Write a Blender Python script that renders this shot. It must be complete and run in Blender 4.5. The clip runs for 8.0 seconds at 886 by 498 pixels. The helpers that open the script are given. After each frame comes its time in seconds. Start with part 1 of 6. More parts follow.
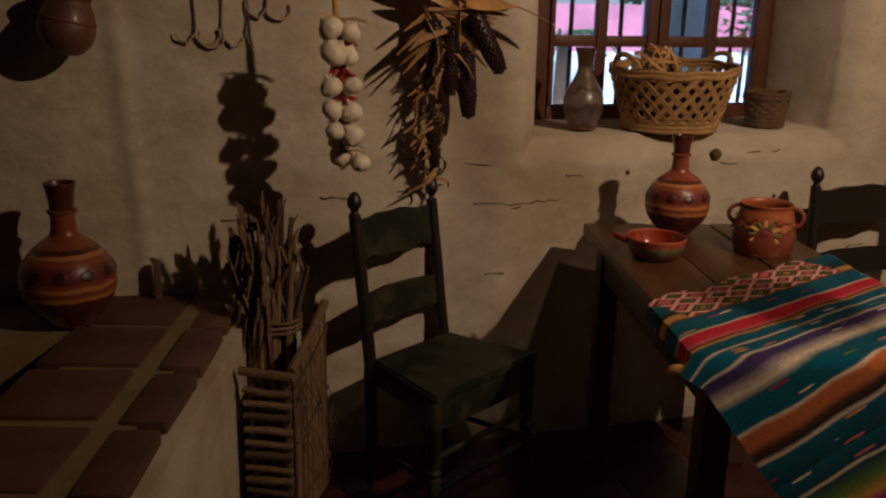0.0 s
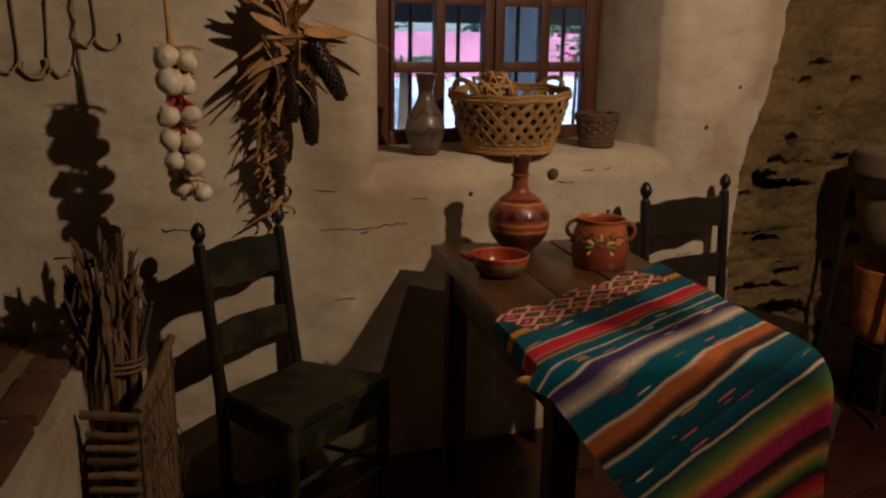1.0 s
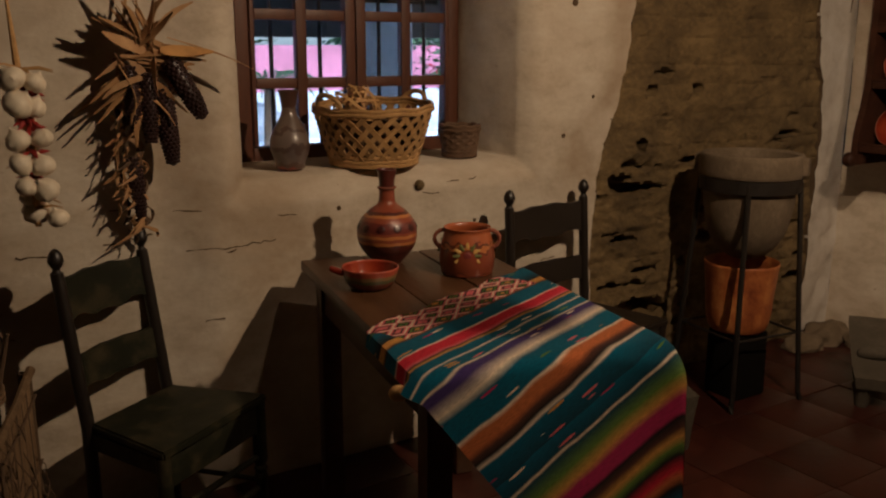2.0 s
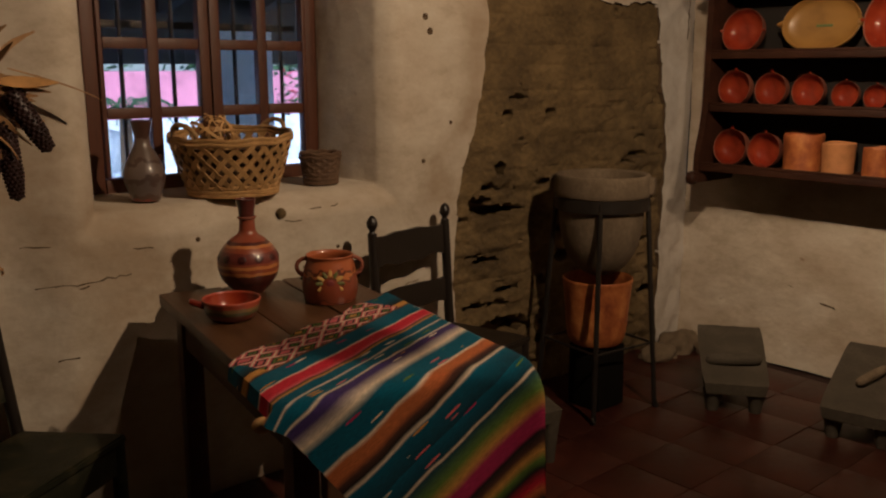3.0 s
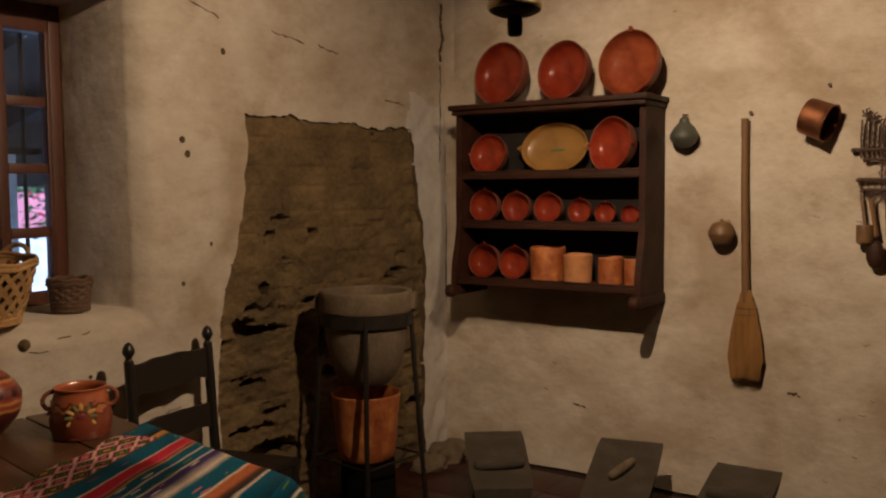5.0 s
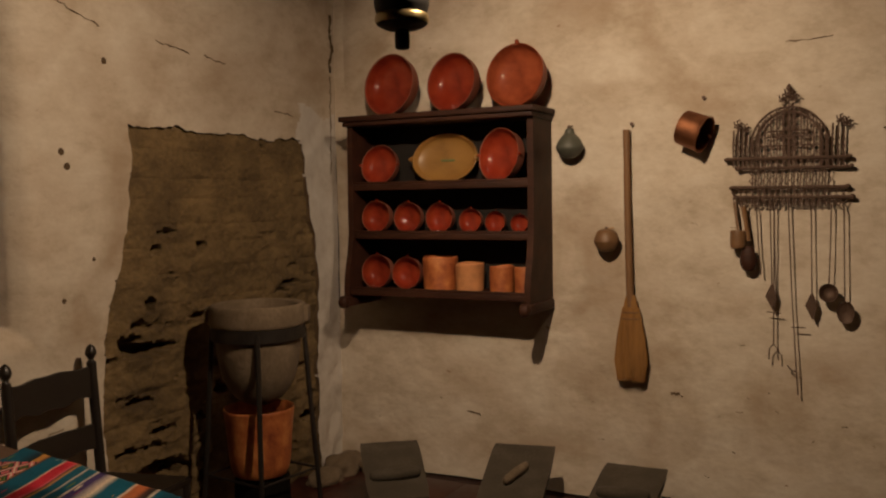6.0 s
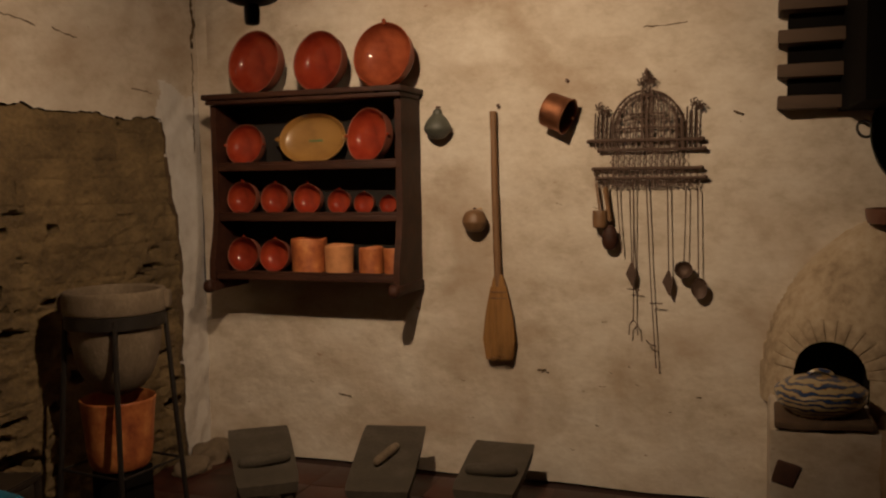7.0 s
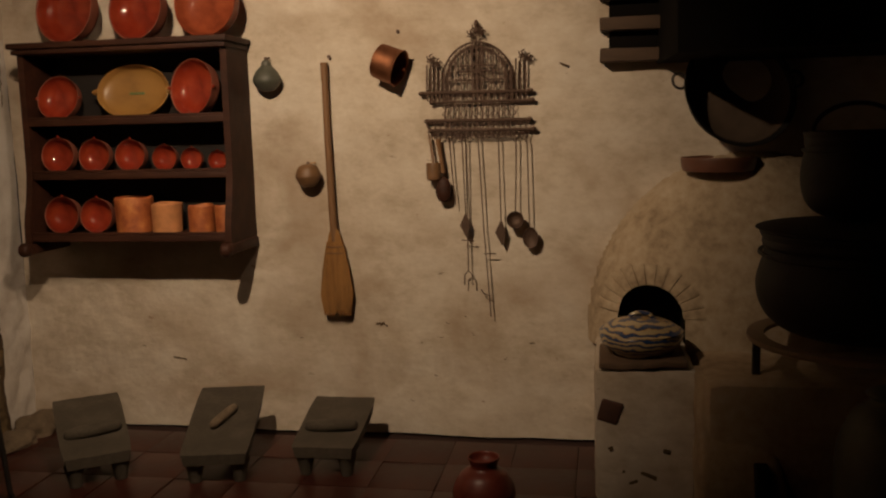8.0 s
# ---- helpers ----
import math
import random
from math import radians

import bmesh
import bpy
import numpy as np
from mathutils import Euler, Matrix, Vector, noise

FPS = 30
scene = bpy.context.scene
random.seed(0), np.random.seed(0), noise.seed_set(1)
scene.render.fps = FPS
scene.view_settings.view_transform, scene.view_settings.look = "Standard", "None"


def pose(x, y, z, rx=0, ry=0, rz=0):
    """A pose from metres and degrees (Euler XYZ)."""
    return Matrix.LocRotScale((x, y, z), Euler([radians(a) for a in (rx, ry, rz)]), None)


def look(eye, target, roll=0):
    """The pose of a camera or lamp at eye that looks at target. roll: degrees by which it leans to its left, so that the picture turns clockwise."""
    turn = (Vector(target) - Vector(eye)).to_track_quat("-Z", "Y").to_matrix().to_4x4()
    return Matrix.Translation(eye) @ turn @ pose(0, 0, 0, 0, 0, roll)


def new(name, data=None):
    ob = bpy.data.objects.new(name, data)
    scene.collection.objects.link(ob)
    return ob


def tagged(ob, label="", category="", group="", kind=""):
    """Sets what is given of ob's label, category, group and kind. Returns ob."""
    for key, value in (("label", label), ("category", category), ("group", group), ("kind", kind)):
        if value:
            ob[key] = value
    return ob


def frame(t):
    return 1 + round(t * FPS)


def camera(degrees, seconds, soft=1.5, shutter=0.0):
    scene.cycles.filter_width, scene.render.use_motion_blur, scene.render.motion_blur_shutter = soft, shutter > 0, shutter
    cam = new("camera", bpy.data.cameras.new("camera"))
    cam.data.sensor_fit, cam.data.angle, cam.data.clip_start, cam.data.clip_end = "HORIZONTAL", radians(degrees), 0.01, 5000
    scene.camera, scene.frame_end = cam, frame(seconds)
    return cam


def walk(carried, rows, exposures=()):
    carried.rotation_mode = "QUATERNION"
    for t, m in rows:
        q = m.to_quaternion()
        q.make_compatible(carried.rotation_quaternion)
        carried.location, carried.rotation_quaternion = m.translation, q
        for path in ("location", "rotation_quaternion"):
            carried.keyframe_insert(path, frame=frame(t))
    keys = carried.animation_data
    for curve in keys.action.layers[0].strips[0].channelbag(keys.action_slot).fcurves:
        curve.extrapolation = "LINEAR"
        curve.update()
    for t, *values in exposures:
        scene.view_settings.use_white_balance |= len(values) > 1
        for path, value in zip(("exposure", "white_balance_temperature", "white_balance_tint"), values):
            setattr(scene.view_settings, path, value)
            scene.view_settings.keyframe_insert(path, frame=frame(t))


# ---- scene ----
cam = camera(53.0, 8.0, soft=2.2)
PATH = [
    (0, (0.306, 0.812, 1.47), (0.787, 2.678, 0.933), 1.1),
    (0.5, (0.31, 0.804, 1.47), (0.967, 2.627, 0.977), 0.9),
    (1, (0.31, 0.79, 1.47), (1.107, 2.562, 0.995), 0.9),
    (1.5, (0.308, 0.772, 1.473), (1.229, 2.487, 1.013), 0.5),
    (3, (0.315, 0.716, 1.494), (1.6, 2.196, 1.098), -0.1),
    (3.5, (0.317, 0.699, 1.496), (1.705, 2.099, 1.164), -0.3),
    (4, (0.312, 0.684, 1.498), (1.803, 1.992, 1.246), -0.4),
    (4.5, (0.306, 0.673, 1.5), (1.882, 1.89, 1.32), -0.4),
    (6, (0.286, 0.652, 1.504), (2.059, 1.569, 1.386), -1.0),
    (6.5, (0.3, 0.638, 1.503), (2.126, 1.443, 1.373), -1.2),
    (7, (0.327, 0.614, 1.502), (2.205, 1.283, 1.337), -1.0),
    (7.5, (0.355, 0.581, 1.5), (2.275, 1.097, 1.288), -1.2),
    (8, (0.375, 0.544, 1.5), (2.325, 0.893, 1.224), -1.5),
]
walk(cam, [(t, look(eye, target, roll)) for t, eye, target, roll in PATH], [(0, 0.22, 4600, 10), (8, 0.22, 4600, 10)])

# ---- world and light ----
world = bpy.data.worlds.new("world")
scene.world = world
world.use_nodes = True
wn = world.node_tree.nodes
sky = wn.new("ShaderNodeTexSky")
sky.sky_type = "NISHITA"
sky.sun_disc = False
sky.sun_elevation = radians(52)
sky.sun_rotation = radians(200)
world.node_tree.links.new(sky.outputs[0], wn["Background"].inputs[0])
wn["Background"].inputs[1].default_value = 0.15

sun = new("sun", bpy.data.lights.new("sun", "SUN"))
sun.data.energy, sun.data.angle, sun.data.color = 5.0, radians(0.5), (1.0, 0.93, 0.82)
sun.matrix_world = look((2.0, -10.0, 14.0), (4.0, 3.0, 0.0))

# warm museum ceiling spots above the camera: shelf wall, window wall, plus an unseen fill added for the table
for place, target, watts, cone in (((2.0, 1.75, 2.7), (4.45, 1.78, 1.54), 238, 91), ((2.3, 1.0, 2.7), (2.1, 3.45, 1.30), 176, 120), ((1.72, 1.8, 2.7), (1.68, 2.55, 0.8), 34, 50)):
    spot = new("ceiling_spot_light", bpy.data.lights.new("ceiling_spot_light", "SPOT"))
    spot.data.energy, spot.data.color, spot.data.shadow_soft_size = watts, (1.0, 0.58, 0.245), 0.03
    spot.data.spot_size, spot.data.spot_blend = radians(cone), 1.0
    spot.matrix_world = look(place, target)

# ---- helpers of the scene ----


def thing(name, m, label, category, group="", kind=""):
    ob = new(name)
    ob.empty_display_size = 0.1
    ob.matrix_world = m
    return tagged(ob, label, category, group, kind)


def mesh_of(name, bm, material, smooth=True):
    me = bpy.data.meshes.new(name)
    bmesh.ops.recalc_face_normals(bm, faces=bm.faces)
    bm.to_mesh(me)
    bm.free()
    if smooth:
        for p in me.polygons:
            p.use_smooth = True
        me.set_sharp_from_angle(angle=radians(38))
    for mt in material if isinstance(material, (list, tuple)) else [material]:
        me.materials.append(mt)
    return me


def part(name, bm, material, parent=None, label="", m=None):
    ob = new(name, mesh_of(name, bm, material))
    if parent is not None:
        ob.parent = parent
    if m is not None:
        ob.matrix_local = m
    if label:
        ob["label"] = label
    return ob


def solid(name, bm, material, label, category, group="", kind="", m=None):
    ob = part(name, bm, material, None, "", m)
    return tagged(ob, label, category, group, kind)


def lathe(profile, seg=32, bm=None, m=None):
    """Turned body from (radius, height) pairs."""
    bm = bm or bmesh.new()
    m = m or Matrix()
    rings = []
    for r, z in profile:
        if r < 1e-5:
            rings.append([bm.verts.new(m @ Vector((0, 0, z)))])
        else:
            rings.append([bm.verts.new(m @ Vector((r * math.cos(2 * math.pi * k / seg), r * math.sin(2 * math.pi * k / seg), z))) for k in range(seg)])
    for a, b in zip(rings, rings[1:]):
        for k in range(seg):
            j = (k + 1) % seg
            if len(a) == 1 and len(b) > 1:
                bm.faces.new((a[0], b[k], b[j]))
            elif len(b) == 1 and len(a) > 1:
                bm.faces.new((a[k], a[j], b[0]))
            elif len(a) > 1:
                bm.faces.new((a[k], a[j], b[j], b[k]))
    return bm


def smooth_profile(points, n=6):
    """Catmull-Rom through profile points."""
    out = []
    p = [points[0]] + list(points) + [points[-1]]
    for i in range(1, len(p) - 2):
        for k in range(n):
            t = k / n
            q = []
            for a, b, c, d in zip(p[i - 1], p[i], p[i + 1], p[i + 2]):
                q.append(0.5 * (2 * b + (c - a) * t + (2 * a - 5 * b + 4 * c - d) * t * t + (3 * b - a - 3 * c + d) * t ** 3))
            out.append(tuple(q))
    out.append(tuple(points[-1]))
    return out


def box(size, at=(0, 0, 0), rot=(0, 0, 0), bevel=0.006, bm=None, wobble=0.0, cuts=0):
    """A bevelled block, edges slightly worn."""
    own = bmesh.new()
    bmesh.ops.create_cube(own, size=1.0)
    bmesh.ops.scale(own, vec=size, verts=own.verts)
    if cuts:
        long = max(range(3), key=lambda k: size[k])
        edges = [e for e in own.edges if abs((e.verts[0].co - e.verts[1].co)[long]) > size[long] * 0.9]
        bmesh.ops.subdivide_edges(own, edges=edges, cuts=cuts)
    if bevel:
        bmesh.ops.bevel(own, geom=[e for e in own.edges if len(e.link_faces) == 2 and e.calc_face_angle(0) > 1.0], offset=min(bevel, min(size) * 0.3), segments=2, profile=0.6, affect="EDGES")
    if wobble:
        seed = Vector((at[0] * 7.3, at[1] * 5.1, at[2] * 3.7))
        for v in own.verts:
            v.co += noise.noise_vector(v.co * 9 + seed) * wobble
    bmesh.ops.transform(own, matrix=pose(*at, *rot), verts=own.verts)
    if bm is None:
        return own
    me = bpy.data.meshes.new("tmp")
    own.to_mesh(me)
    own.free()
    bm.from_mesh(me)
    bpy.data.meshes.remove(me)
    return bm


def tube(points, r, seg=8, bm=None, closed=False):
    """A round bar along points; r may be a list of radii."""
    bm = bm or bmesh.new()
    pts = [Vector(p) for p in points]
    n = len(pts)
    radii = r if isinstance(r, (list, tuple)) else [r] * n
    rings, up = [], Vector((0.12, 0.31, 0.94))
    for i, p in enumerate(pts):
        a = pts[(i - 1) % n] if closed or i else p
        b = pts[(i + 1) % n] if closed or i < n - 1 else p
        d = (b - a).normalized()
        s = d.cross(up)
        if s.length < 0.1:
            s = d.cross(Vector((1, 0, 0)))
        s.normalize()
        u = s.cross(d)
        rings.append([bm.verts.new(p + (s * math.cos(2 * math.pi * k / seg) + u * math.sin(2 * math.pi * k / seg)) * radii[i]) for k in range(seg)])
    for i in range(n if closed else n - 1):
        a, b = rings[i], rings[(i + 1) % n]
        for k in range(seg):
            bm.faces.new((a[k], a[(k + 1) % seg], b[(k + 1) % seg], b[k]))
    if not closed:
        bm.faces.new(rings[0][::-1])
        bm.faces.new(rings[-1])
    return bm


def ribbon(points, side, width, thick=0.003, bm=None):
    """A flat strip along points; side is its across direction at each point, widths may vary."""
    bm = bm or bmesh.new()
    pts = [Vector(p) for p in points]
    n = len(pts)
    rings = []
    for i, p in enumerate(pts):
        d = (pts[min(i + 1, n - 1)] - pts[max(i - 1, 0)]).normalized()
        s = Vector(side[i] if isinstance(side, list) else side)
        s = (s - d * s.dot(d)).normalized()
        u = d.cross(s)
        w = (width[i] if isinstance(width, (list, tuple)) else width) / 2
        t = thick / 2
        rings.append([bm.verts.new(p + s * w * a + u * t * b) for a, b in ((-1, -1), (1, -1), (1, 1), (-1, 1))])
    for a, b in zip(rings, rings[1:]):
        for k in range(4):
            bm.faces.new((a[k], a[(k + 1) % 4], b[(k + 1) % 4], b[k]))
    bm.faces.new(rings[0][::-1])
    bm.faces.new(rings[-1])
    return bm


# ---- materials ----


def material(name, base, rough=0.8, dark=None, light=None, grain=40.0, blotch=4.0, bump=0.3, depth=0.004, metal=0.0, stretch=(1, 1, 1), coat=0.0, vary=0.0, amount=0.6, spec=0.5, fine_share=0.45):
    """Two scales of colour change and a fine relief over a base colour."""
    mt = bpy.data.materials.new(name)
    mt.use_nodes = True
    nt = mt.node_tree
    n, l = nt.nodes, nt.links
    b = n["Principled BSDF"]
    b.inputs["Roughness"].default_value = rough
    b.inputs["Metallic"].default_value = metal
    b.inputs["Coat Weight"].default_value = coat
    b.inputs["Coat Roughness"].default_value = 0.07
    b.inputs["Specular IOR Level"].default_value = spec
    dark = dark or tuple(c * 0.55 for c in base)
    light = light or tuple(min(1, c * 1.25) for c in base)
    tc = n.new("ShaderNodeTexCoord")
    mp = n.new("ShaderNodeMapping")
    mp.inputs["Scale"].default_value = stretch
    l.new(tc.outputs["Object"], mp.inputs[0])
    big = n.new("ShaderNodeTexNoise")
    big.inputs["Scale"].default_value, big.inputs["Detail"].default_value = blotch, 6
    fine = n.new("ShaderNodeTexNoise")
    fine.inputs["Scale"].default_value, fine.inputs["Detail"].default_value = grain, 8
    fine.inputs["Roughness"].default_value = 0.65
    l.new(mp.outputs[0], big.inputs[0])
    l.new(mp.outputs[0], fine.inputs[0])
    ramp = n.new("ShaderNodeValToRGB")
    e = ramp.color_ramp.elements
    e[0].position, e[0].color = 0.5 - 0.25 / max(amount, 0.1) * 0.6, (*dark, 1)
    e[1].position, e[1].color = 0.5 + 0.25 / max(amount, 0.1) * 0.6, (*light, 1)
    mid = e.new(0.5)
    mid.color = (*base, 1)
    mix = n.new("ShaderNodeMix")
    mix.data_type = "FLOAT"
    mix.inputs[0].default_value = fine_share
    l.new(big.outputs[0], mix.inputs[2])
    l.new(fine.outputs[0], mix.inputs[3])
    l.new(mix.outputs[0], ramp.inputs[0])
    colour = ramp.outputs[0]
    if vary:
        info = n.new("ShaderNodeObjectInfo")
        hsv = n.new("ShaderNodeHueSaturation")
        mr = n.new("ShaderNodeMapRange")
        mr.inputs[3].default_value, mr.inputs[4].default_value = 1 - vary, 1 + vary
        l.new(info.outputs["Random"], mr.inputs[0])
        l.new(mr.outputs[0], hsv.inputs["Value"])
        l.new(colour, hsv.inputs["Color"])
        colour = hsv.outputs[0]
    l.new(colour, b.inputs["Base Color"])
    bp = n.new("ShaderNodeBump")
    bp.inputs["Strength"].default_value, bp.inputs["Distance"].default_value = bump, depth
    l.new(fine.outputs[0], bp.inputs["Height"])
    l.new(bp.outputs[0], b.inputs["Normal"])
    rr = n.new("ShaderNodeMapRange")
    rr.inputs[3].default_value, rr.inputs[4].default_value = max(0.02, rough - 0.12), min(1, rough + 0.12)
    l.new(fine.outputs[0], rr.inputs[0])
    l.new(rr.outputs[0], b.inputs["Roughness"])
    return mt


def plaster_material(name):
    """Old limewash on adobe: soft blotches, smoke stains, trowel ridges and small dark pits."""
    mt = material(name, (0.53, 0.465, 0.36), 0.9, (0.39, 0.325, 0.23), (0.62, 0.565, 0.465), grain=13, blotch=3.2, bump=0.4, depth=0.006, stretch=(1, 1, 1.7), amount=0.85, fine_share=0.48)
    nt = mt.node_tree
    n, l = nt.nodes, nt.links
    b = n["Principled BSDF"]
    old = b.inputs["Base Color"].links[0].from_socket
    tc = n.new("ShaderNodeTexCoord")
    mp = n.new("ShaderNodeMapping")
    mp.inputs["Scale"].default_value = (1, 1, 1.6)
    l.new(tc.outputs["Object"], mp.inputs[0])
    pit = n.new("ShaderNodeTexNoise")
    pit.inputs["Scale"].default_value, pit.inputs["Detail"].default_value = 14, 4
    l.new(mp.outputs[0], pit.inputs[0])
    pr = n.new("ShaderNodeValToRGB")
    pr.color_ramp.elements[0].position, pr.color_ramp.elements[1].position = 0.72, 0.77
    l.new(pit.outputs[0], pr.inputs[0])
    stain = n.new("ShaderNodeTexNoise")
    stain.inputs["Scale"].default_value, stain.inputs["Detail"].default_value = 1.7, 7
    stain.inputs["Distortion"].default_value = 0.8
    l.new(tc.outputs["Object"], stain.inputs[0])
    sr = n.new("ShaderNodeValToRGB")
    sr.color_ramp.elements[0].position, sr.color_ramp.elements[1].position = 0.47, 0.66
    sr.color_ramp.elements[1].color = (0.55, 0.55, 0.55, 1)
    l.new(stain.outputs[0], sr.inputs[0])
    m1 = n.new("ShaderNodeMix")
    m1.data_type, m1.blend_type = "RGBA", "MIX"
    l.new(sr.outputs[0], m1.inputs[0])
    l.new(old, m1.inputs[6])
    m1.inputs[7].default_value = (0.29, 0.205, 0.115, 1)
    m2 = n.new("ShaderNodeMix")
    m2.data_type = "RGBA"
    l.new(pr.outputs[0], m2.inputs[0])
    l.new(m1.outputs[2], m2.inputs[6])
    m2.inputs[7].default_value = (0.30, 0.22, 0.14, 1)
    l.new(m2.outputs[2], b.inputs["Base Color"])
    ridge = n.new("ShaderNodeTexNoise")
    ridge.inputs["Scale"].default_value, ridge.inputs["Detail"].default_value = 6, 4
    mp2 = n.new("ShaderNodeMapping")
    mp2.inputs["Scale"].default_value = (1, 1, 1.1)
    l.new(tc.outputs["Object"], mp2.inputs[0])
    l.new(mp2.outputs[0], ridge.inputs[0])
    bp = n.new("ShaderNodeBump")
    bp.inputs["Strength"].default_value, bp.inputs["Distance"].default_value = 0.4, 0.03
    l.new(ridge.outputs[0], bp.inputs["Height"])
    first = b.inputs["Normal"].links[0].from_node
    l.new(bp.outputs[0], first.inputs["Normal"])
    return mt


PLASTER = plaster_material("limewashed_plaster")
NEW_PLASTER = material("whiter_patch_plaster", (0.54, 0.50, 0.44), 0.92, (0.37, 0.32, 0.26), (0.63, 0.60, 0.56), grain=18, blotch=5, bump=0.6, depth=0.008)
MUD = material("adobe_mud", (0.138, 0.094, 0.034), 0.95, (0.072, 0.048, 0.018), (0.215, 0.148, 0.055), grain=34, blotch=5, bump=1.0, depth=0.012, vary=0.06, amount=1.0, stretch=(1, 1, 1.4))
MUD_JOINT = material("adobe_joint", (0.085, 0.055, 0.023), 0.95, grain=35, blotch=6, bump=0.9, depth=0.012)
TILE = material("floor_tile_clay", (0.036, 0.0085, 0.004), 0.42, (0.018, 0.006, 0.004), (0.07, 0.019, 0.009), grain=25, blotch=3, bump=0.25, vary=0.18)
GROUT = material("floor_grout", (0.028, 0.011, 0.007), 0.9)
BRICK = material("hearth_brick", (0.085, 0.038, 0.019), 0.8, (0.035, 0.017, 0.009), (0.13, 0.062, 0.033), grain=30, blotch=6, bump=0.5, vary=0.2)
MORTAR = material("sandy_mortar", (0.20, 0.145, 0.06), 0.95, grain=60, blotch=6, bump=0.6)
WINDOW_WOOD = material("window_wood", (0.085, 0.029, 0.011), 0.5, (0.04, 0.014, 0.006), grain=14, blotch=4, stretch=(6, 6, 1), bump=0.2)
SHELF_WOOD = material("dark_shelf_wood", (0.033, 0.012, 0.005), 0.6, (0.014, 0.005, 0.002), (0.062, 0.024, 0.010), grain=16, blotch=4, stretch=(3, 0.6, 3), bump=0.3, spec=0.25)
TABLE_WOOD = material("worn_table_wood", (0.062, 0.029, 0.010), 0.38, (0.028, 0.012, 0.004), (0.105, 0.052, 0.019), grain=14, blotch=3, stretch=(5, 0.7, 5), bump=0.25)
GREEN_PAINT = material("worn_green_paint", (0.014, 0.015, 0.007), 0.55, (0.008, 0.008, 0.004), (0.070, 0.055, 0.026), grain=22, blotch=7, bump=0.45, spec=0.25)
DARK_PAINT = material("dark_chair_paint", (0.014, 0.010, 0.007), 0.4, grain=22, blotch=7, bump=0.3)
RED_GLAZE = material("red_glazed_clay", (0.185, 0.021, 0.003), 0.32, (0.075, 0.008, 0.0015), (0.26, 0.043, 0.006), grain=14, blotch=11, bump=0.08, coat=0.85, vary=0.12, spec=0.08)
WORN_GLAZE = material("worn_orange_glaze", (0.21, 0.048, 0.011), 0.5, (0.10, 0.02, 0.005), (0.29, 0.075, 0.018), grain=16, blotch=8, bump=0.1, coat=0.2, spec=0.1)
RED_BODY = material("unglazed_red_clay", (0.17, 0.05, 0.02), 0.75, grain=20, blotch=6, bump=0.15, vary=0.1)
ORANGE_CLAY = material("orange_clay", (0.34, 0.105, 0.014), 0.6, (0.16, 0.034, 0.005), (0.52, 0.22, 0.04), grain=25, blotch=9, amount=0.9, bump=0.2, vary=0.12)
OCHRE_GLAZE = material("ochre_glaze", (0.25, 0.135, 0.020), 0.4, (0.14, 0.07, 0.010), grain=12, blotch=5, bump=0.06, coat=0.3)
STONE = material("grey_basalt", (0.058, 0.047, 0.030), 0.9, (0.036, 0.030, 0.02), (0.10, 0.085, 0.06), grain=70, blotch=8, bump=0.7, depth=0.004, vary=0.1)
FILTER_STONE = material("sandy_filter_stone", (0.135, 0.10, 0.058), 0.95, (0.085, 0.062, 0.035), (0.22, 0.17, 0.11), grain=45, blotch=7, bump=0.7, depth=0.006)
IRON = material("black_iron", (0.035, 0.029, 0.024), 0.5, metal=0.6, grain=50, blotch=10, bump=0.4)
SOOT = material("sooty_iron", (0.012, 0.010, 0.008), 0.65, metal=0.3, grain=40, blotch=8, bump=0.4)
COPPER = material("old_copper", (0.27, 0.12, 0.05), 0.55, (0.12, 0.05, 0.025), metal=1.0, grain=20, blotch=8, bump=0.15)
DULL_COPPER = material("tarnished_copper", (0.10, 0.07, 0.045), 0.8, metal=0.2, grain=14, blotch=6, bump=0.15)
BRASS = material("brass", (0.36, 0.29, 0.13), 0.38, metal=1.0, grain=20, blotch=8, bump=0.08)
STRAW = material("woven_palm", (0.42, 0.25, 0.075), 0.65, (0.20, 0.105, 0.03), (0.54, 0.35, 0.14), grain=60, blotch=14, bump=0.5, depth=0.002, vary=0.28)
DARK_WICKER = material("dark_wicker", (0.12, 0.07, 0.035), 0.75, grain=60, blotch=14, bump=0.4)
BROOM = material("broom_straw", (0.25, 0.125, 0.018), 0.8, (0.085, 0.038, 0.007), grain=40, blotch=8, stretch=(6, 6, 0.5), bump=0.6)
STICK = material("grey_brown_stick", (0.095, 0.058, 0.028), 0.85, (0.04, 0.024, 0.012), grain=30, blotch=9, bump=0.5, vary=0.25)
PALE_STICK = material("pale_dry_cane", (0.17, 0.105, 0.045), 0.8, (0.075, 0.043, 0.02), (0.27, 0.18, 0.085), grain=30, blotch=9, stretch=(3, 3, 0.6), bump=0.4, vary=0.25)
HUSK = material("dry_corn_husk", (0.33, 0.185, 0.065), 0.7, (0.15, 0.075, 0.025), (0.48, 0.31, 0.13), grain=30, blotch=9, stretch=(1, 1, 0.4), bump=0.4, vary=0.2)
CORN = material("black_corn", (0.030, 0.014, 0.012), 0.4, grain=50, blotch=9, bump=0.4)
GARLIC = material("garlic_skin", (0.70, 0.62, 0.47), 0.55, (0.56, 0.43, 0.28), grain=20, blotch=12, stretch=(3, 3, 0.6), bump=0.2, vary=0.08)
CHILLI = material("dried_red_pepper", (0.28, 0.025, 0.015), 0.35, grain=20, blotch=12, bump=0.4)
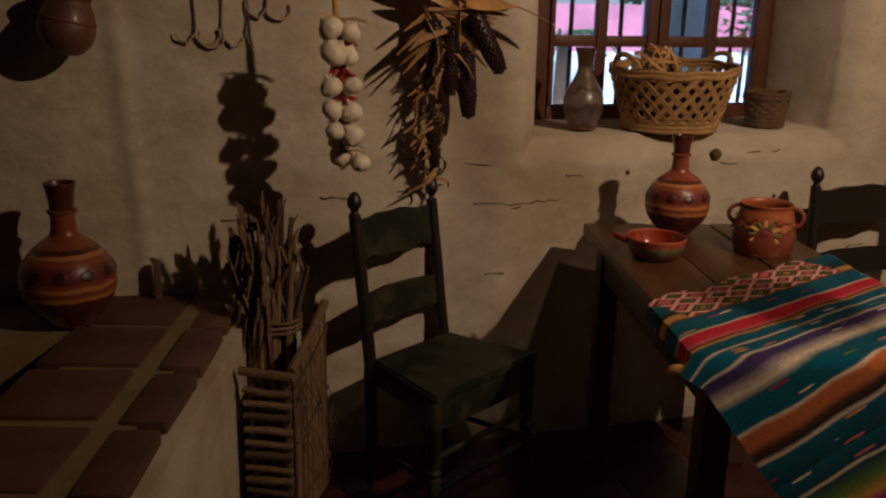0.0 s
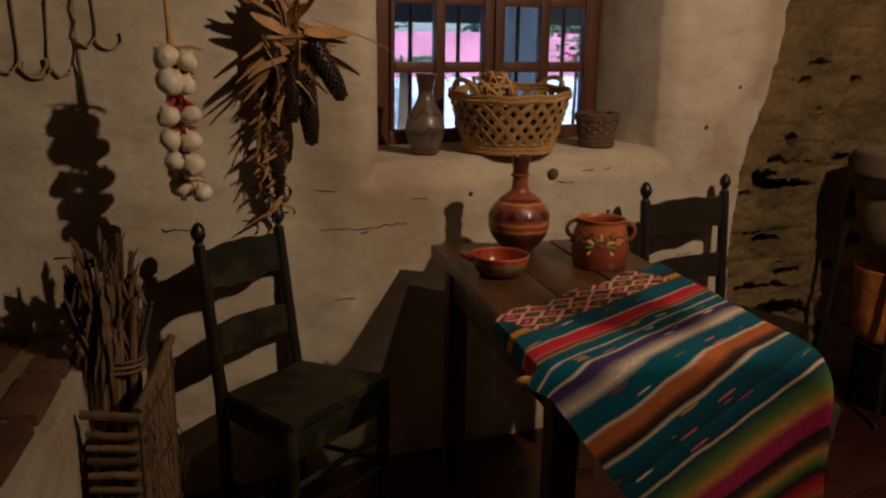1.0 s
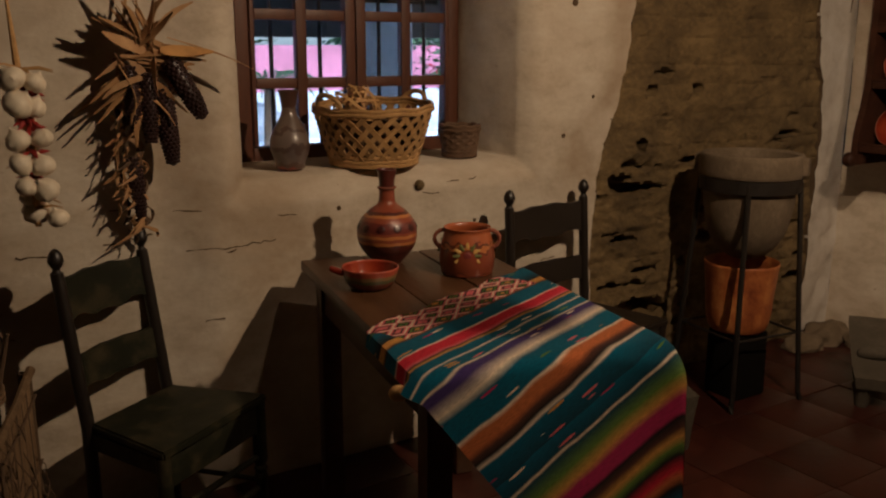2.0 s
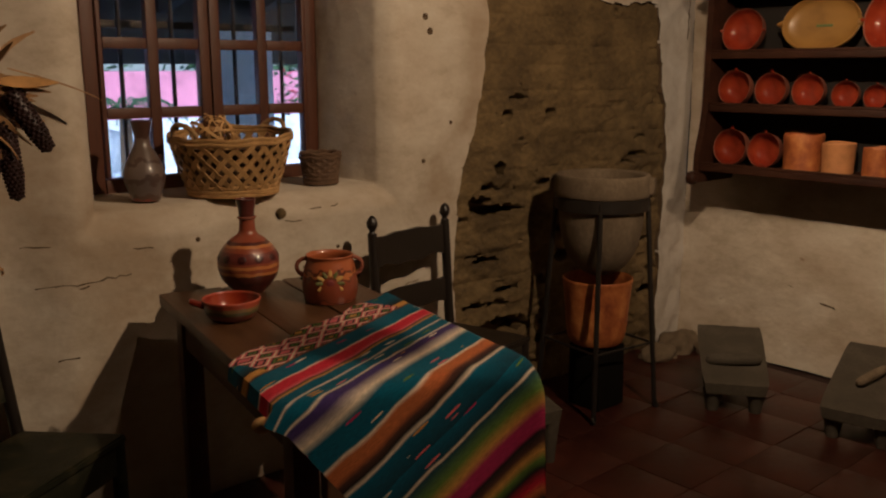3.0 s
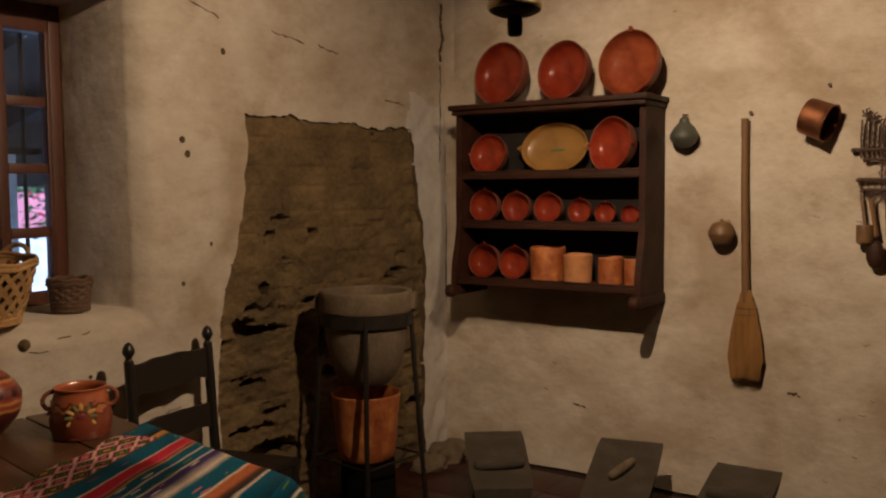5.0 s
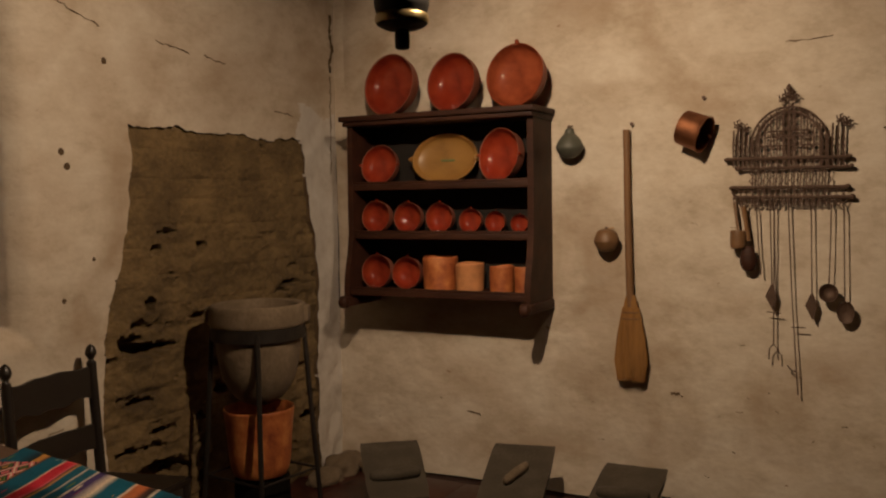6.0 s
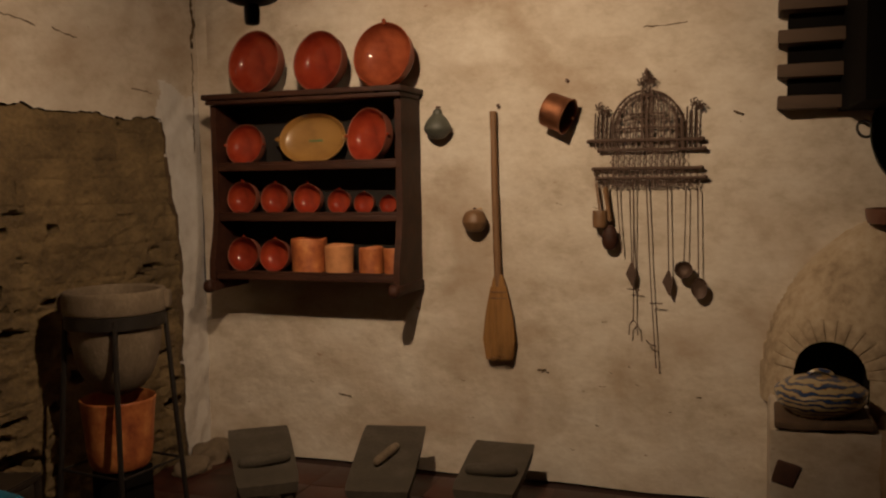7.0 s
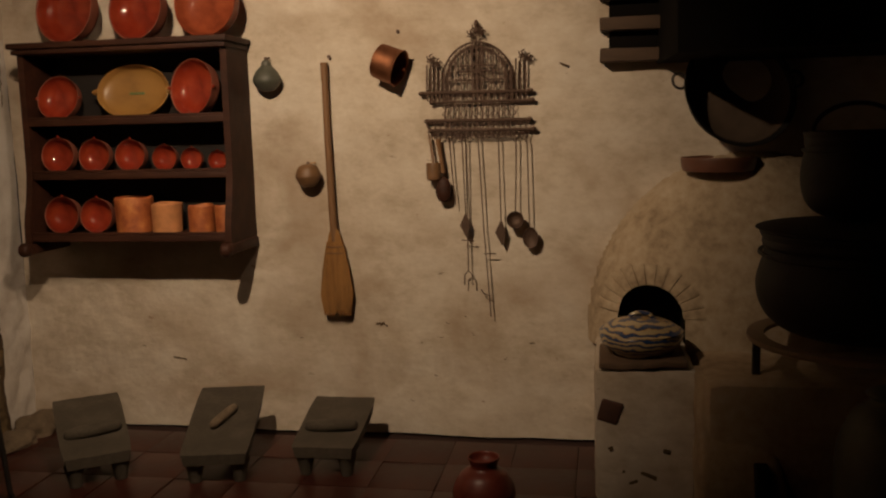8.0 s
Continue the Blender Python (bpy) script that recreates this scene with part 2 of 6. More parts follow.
GOURD = material("grey_green_gourd", (0.080, 0.082, 0.062), 0.5, grain=25, blotch=9, bump=0.2)
BROWN_GOURD = material("brown_gourd", (0.16, 0.088, 0.032), 0.5, grain=25, blotch=9, bump=0.2)
HANDLE_WOOD = material("broom_handle_wood", (0.17, 0.09, 0.028), 0.6, grain=20, blotch=6, stretch=(5, 5, 0.6), bump=0.2)
# the ceiling is out of view; its colour is lowered to limit bounce
CEILING = material("ceiling_boards", (0.05, 0.03, 0.018), 0.8, stretch=(0.5, 4, 4))
# plaster for the two unseen walls, darkened so they bounce little light
LOW_BOUNCE = material("low_bounce_plaster", (0.045, 0.034, 0.023), 0.95, grain=20, blotch=3, bump=0.5)
# soot in the oven; elsewhere a black that stands for deep shade
SOOT_AND_SHADE = material("black_soot_and_shade", (0.006, 0.005, 0.004), 0.98, grain=30, blotch=6, bump=0.4, spec=0.08)
BEAM = material("smoked_beam", (0.075, 0.047, 0.026), 0.85, grain=18, blotch=5, stretch=(4, 0.6, 4), bump=0.4)

# ---- the room ----


def wall_sheet(width, height, step, outline, offset):
    """A wall face in (u, v) with a depth for each vertex; cells that outline() rejects are left out."""
    nu, nv = round(width / step), round(height / step)
    verts = [[None] * (nv + 1) for _ in range(nu + 1)]
    bm = bmesh.new()
    for i in range(nu + 1):
        for j in range(nv + 1):
            verts[i][j] = bm.verts.new((i * width / nu, j * height / nv, offset(i * width / nu, j * height / nv)))
    for i in range(nu):
        for j in range(nv):
            k = outline((i + 0.5) * width / nu, (j + 0.5) * height / nv)
            if k is not None:
                f = bm.faces.new((verts[i][j], verts[i + 1][j], verts[i + 1][j + 1], verts[i][j + 1]))
                f.material_index = k
    bmesh.ops.delete(bm, geom=[v for v in bm.verts if not v.link_faces], context="VERTS")
    return bm


WEST, EAST, NORTH, SOUTH, HIGH = -1.3, 4.5, 3.5, -1.7, 2.85
OPEN_L, OPEN_R, SILL, HEAD = 1.315, 2.42, 1.045, 2.24
PLANE_WIN = 3.99


def rough_face(u, v, seed):
    return 0.012 * noise.noise((u * 1.3, v * 1.3, seed)) + 0.006 * noise.noise((u * 4, v * 5, seed + 4)) + 0.0022 * noise.noise((u * 13, v * 17, seed + 9))


def bare_left(z):
    return float(np.interp(z, (0, 0.5, 0.95, 1.1, 1.33, 1.5, 1.8), (2.82, 2.80, 2.80, 2.85, 2.93, 2.965, 2.985)))


def bare_right(z):
    return float(np.interp(z, (0, 0.28, 0.6, 1.12, 1.2, 1.48, 1.83), (4.27, 4.26, 4.29, 4.30, 4.29, 4.24, 4.16)))


def bare_depth(x, z):
    """How far inside the patch of fallen plaster a point lies (positive inside)."""
    e = 0.03 * noise.noise((x * 4, z * 4, 3.1)) + 0.02 * noise.noise((x * 13, z * 11, 7.7)) + 0.008 * noise.noise((x * 37, z * 31, 1.7))
    return min(x - bare_left(z), bare_right(z) - x, 1.815 - z) + e


def north_offset(u, v):
    x, z = u + WEST, v
    y = rough_face(x, z, 1.0)
    inside = min(x - OPEN_L, OPEN_R - x, z - SILL, HEAD - z)
    if inside > -0.09:
        y -= 0.07 * max(0.0, 1 + inside / 0.09) ** 2
    if x < 0.4:
        y += 0.010 * math.exp(-((x - 0.12 - 0.10 * max(0.0, 1.45 - z) * 0.6 + 0.08) / 0.03) ** 2)
    if x > 4.2:
        y += (x - 4.2) * 3 * 0.02 * max(0, 1.3 - z) * noise.noise((x * 12, z * 9, 6))
    if x > 4.12 and z < 2.05:
        y += min(1, (x - 4.12) / 0.06) * (0.006 * noise.noise((x * 11, z * 9, 16)) + 0.0035 * noise.noise((x * 27, z * 23, 12)))
    return y - (0.16 if bare_depth(x, z) > 0.008 else 0.0)


def north_outline(u, v):
    x, z = u + WEST, v
    if OPEN_L < x < OPEN_R and SILL < z < HEAD:
        return None
    if bare_depth(x, z) > 0.0:
        return 1
    return 2 if x > 4.13 + 0.05 * noise.noise((x * 3, z * 4, 8)) + 0.05 * noise.noise((x * 11, z * 9, 5)) + 0.02 * noise.noise((x * 33, z * 29, 5)) and z < 2.0 + 0.15 * noise.noise((x * 4, z * 3, 2)) else 0


bm = wall_sheet(EAST - WEST, HIGH, 0.0125, north_outline, north_offset)
for v in bm.verts:
    x, z = v.co.x + WEST, v.co.y
    d = bare_depth(x, z) if x > 2.6 and z < 2.0 else 1
    if abs(d) <= 0.008:
        gx, gz = bare_depth(x + 0.003, z) - d, bare_depth(x, z + 0.003) - d
        k = max(1e-6, gx * gx + gz * gz)
        v.co.x -= max(-0.008, min(0.008, d * 0.003 * gx / k))
        v.co.y -= max(-0.008, min(0.008, d * 0.003 * gz / k)) if z > 0.01 else 0
ring = [e for e in bm.edges if e.is_boundary and all(WEST + 0.1 < WEST + v.co.x < EAST - 0.1 and 0.1 < v.co.y < HIGH - 0.1 for v in e.verts)]
made = bmesh.ops.extrude_edge_only(bm, edges=ring)["geom"]
for v in [g for g in made if isinstance(g, bmesh.types.BMVert)]:
    v.co.z = -(PLANE_WIN + 0.06 - NORTH)
    x = v.co.x + WEST
    v.co.x += 0.14 * (OPEN_R - x) / (OPEN_R - OPEN_L)
bmesh.ops.transform(bm, matrix=Matrix(((1, 0, 0, WEST), (0, 0, -1, NORTH), (0, 1, 0, 0), (0, 0, 0, 1))), verts=bm.verts)
wall_north = solid("wall_north", bm, [PLASTER, MUD_JOINT, NEW_PLASTER], "cream limewashed adobe wall, plaster fallen away in one patch", "wall", kind="structure")
# the wall's body round the window
bm = bmesh.new()
for x0, x1, z0, z1 in ((WEST - 0.4, OPEN_L - 0.01, -0.1, HIGH), (OPEN_R + 0.03, EAST + 0.5, -0.1, HIGH), (OPEN_L - 0.01, OPEN_R + 0.03, -0.1, SILL - 0.03), (OPEN_L - 0.01, OPEN_R + 0.03, HEAD + 0.03, HIGH)):
    box((x1 - x0, 0.34, z1 - z0), ((x0 + x1) / 2, NORTH + 0.43, (z0 + z1) / 2), bevel=0, bm=bm)
solid("wall_north_core", bm, MUD_JOINT, "thick adobe core of the window wall", "wall", kind="structure")

bm = wall_sheet(NORTH - SOUTH, HIGH, 0.03, lambda u, v: 0, lambda u, v: rough_face(u, v, 20.0) + 0.03 * max(0, 1 - v / 0.25) * (0.5 + noise.noise((u * 3, 0, 2))) - 0.012 * max(0.0, 1 - abs((NORTH - SOUTH - u) - 0.06 - 0.02 * noise.noise((v * 6, 1, 1))) / 0.03) * (1 if v > 1.3 else 0.2))
bmesh.ops.transform(bm, matrix=Matrix(((0, 0, -1, EAST), (1, 0, 0, SOUTH), (0, 1, 0, 0), (0, 0, 0, 1))), verts=bm.verts)
wall_east = solid("wall_east", bm, PLASTER, "cream limewashed wall with smoke stains and pits", "wall", kind="structure")
solid("wall_east_core", box((0.45, NORTH - SOUTH + 0.5, HIGH + 0.1), (EAST + 0.26, (NORTH + SOUTH) / 2 - 0.25, HIGH / 2), bevel=0), MUD_JOINT, "thick adobe core of the shelf wall", "wall", kind="structure")
solid("wall_west", box((0.4, NORTH - SOUTH, HIGH + 0.1), (WEST - 0.2, (NORTH + SOUTH) / 2, HIGH / 2), bevel=0), LOW_BOUNCE, "plain unseen side wall, darkened to cut bounced light", "wall", kind="structure")
solid("wall_south", box((EAST - WEST + 0.8, 0.4, HIGH + 0.1), ((EAST + WEST) / 2, SOUTH - 0.2, HIGH / 2), bevel=0), LOW_BOUNCE, "plain unseen wall behind the hearth, darkened to cut bounced light", "wall", kind="structure")
solid("ceiling", box((EAST - WEST + 1.2, NORTH - SOUTH + 1.4, 0.15), ((EAST + WEST) / 2, (NORTH + SOUTH) / 2 + 0.1, HIGH + 0.075), bevel=0), CEILING, "unseen board ceiling, darkened to cut bounced light", "ceiling", kind="structure")
floor = solid("floor", box((EAST - WEST + 0.4, NORTH - SOUTH + 0.4, 0.12), ((EAST + WEST) / 2, (NORTH + SOUTH) / 2, -0.075), bevel=0), GROUT, "dark red clay tile floor, dull with age", "floor", kind="structure")

# ---- window ----
GLASS = bpy.data.materials.new("window_glass")
GLASS.use_nodes = True
g = GLASS.node_tree.nodes["Principled BSDF"]
g.inputs["Transmission Weight"].default_value, g.inputs["Roughness"].default_value, g.inputs["IOR"].default_value = 1.0, 0.02, 1.45

window = thing("window_1", Matrix.Translation((1.937, PLANE_WIN, SILL)), "brown wooden casement window with sixteen small panes", "window", kind="structure")
W_L, W_R, W_H = -0.46, 0.46, 1.19
part("window_frame", box((0.05, 0.07, W_H), (W_L, 0, W_H / 2)), WINDOW_WOOD, window)
part("window_frame", box((0.05, 0.07, W_H), (W_R, 0, W_H / 2)), WINDOW_WOOD, window)
part("window_frame", box((0.866, 0.07, 0.11), (0, 0, W_H - 0.058)), WINDOW_WOOD, window)
part("window_frame", box((0.866, 0.07, 0.06), (0, 0, 0.025)), WINDOW_WOOD, window)
BARS = (0.293, 0.545, 0.805)
for side in (-1, 1):
    sash = part("sash", box((0.042, 0.045, W_H - 0.17), (side * 0.0235, -0.02, W_H / 2 - 0.025)), WINDOW_WOOD, window)
    part("stile", box((0.018, 0.045, W_H - 0.17), (side * 0.423, -0.02, W_H / 2 - 0.025)), WINDOW_WOOD, sash)
    part("muntin", box((0.042, 0.04, W_H - 0.17), (side * 0.228, -0.02, W_H / 2 - 0.025)), WINDOW_WOOD, sash)
    for z in BARS:
        for x in (0.126, 0.331):
            part("glazing_bar", box((0.162, 0.036, 0.04), (side * x, -0.02, z), bevel=0.004), WINDOW_WOOD, sash)
    zs = (0.06, *BARS, W_H - 0.115)
    for z0, z1 in zip(zs, zs[1:]):
        for x in (0.126, 0.331):
            pane = part("pane", box((0.168, 0.003, z1 - z0 - 0.035), (side * x, -0.015, (z0 + z1) / 2), bevel=0), GLASS, sash)
            pane.visible_shadow = False
grille = thing("window_grille", Matrix.Translation((1.937, PLANE_WIN + 0.13, SILL)), "black iron bars outside the window", "grille")
for x in (-0.285, -0.077, 0.193, 0.413):
    part("bar", tube([(x, 0, -0.02), (x, 0, 1.2)], 0.009), IRON, grille)
for z in (0.02, 0.62, 1.16):
    part("cross_bar", box((0.98, 0.008, 0.028), (0, 0.012, z), bevel=0.002), IRON, grille)

# ---- outside ----
PALE_GROUND = material("sunlit_gravel", (0.74, 0.77, 0.80), 0.9, grain=8, blotch=1.5)
PINK = material("pink_garden_wall", (0.64, 0.24, 0.31), 0.85, grain=14, blotch=2)
WHITEWASH = material("white_planter", (0.82, 0.82, 0.80), 0.85, grain=12, blotch=2)
PORCH = material("porch_wood", (0.10, 0.085, 0.07), 0.8, stretch=(1, 4, 4))
PORCH_POST = material("porch_plaster", (0.75, 0.74, 0.72), 0.9, grain=12, blotch=2)
LEAF = material("garden_leaf", (0.055, 0.11, 0.03), 0.5, (0.03, 0.065, 0.015), (0.10, 0.17, 0.05), grain=10, blotch=3)
FLOWER = material("red_flower", (0.45, 0.03, 0.06), 0.6)
bm = bmesh.new()
bmesh.ops.create_grid(bm, x_segments=40, y_segments=40, size=600)
bmesh.ops.translate(bm, vec=(0, 604.2, -0.12), verts=bm.verts)
solid("ground", bm, PALE_GROUND, "pale sunlit courtyard ground", "ground", kind="structure")
porch = thing("porch", Matrix.Translation((3.0, 4.3, 0)), "dark timber porch roof with rafters and a plastered post", "porch")
part("porch_roof", box((12, 4.6, 0.06), (0, 2.0, 2.45), (-15, 0, 0), bevel=0), PORCH, porch)
for k in range(12):
    part("rafter", box((0.09, 4.4, 0.13), (-4.4 + 0.8 * k, 1.95, 2.36), (-15, 0, 0), bevel=0.005), PORCH, porch)
part("porch_beam", box((12, 0.18, 0.52), (0, 3.4, 1.80), bevel=0.01), PORCH, porch)
part("porch_post", box((0.50, 0.34, 1.95), (1.06, 3.4, 0.85), bevel=0.02), PORCH_POST, porch, "grey plastered post")
part("porch_post", box((0.34, 0.34, 1.95), (-3.4, 3.4, 0.85), bevel=0.02), PORCH_POST, porch, "grey plastered post")
solid("garden_wall", box((26, 0.35, 1.60), (8, 17, 0.675), bevel=0.04), PINK, "pink plastered garden wall in sun", "wall", kind="structure")
solid("planter_wall", box((22, 0.4, 0.95), (7, 12.5, 0.36), bevel=0.05), WHITEWASH, "low whitish planter wall in sun", "planter", kind="structure")
rng = random.Random(5)


def leaf_clump(cx, cy, cz, rx, ry, rz, count, size):
    bm = bmesh.new()
    for _ in range(count):
        while True:
            p = Vector((rng.uniform(-1, 1), rng.uniform(-1, 1), rng.uniform(-1, 1)))
            if p.length < 1 and noise.noise(p * 2.3 + Vector((cx, cy, cz))) > -0.15:
                break
        p = Vector((cx + p.x * rx, cy + p.y * ry, cz + p.z * rz))
        a = Vector((rng.uniform(-1, 1), rng.uniform(-1, 1), rng.uniform(-0.5, 0.5))).normalized() * size * rng.uniform(0.6, 1.3)
        b = a.cross(Vector((rng.uniform(-1, 1), rng.uniform(-1, 1), 1))).normalized() * size * 0.35
        q = [bm.verts.new(v) for v in (p - a, p + b, p + a, p - b)]
        bm.faces.new(q)
    return bm


for x, y, z, r in ((3.3, 19, 1.9, 1.5), (6.5, 19.5, 2.1, 1.6), (9.8, 19, 1.8, 1.4), (12.5, 20, 2.2, 1.7)):
    bush = thing("garden_tree", Matrix(), "green leafy tree behind the garden wall", "tree", "garden trees")
    part("trunk", tube([(x, y, -0.15), (x + 0.05, y, 0.8), (x, y, z)], [0.13, 0.1, 0.05]), STICK, bush)
    part("crown", leaf_clump(x, y, z, r, r, r * 0.8, 900, 0.14), LEAF, bush)
palm = thing("palm", Matrix(), "young green palm in the courtyard", "palm")
part("trunk", tube([(4.5, 11.4, -0.15), (4.52, 11.4, 0.98)], [0.09, 0.07]), STICK, palm)
for k in range(13):
    a = k * 2.4
    pts = [(4.5 + math.cos(a) * 0.75 * t, 11.4 + math.sin(a) * 0.75 * t, 0.98 + 0.85 * t - 0.95 * t * t) for t in (0, 0.25, 0.5, 0.75, 1)]
    bm = bmesh.new()
    for i in range(14):
        t = (i + 1) / 15
        c = Vector(pts[0]).lerp(Vector(pts[4]), t)
        c.z = 0.98 + 0.85 * t - 0.95 * t * t
        for s in (-1, 1):
            d = Vector((-math.sin(a) * s * 0.25 + math.cos(a) * 0.14, math.cos(a) * s * 0.25 + math.sin(a) * 0.14, -0.09)) * (1 - 0.5 * t)
            w = Vector((math.cos(a), math.sin(a), 0)) * 0.014
            bm.faces.new([bm.verts.new(v) for v in (c - w, c + d, c + w)])
    tube(pts, 0.009, 5, bm)
    part("frond", bm, LEAF, palm)
flowers = thing("flowering_bush", Matrix(), "bush with red flowers beside the porch", "bush")
part("foliage", leaf_clump(5.75, 9.4, 1.35, 0.35, 0.3, 0.4, 260, 0.06), LEAF, flowers)
part("stems", tube([(5.75, 9.4, -0.13), (5.78, 9.4, 1.2)], [0.03, 0.015]), STICK, flowers)
part("blossoms", leaf_clump(5.7, 9.25, 1.3, 0.3, 0.25, 0.35, 40, 0.05), FLOWER, flowers)

# ---- table and its cloth ----
TABLE = Matrix.Translation((1.22, 2.28, 0)) @ Matrix.Rotation(radians(-10.5), 4, "Z")
T_W, T_L, T_Z = 0.61, 1.10, 0.80
table = thing("table", TABLE, "dark worn wooden kitchen table with plank top", "table")
for k in range(3):
    w = T_W / 3
    part("top_plank", box((w - 0.004, T_L, 0.034), (w * (k + 0.5), T_L / 2, T_Z - 0.017 - 0.002 * (k == 1)), bevel=0.006), TABLE_WOOD, table)
for x in (0.07, T_W - 0.07):
    for y in (0.08, T_L - 0.08):
        part("leg", box((0.065, 0.065, T_Z - 0.035), (x, y, (T_Z - 0.035) / 2), bevel=0.008), TABLE_WOOD, table)
part("apron", box((0.025, T_L - 0.23, 0.12), (0.06, T_L / 2, T_Z - 0.096)), TABLE_WOOD, table)
part("apron", box((0.025, T_L - 0.23, 0.12), (T_W - 0.06, T_L / 2, T_Z - 0.096)), TABLE_WOOD, table)
part("apron", box((T_W - 0.21, 0.025, 0.12), (T_W / 2, 0.07, T_Z - 0.096)), TABLE_WOOD, table)
part("apron", box((T_W - 0.21, 0.025, 0.12), (T_W / 2, T_L - 0.07, T_Z - 0.096)), TABLE_WOOD, table)

PALETTE = dict(teal=(0.003, 0.105, 0.185), deep=(0.002, 0.042, 0.075), red=(0.60, 0.010, 0.028), pink=(0.66, 0.15, 0.16), black=(0.006, 0.004, 0.006), cream=(0.80, 0.68, 0.50), gold=(0.62, 0.32, 0.035), orange=(0.52, 0.15, 0.022), violet=(0.055, 0.03, 0.16), green=(0.13, 0.22, 0.02), magenta=(0.42, 0.014, 0.10), brown=(0.09, 0.03, 0.015))


def serape_material():
    """Woven stripes along one way, with small flecks in the teal ones and a knotted lattice at one end."""
    mt = bpy.data.materials.new("striped_serape_wool")
    mt.use_nodes = True
    n, l = mt.node_tree.nodes, mt.node_tree.links
    b = n["Principled BSDF"]
    b.inputs["Roughness"].default_value = 0.95
    b.inputs["Sheen Weight"].default_value = 0.04
    uv = n.new("ShaderNodeUVMap")
    uv.uv_map = "weave"
    sep = n.new("ShaderNodeSeparateXYZ")
    l.new(uv.outputs[0], sep.inputs[0])
    wob = n.new("ShaderNodeTexNoise")
    wob.inputs["Scale"].default_value = 6
    l.new(uv.outputs[0], wob.inputs[0])
    add = n.new("ShaderNodeMath")
    add.operation = "MULTIPLY_ADD"
    add.inputs[1].default_value = 0.022
    l.new(wob.outputs[0], add.inputs[0])
    l.new(sep.outputs[1], add.inputs[2])

    def ramp(stops, lo, hi):
        mr = n.new("ShaderNodeMapRange")
        mr.inputs[1].default_value, mr.inputs[2].default_value = lo, hi
        l.new(add.outputs[0], mr.inputs[0])
        r = n.new("ShaderNodeValToRGB")
        e = r.color_ramp.elements
        e.remove(e[1])
        for i, item in enumerate(stops.split()):
            at, colour = item.split(":")
            at = (float(at) / 100 - lo) / (hi - lo)
            el = e.new(at) if i else e[0]
            el.position, el.color = at, (*PALETTE[colour], 1)
        l.new(mr.outputs[0], r.inputs[0])
        return r.outputs[0]

    first = ramp("6:teal 10.6:black 11:gold 13:gold 14:brown 14.6:teal 20:teal 20.5:cream 21:red 24:red 25:pink 25.6:black 26.4:gold 27:teal 29.6:teal 30:cream 30.6:teal 33.5:teal 34:cream 34.6:violet 36.5:violet 40:cream 42:teal 47.5:teal 48:cream 49:orange 51.5:orange 53:brown 54.6:black 55.6:cream 56.2:teal 62:deep", 0.06, 0.62)
    second = ramp("62:teal 66:deep 66.6:cream 67.2:deep 71:green 74:gold 76:magenta 79:magenta 80:black 82:brown 84:gold 86:green 88:black 91:red 93:orange 95:black 99:teal 104:deep 105:cream 106:brown 112:red 115:gold 118:green 122:black 128:teal 134:magenta 140:deep", 0.62, 1.4)
    gate = n.new("ShaderNodeMath")
    gate.operation = "GREATER_THAN"
    gate.inputs[1].default_value = 0.62
    l.new(add.outputs[0], gate.inputs[0])
    mix = n.new("ShaderNodeMix")
    mix.data_type = "RGBA"
    l.new(gate.outputs[0], mix.inputs[0])
    l.new(first, mix.inputs[6])
    l.new(second, mix.inputs[7])
    # flecks
    mp = n.new("ShaderNodeMapping")
    mp.inputs["Scale"].default_value = (9, 74, 1)
    l.new(uv.outputs[0], mp.inputs[0])
    vor = n.new("ShaderNodeTexVoronoi")
    vor.inputs["Randomness"].default_value = 0.75
    vor.inputs["Scale"].default_value = 1.0
    l.new(mp.outputs[0], vor.inputs[0])
    near = n.new("ShaderNodeMath")
    near.operation = "LESS_THAN"
    near.inputs[1].default_value = 0.24
    l.new(vor.outputs["Distance"], near.inputs[0])
    pick = n.new("ShaderNodeSeparateColor")
    l.new(vor.outputs["Color"], pick.inputs[0])
    some = n.new("ShaderNodeMath")
    some.operation = "LESS_THAN"
    some.inputs[1].default_value = 0.85
    l.new(pick.outputs[1], some.inputs[0])
    both = n.new("ShaderNodeMath")
    both.operation = "MULTIPLY"
    l.new(near.outputs[0], both.inputs[0])
    l.new(some.outputs[0], both.inputs[1])
    fr = n.new("ShaderNodeValToRGB")
    fr.color_ramp.interpolation = "CONSTANT"
    for i, c in enumerate(("cream", "green", "pink", "gold", "magenta")):
        el = fr.color_ramp.elements[i] if i < 2 else fr.color_ramp.elements.new(i / 5)
        el.position, el.color = i / 5, (*PALETTE[c], 1)
    l.new(pick.outputs[0], fr.inputs[0])
    # only over the teal ground
    sepc = n.new("ShaderNodeSeparateColor")
    l.new(mix.outputs[2], sepc.inputs[0])
    cold = n.new("ShaderNodeMath")
    cold.operation = "SUBTRACT"
    l.new(sepc.outputs[2], cold.inputs[0])
    l.new(sepc.outputs[0], cold.inputs[1])
    is_teal = n.new("ShaderNodeMath")
    is_teal.operation = "GREATER_THAN"
    is_teal.inputs[1].default_value = 0.08
    l.new(cold.outputs[0], is_teal.inputs[0])
    fl = n.new("ShaderNodeMath")
    fl.operation = "MULTIPLY"
    l.new(both.outputs[0], fl.inputs[0])
    l.new(is_teal.outputs[0], fl.inputs[1])
    m2 = n.new("ShaderNodeMix")
    m2.data_type = "RGBA"
    l.new(fl.outputs[0], m2.inputs[0])
    l.new(mix.outputs[2], m2.inputs[6])
    l.new(fr.outputs[0], m2.inputs[7])
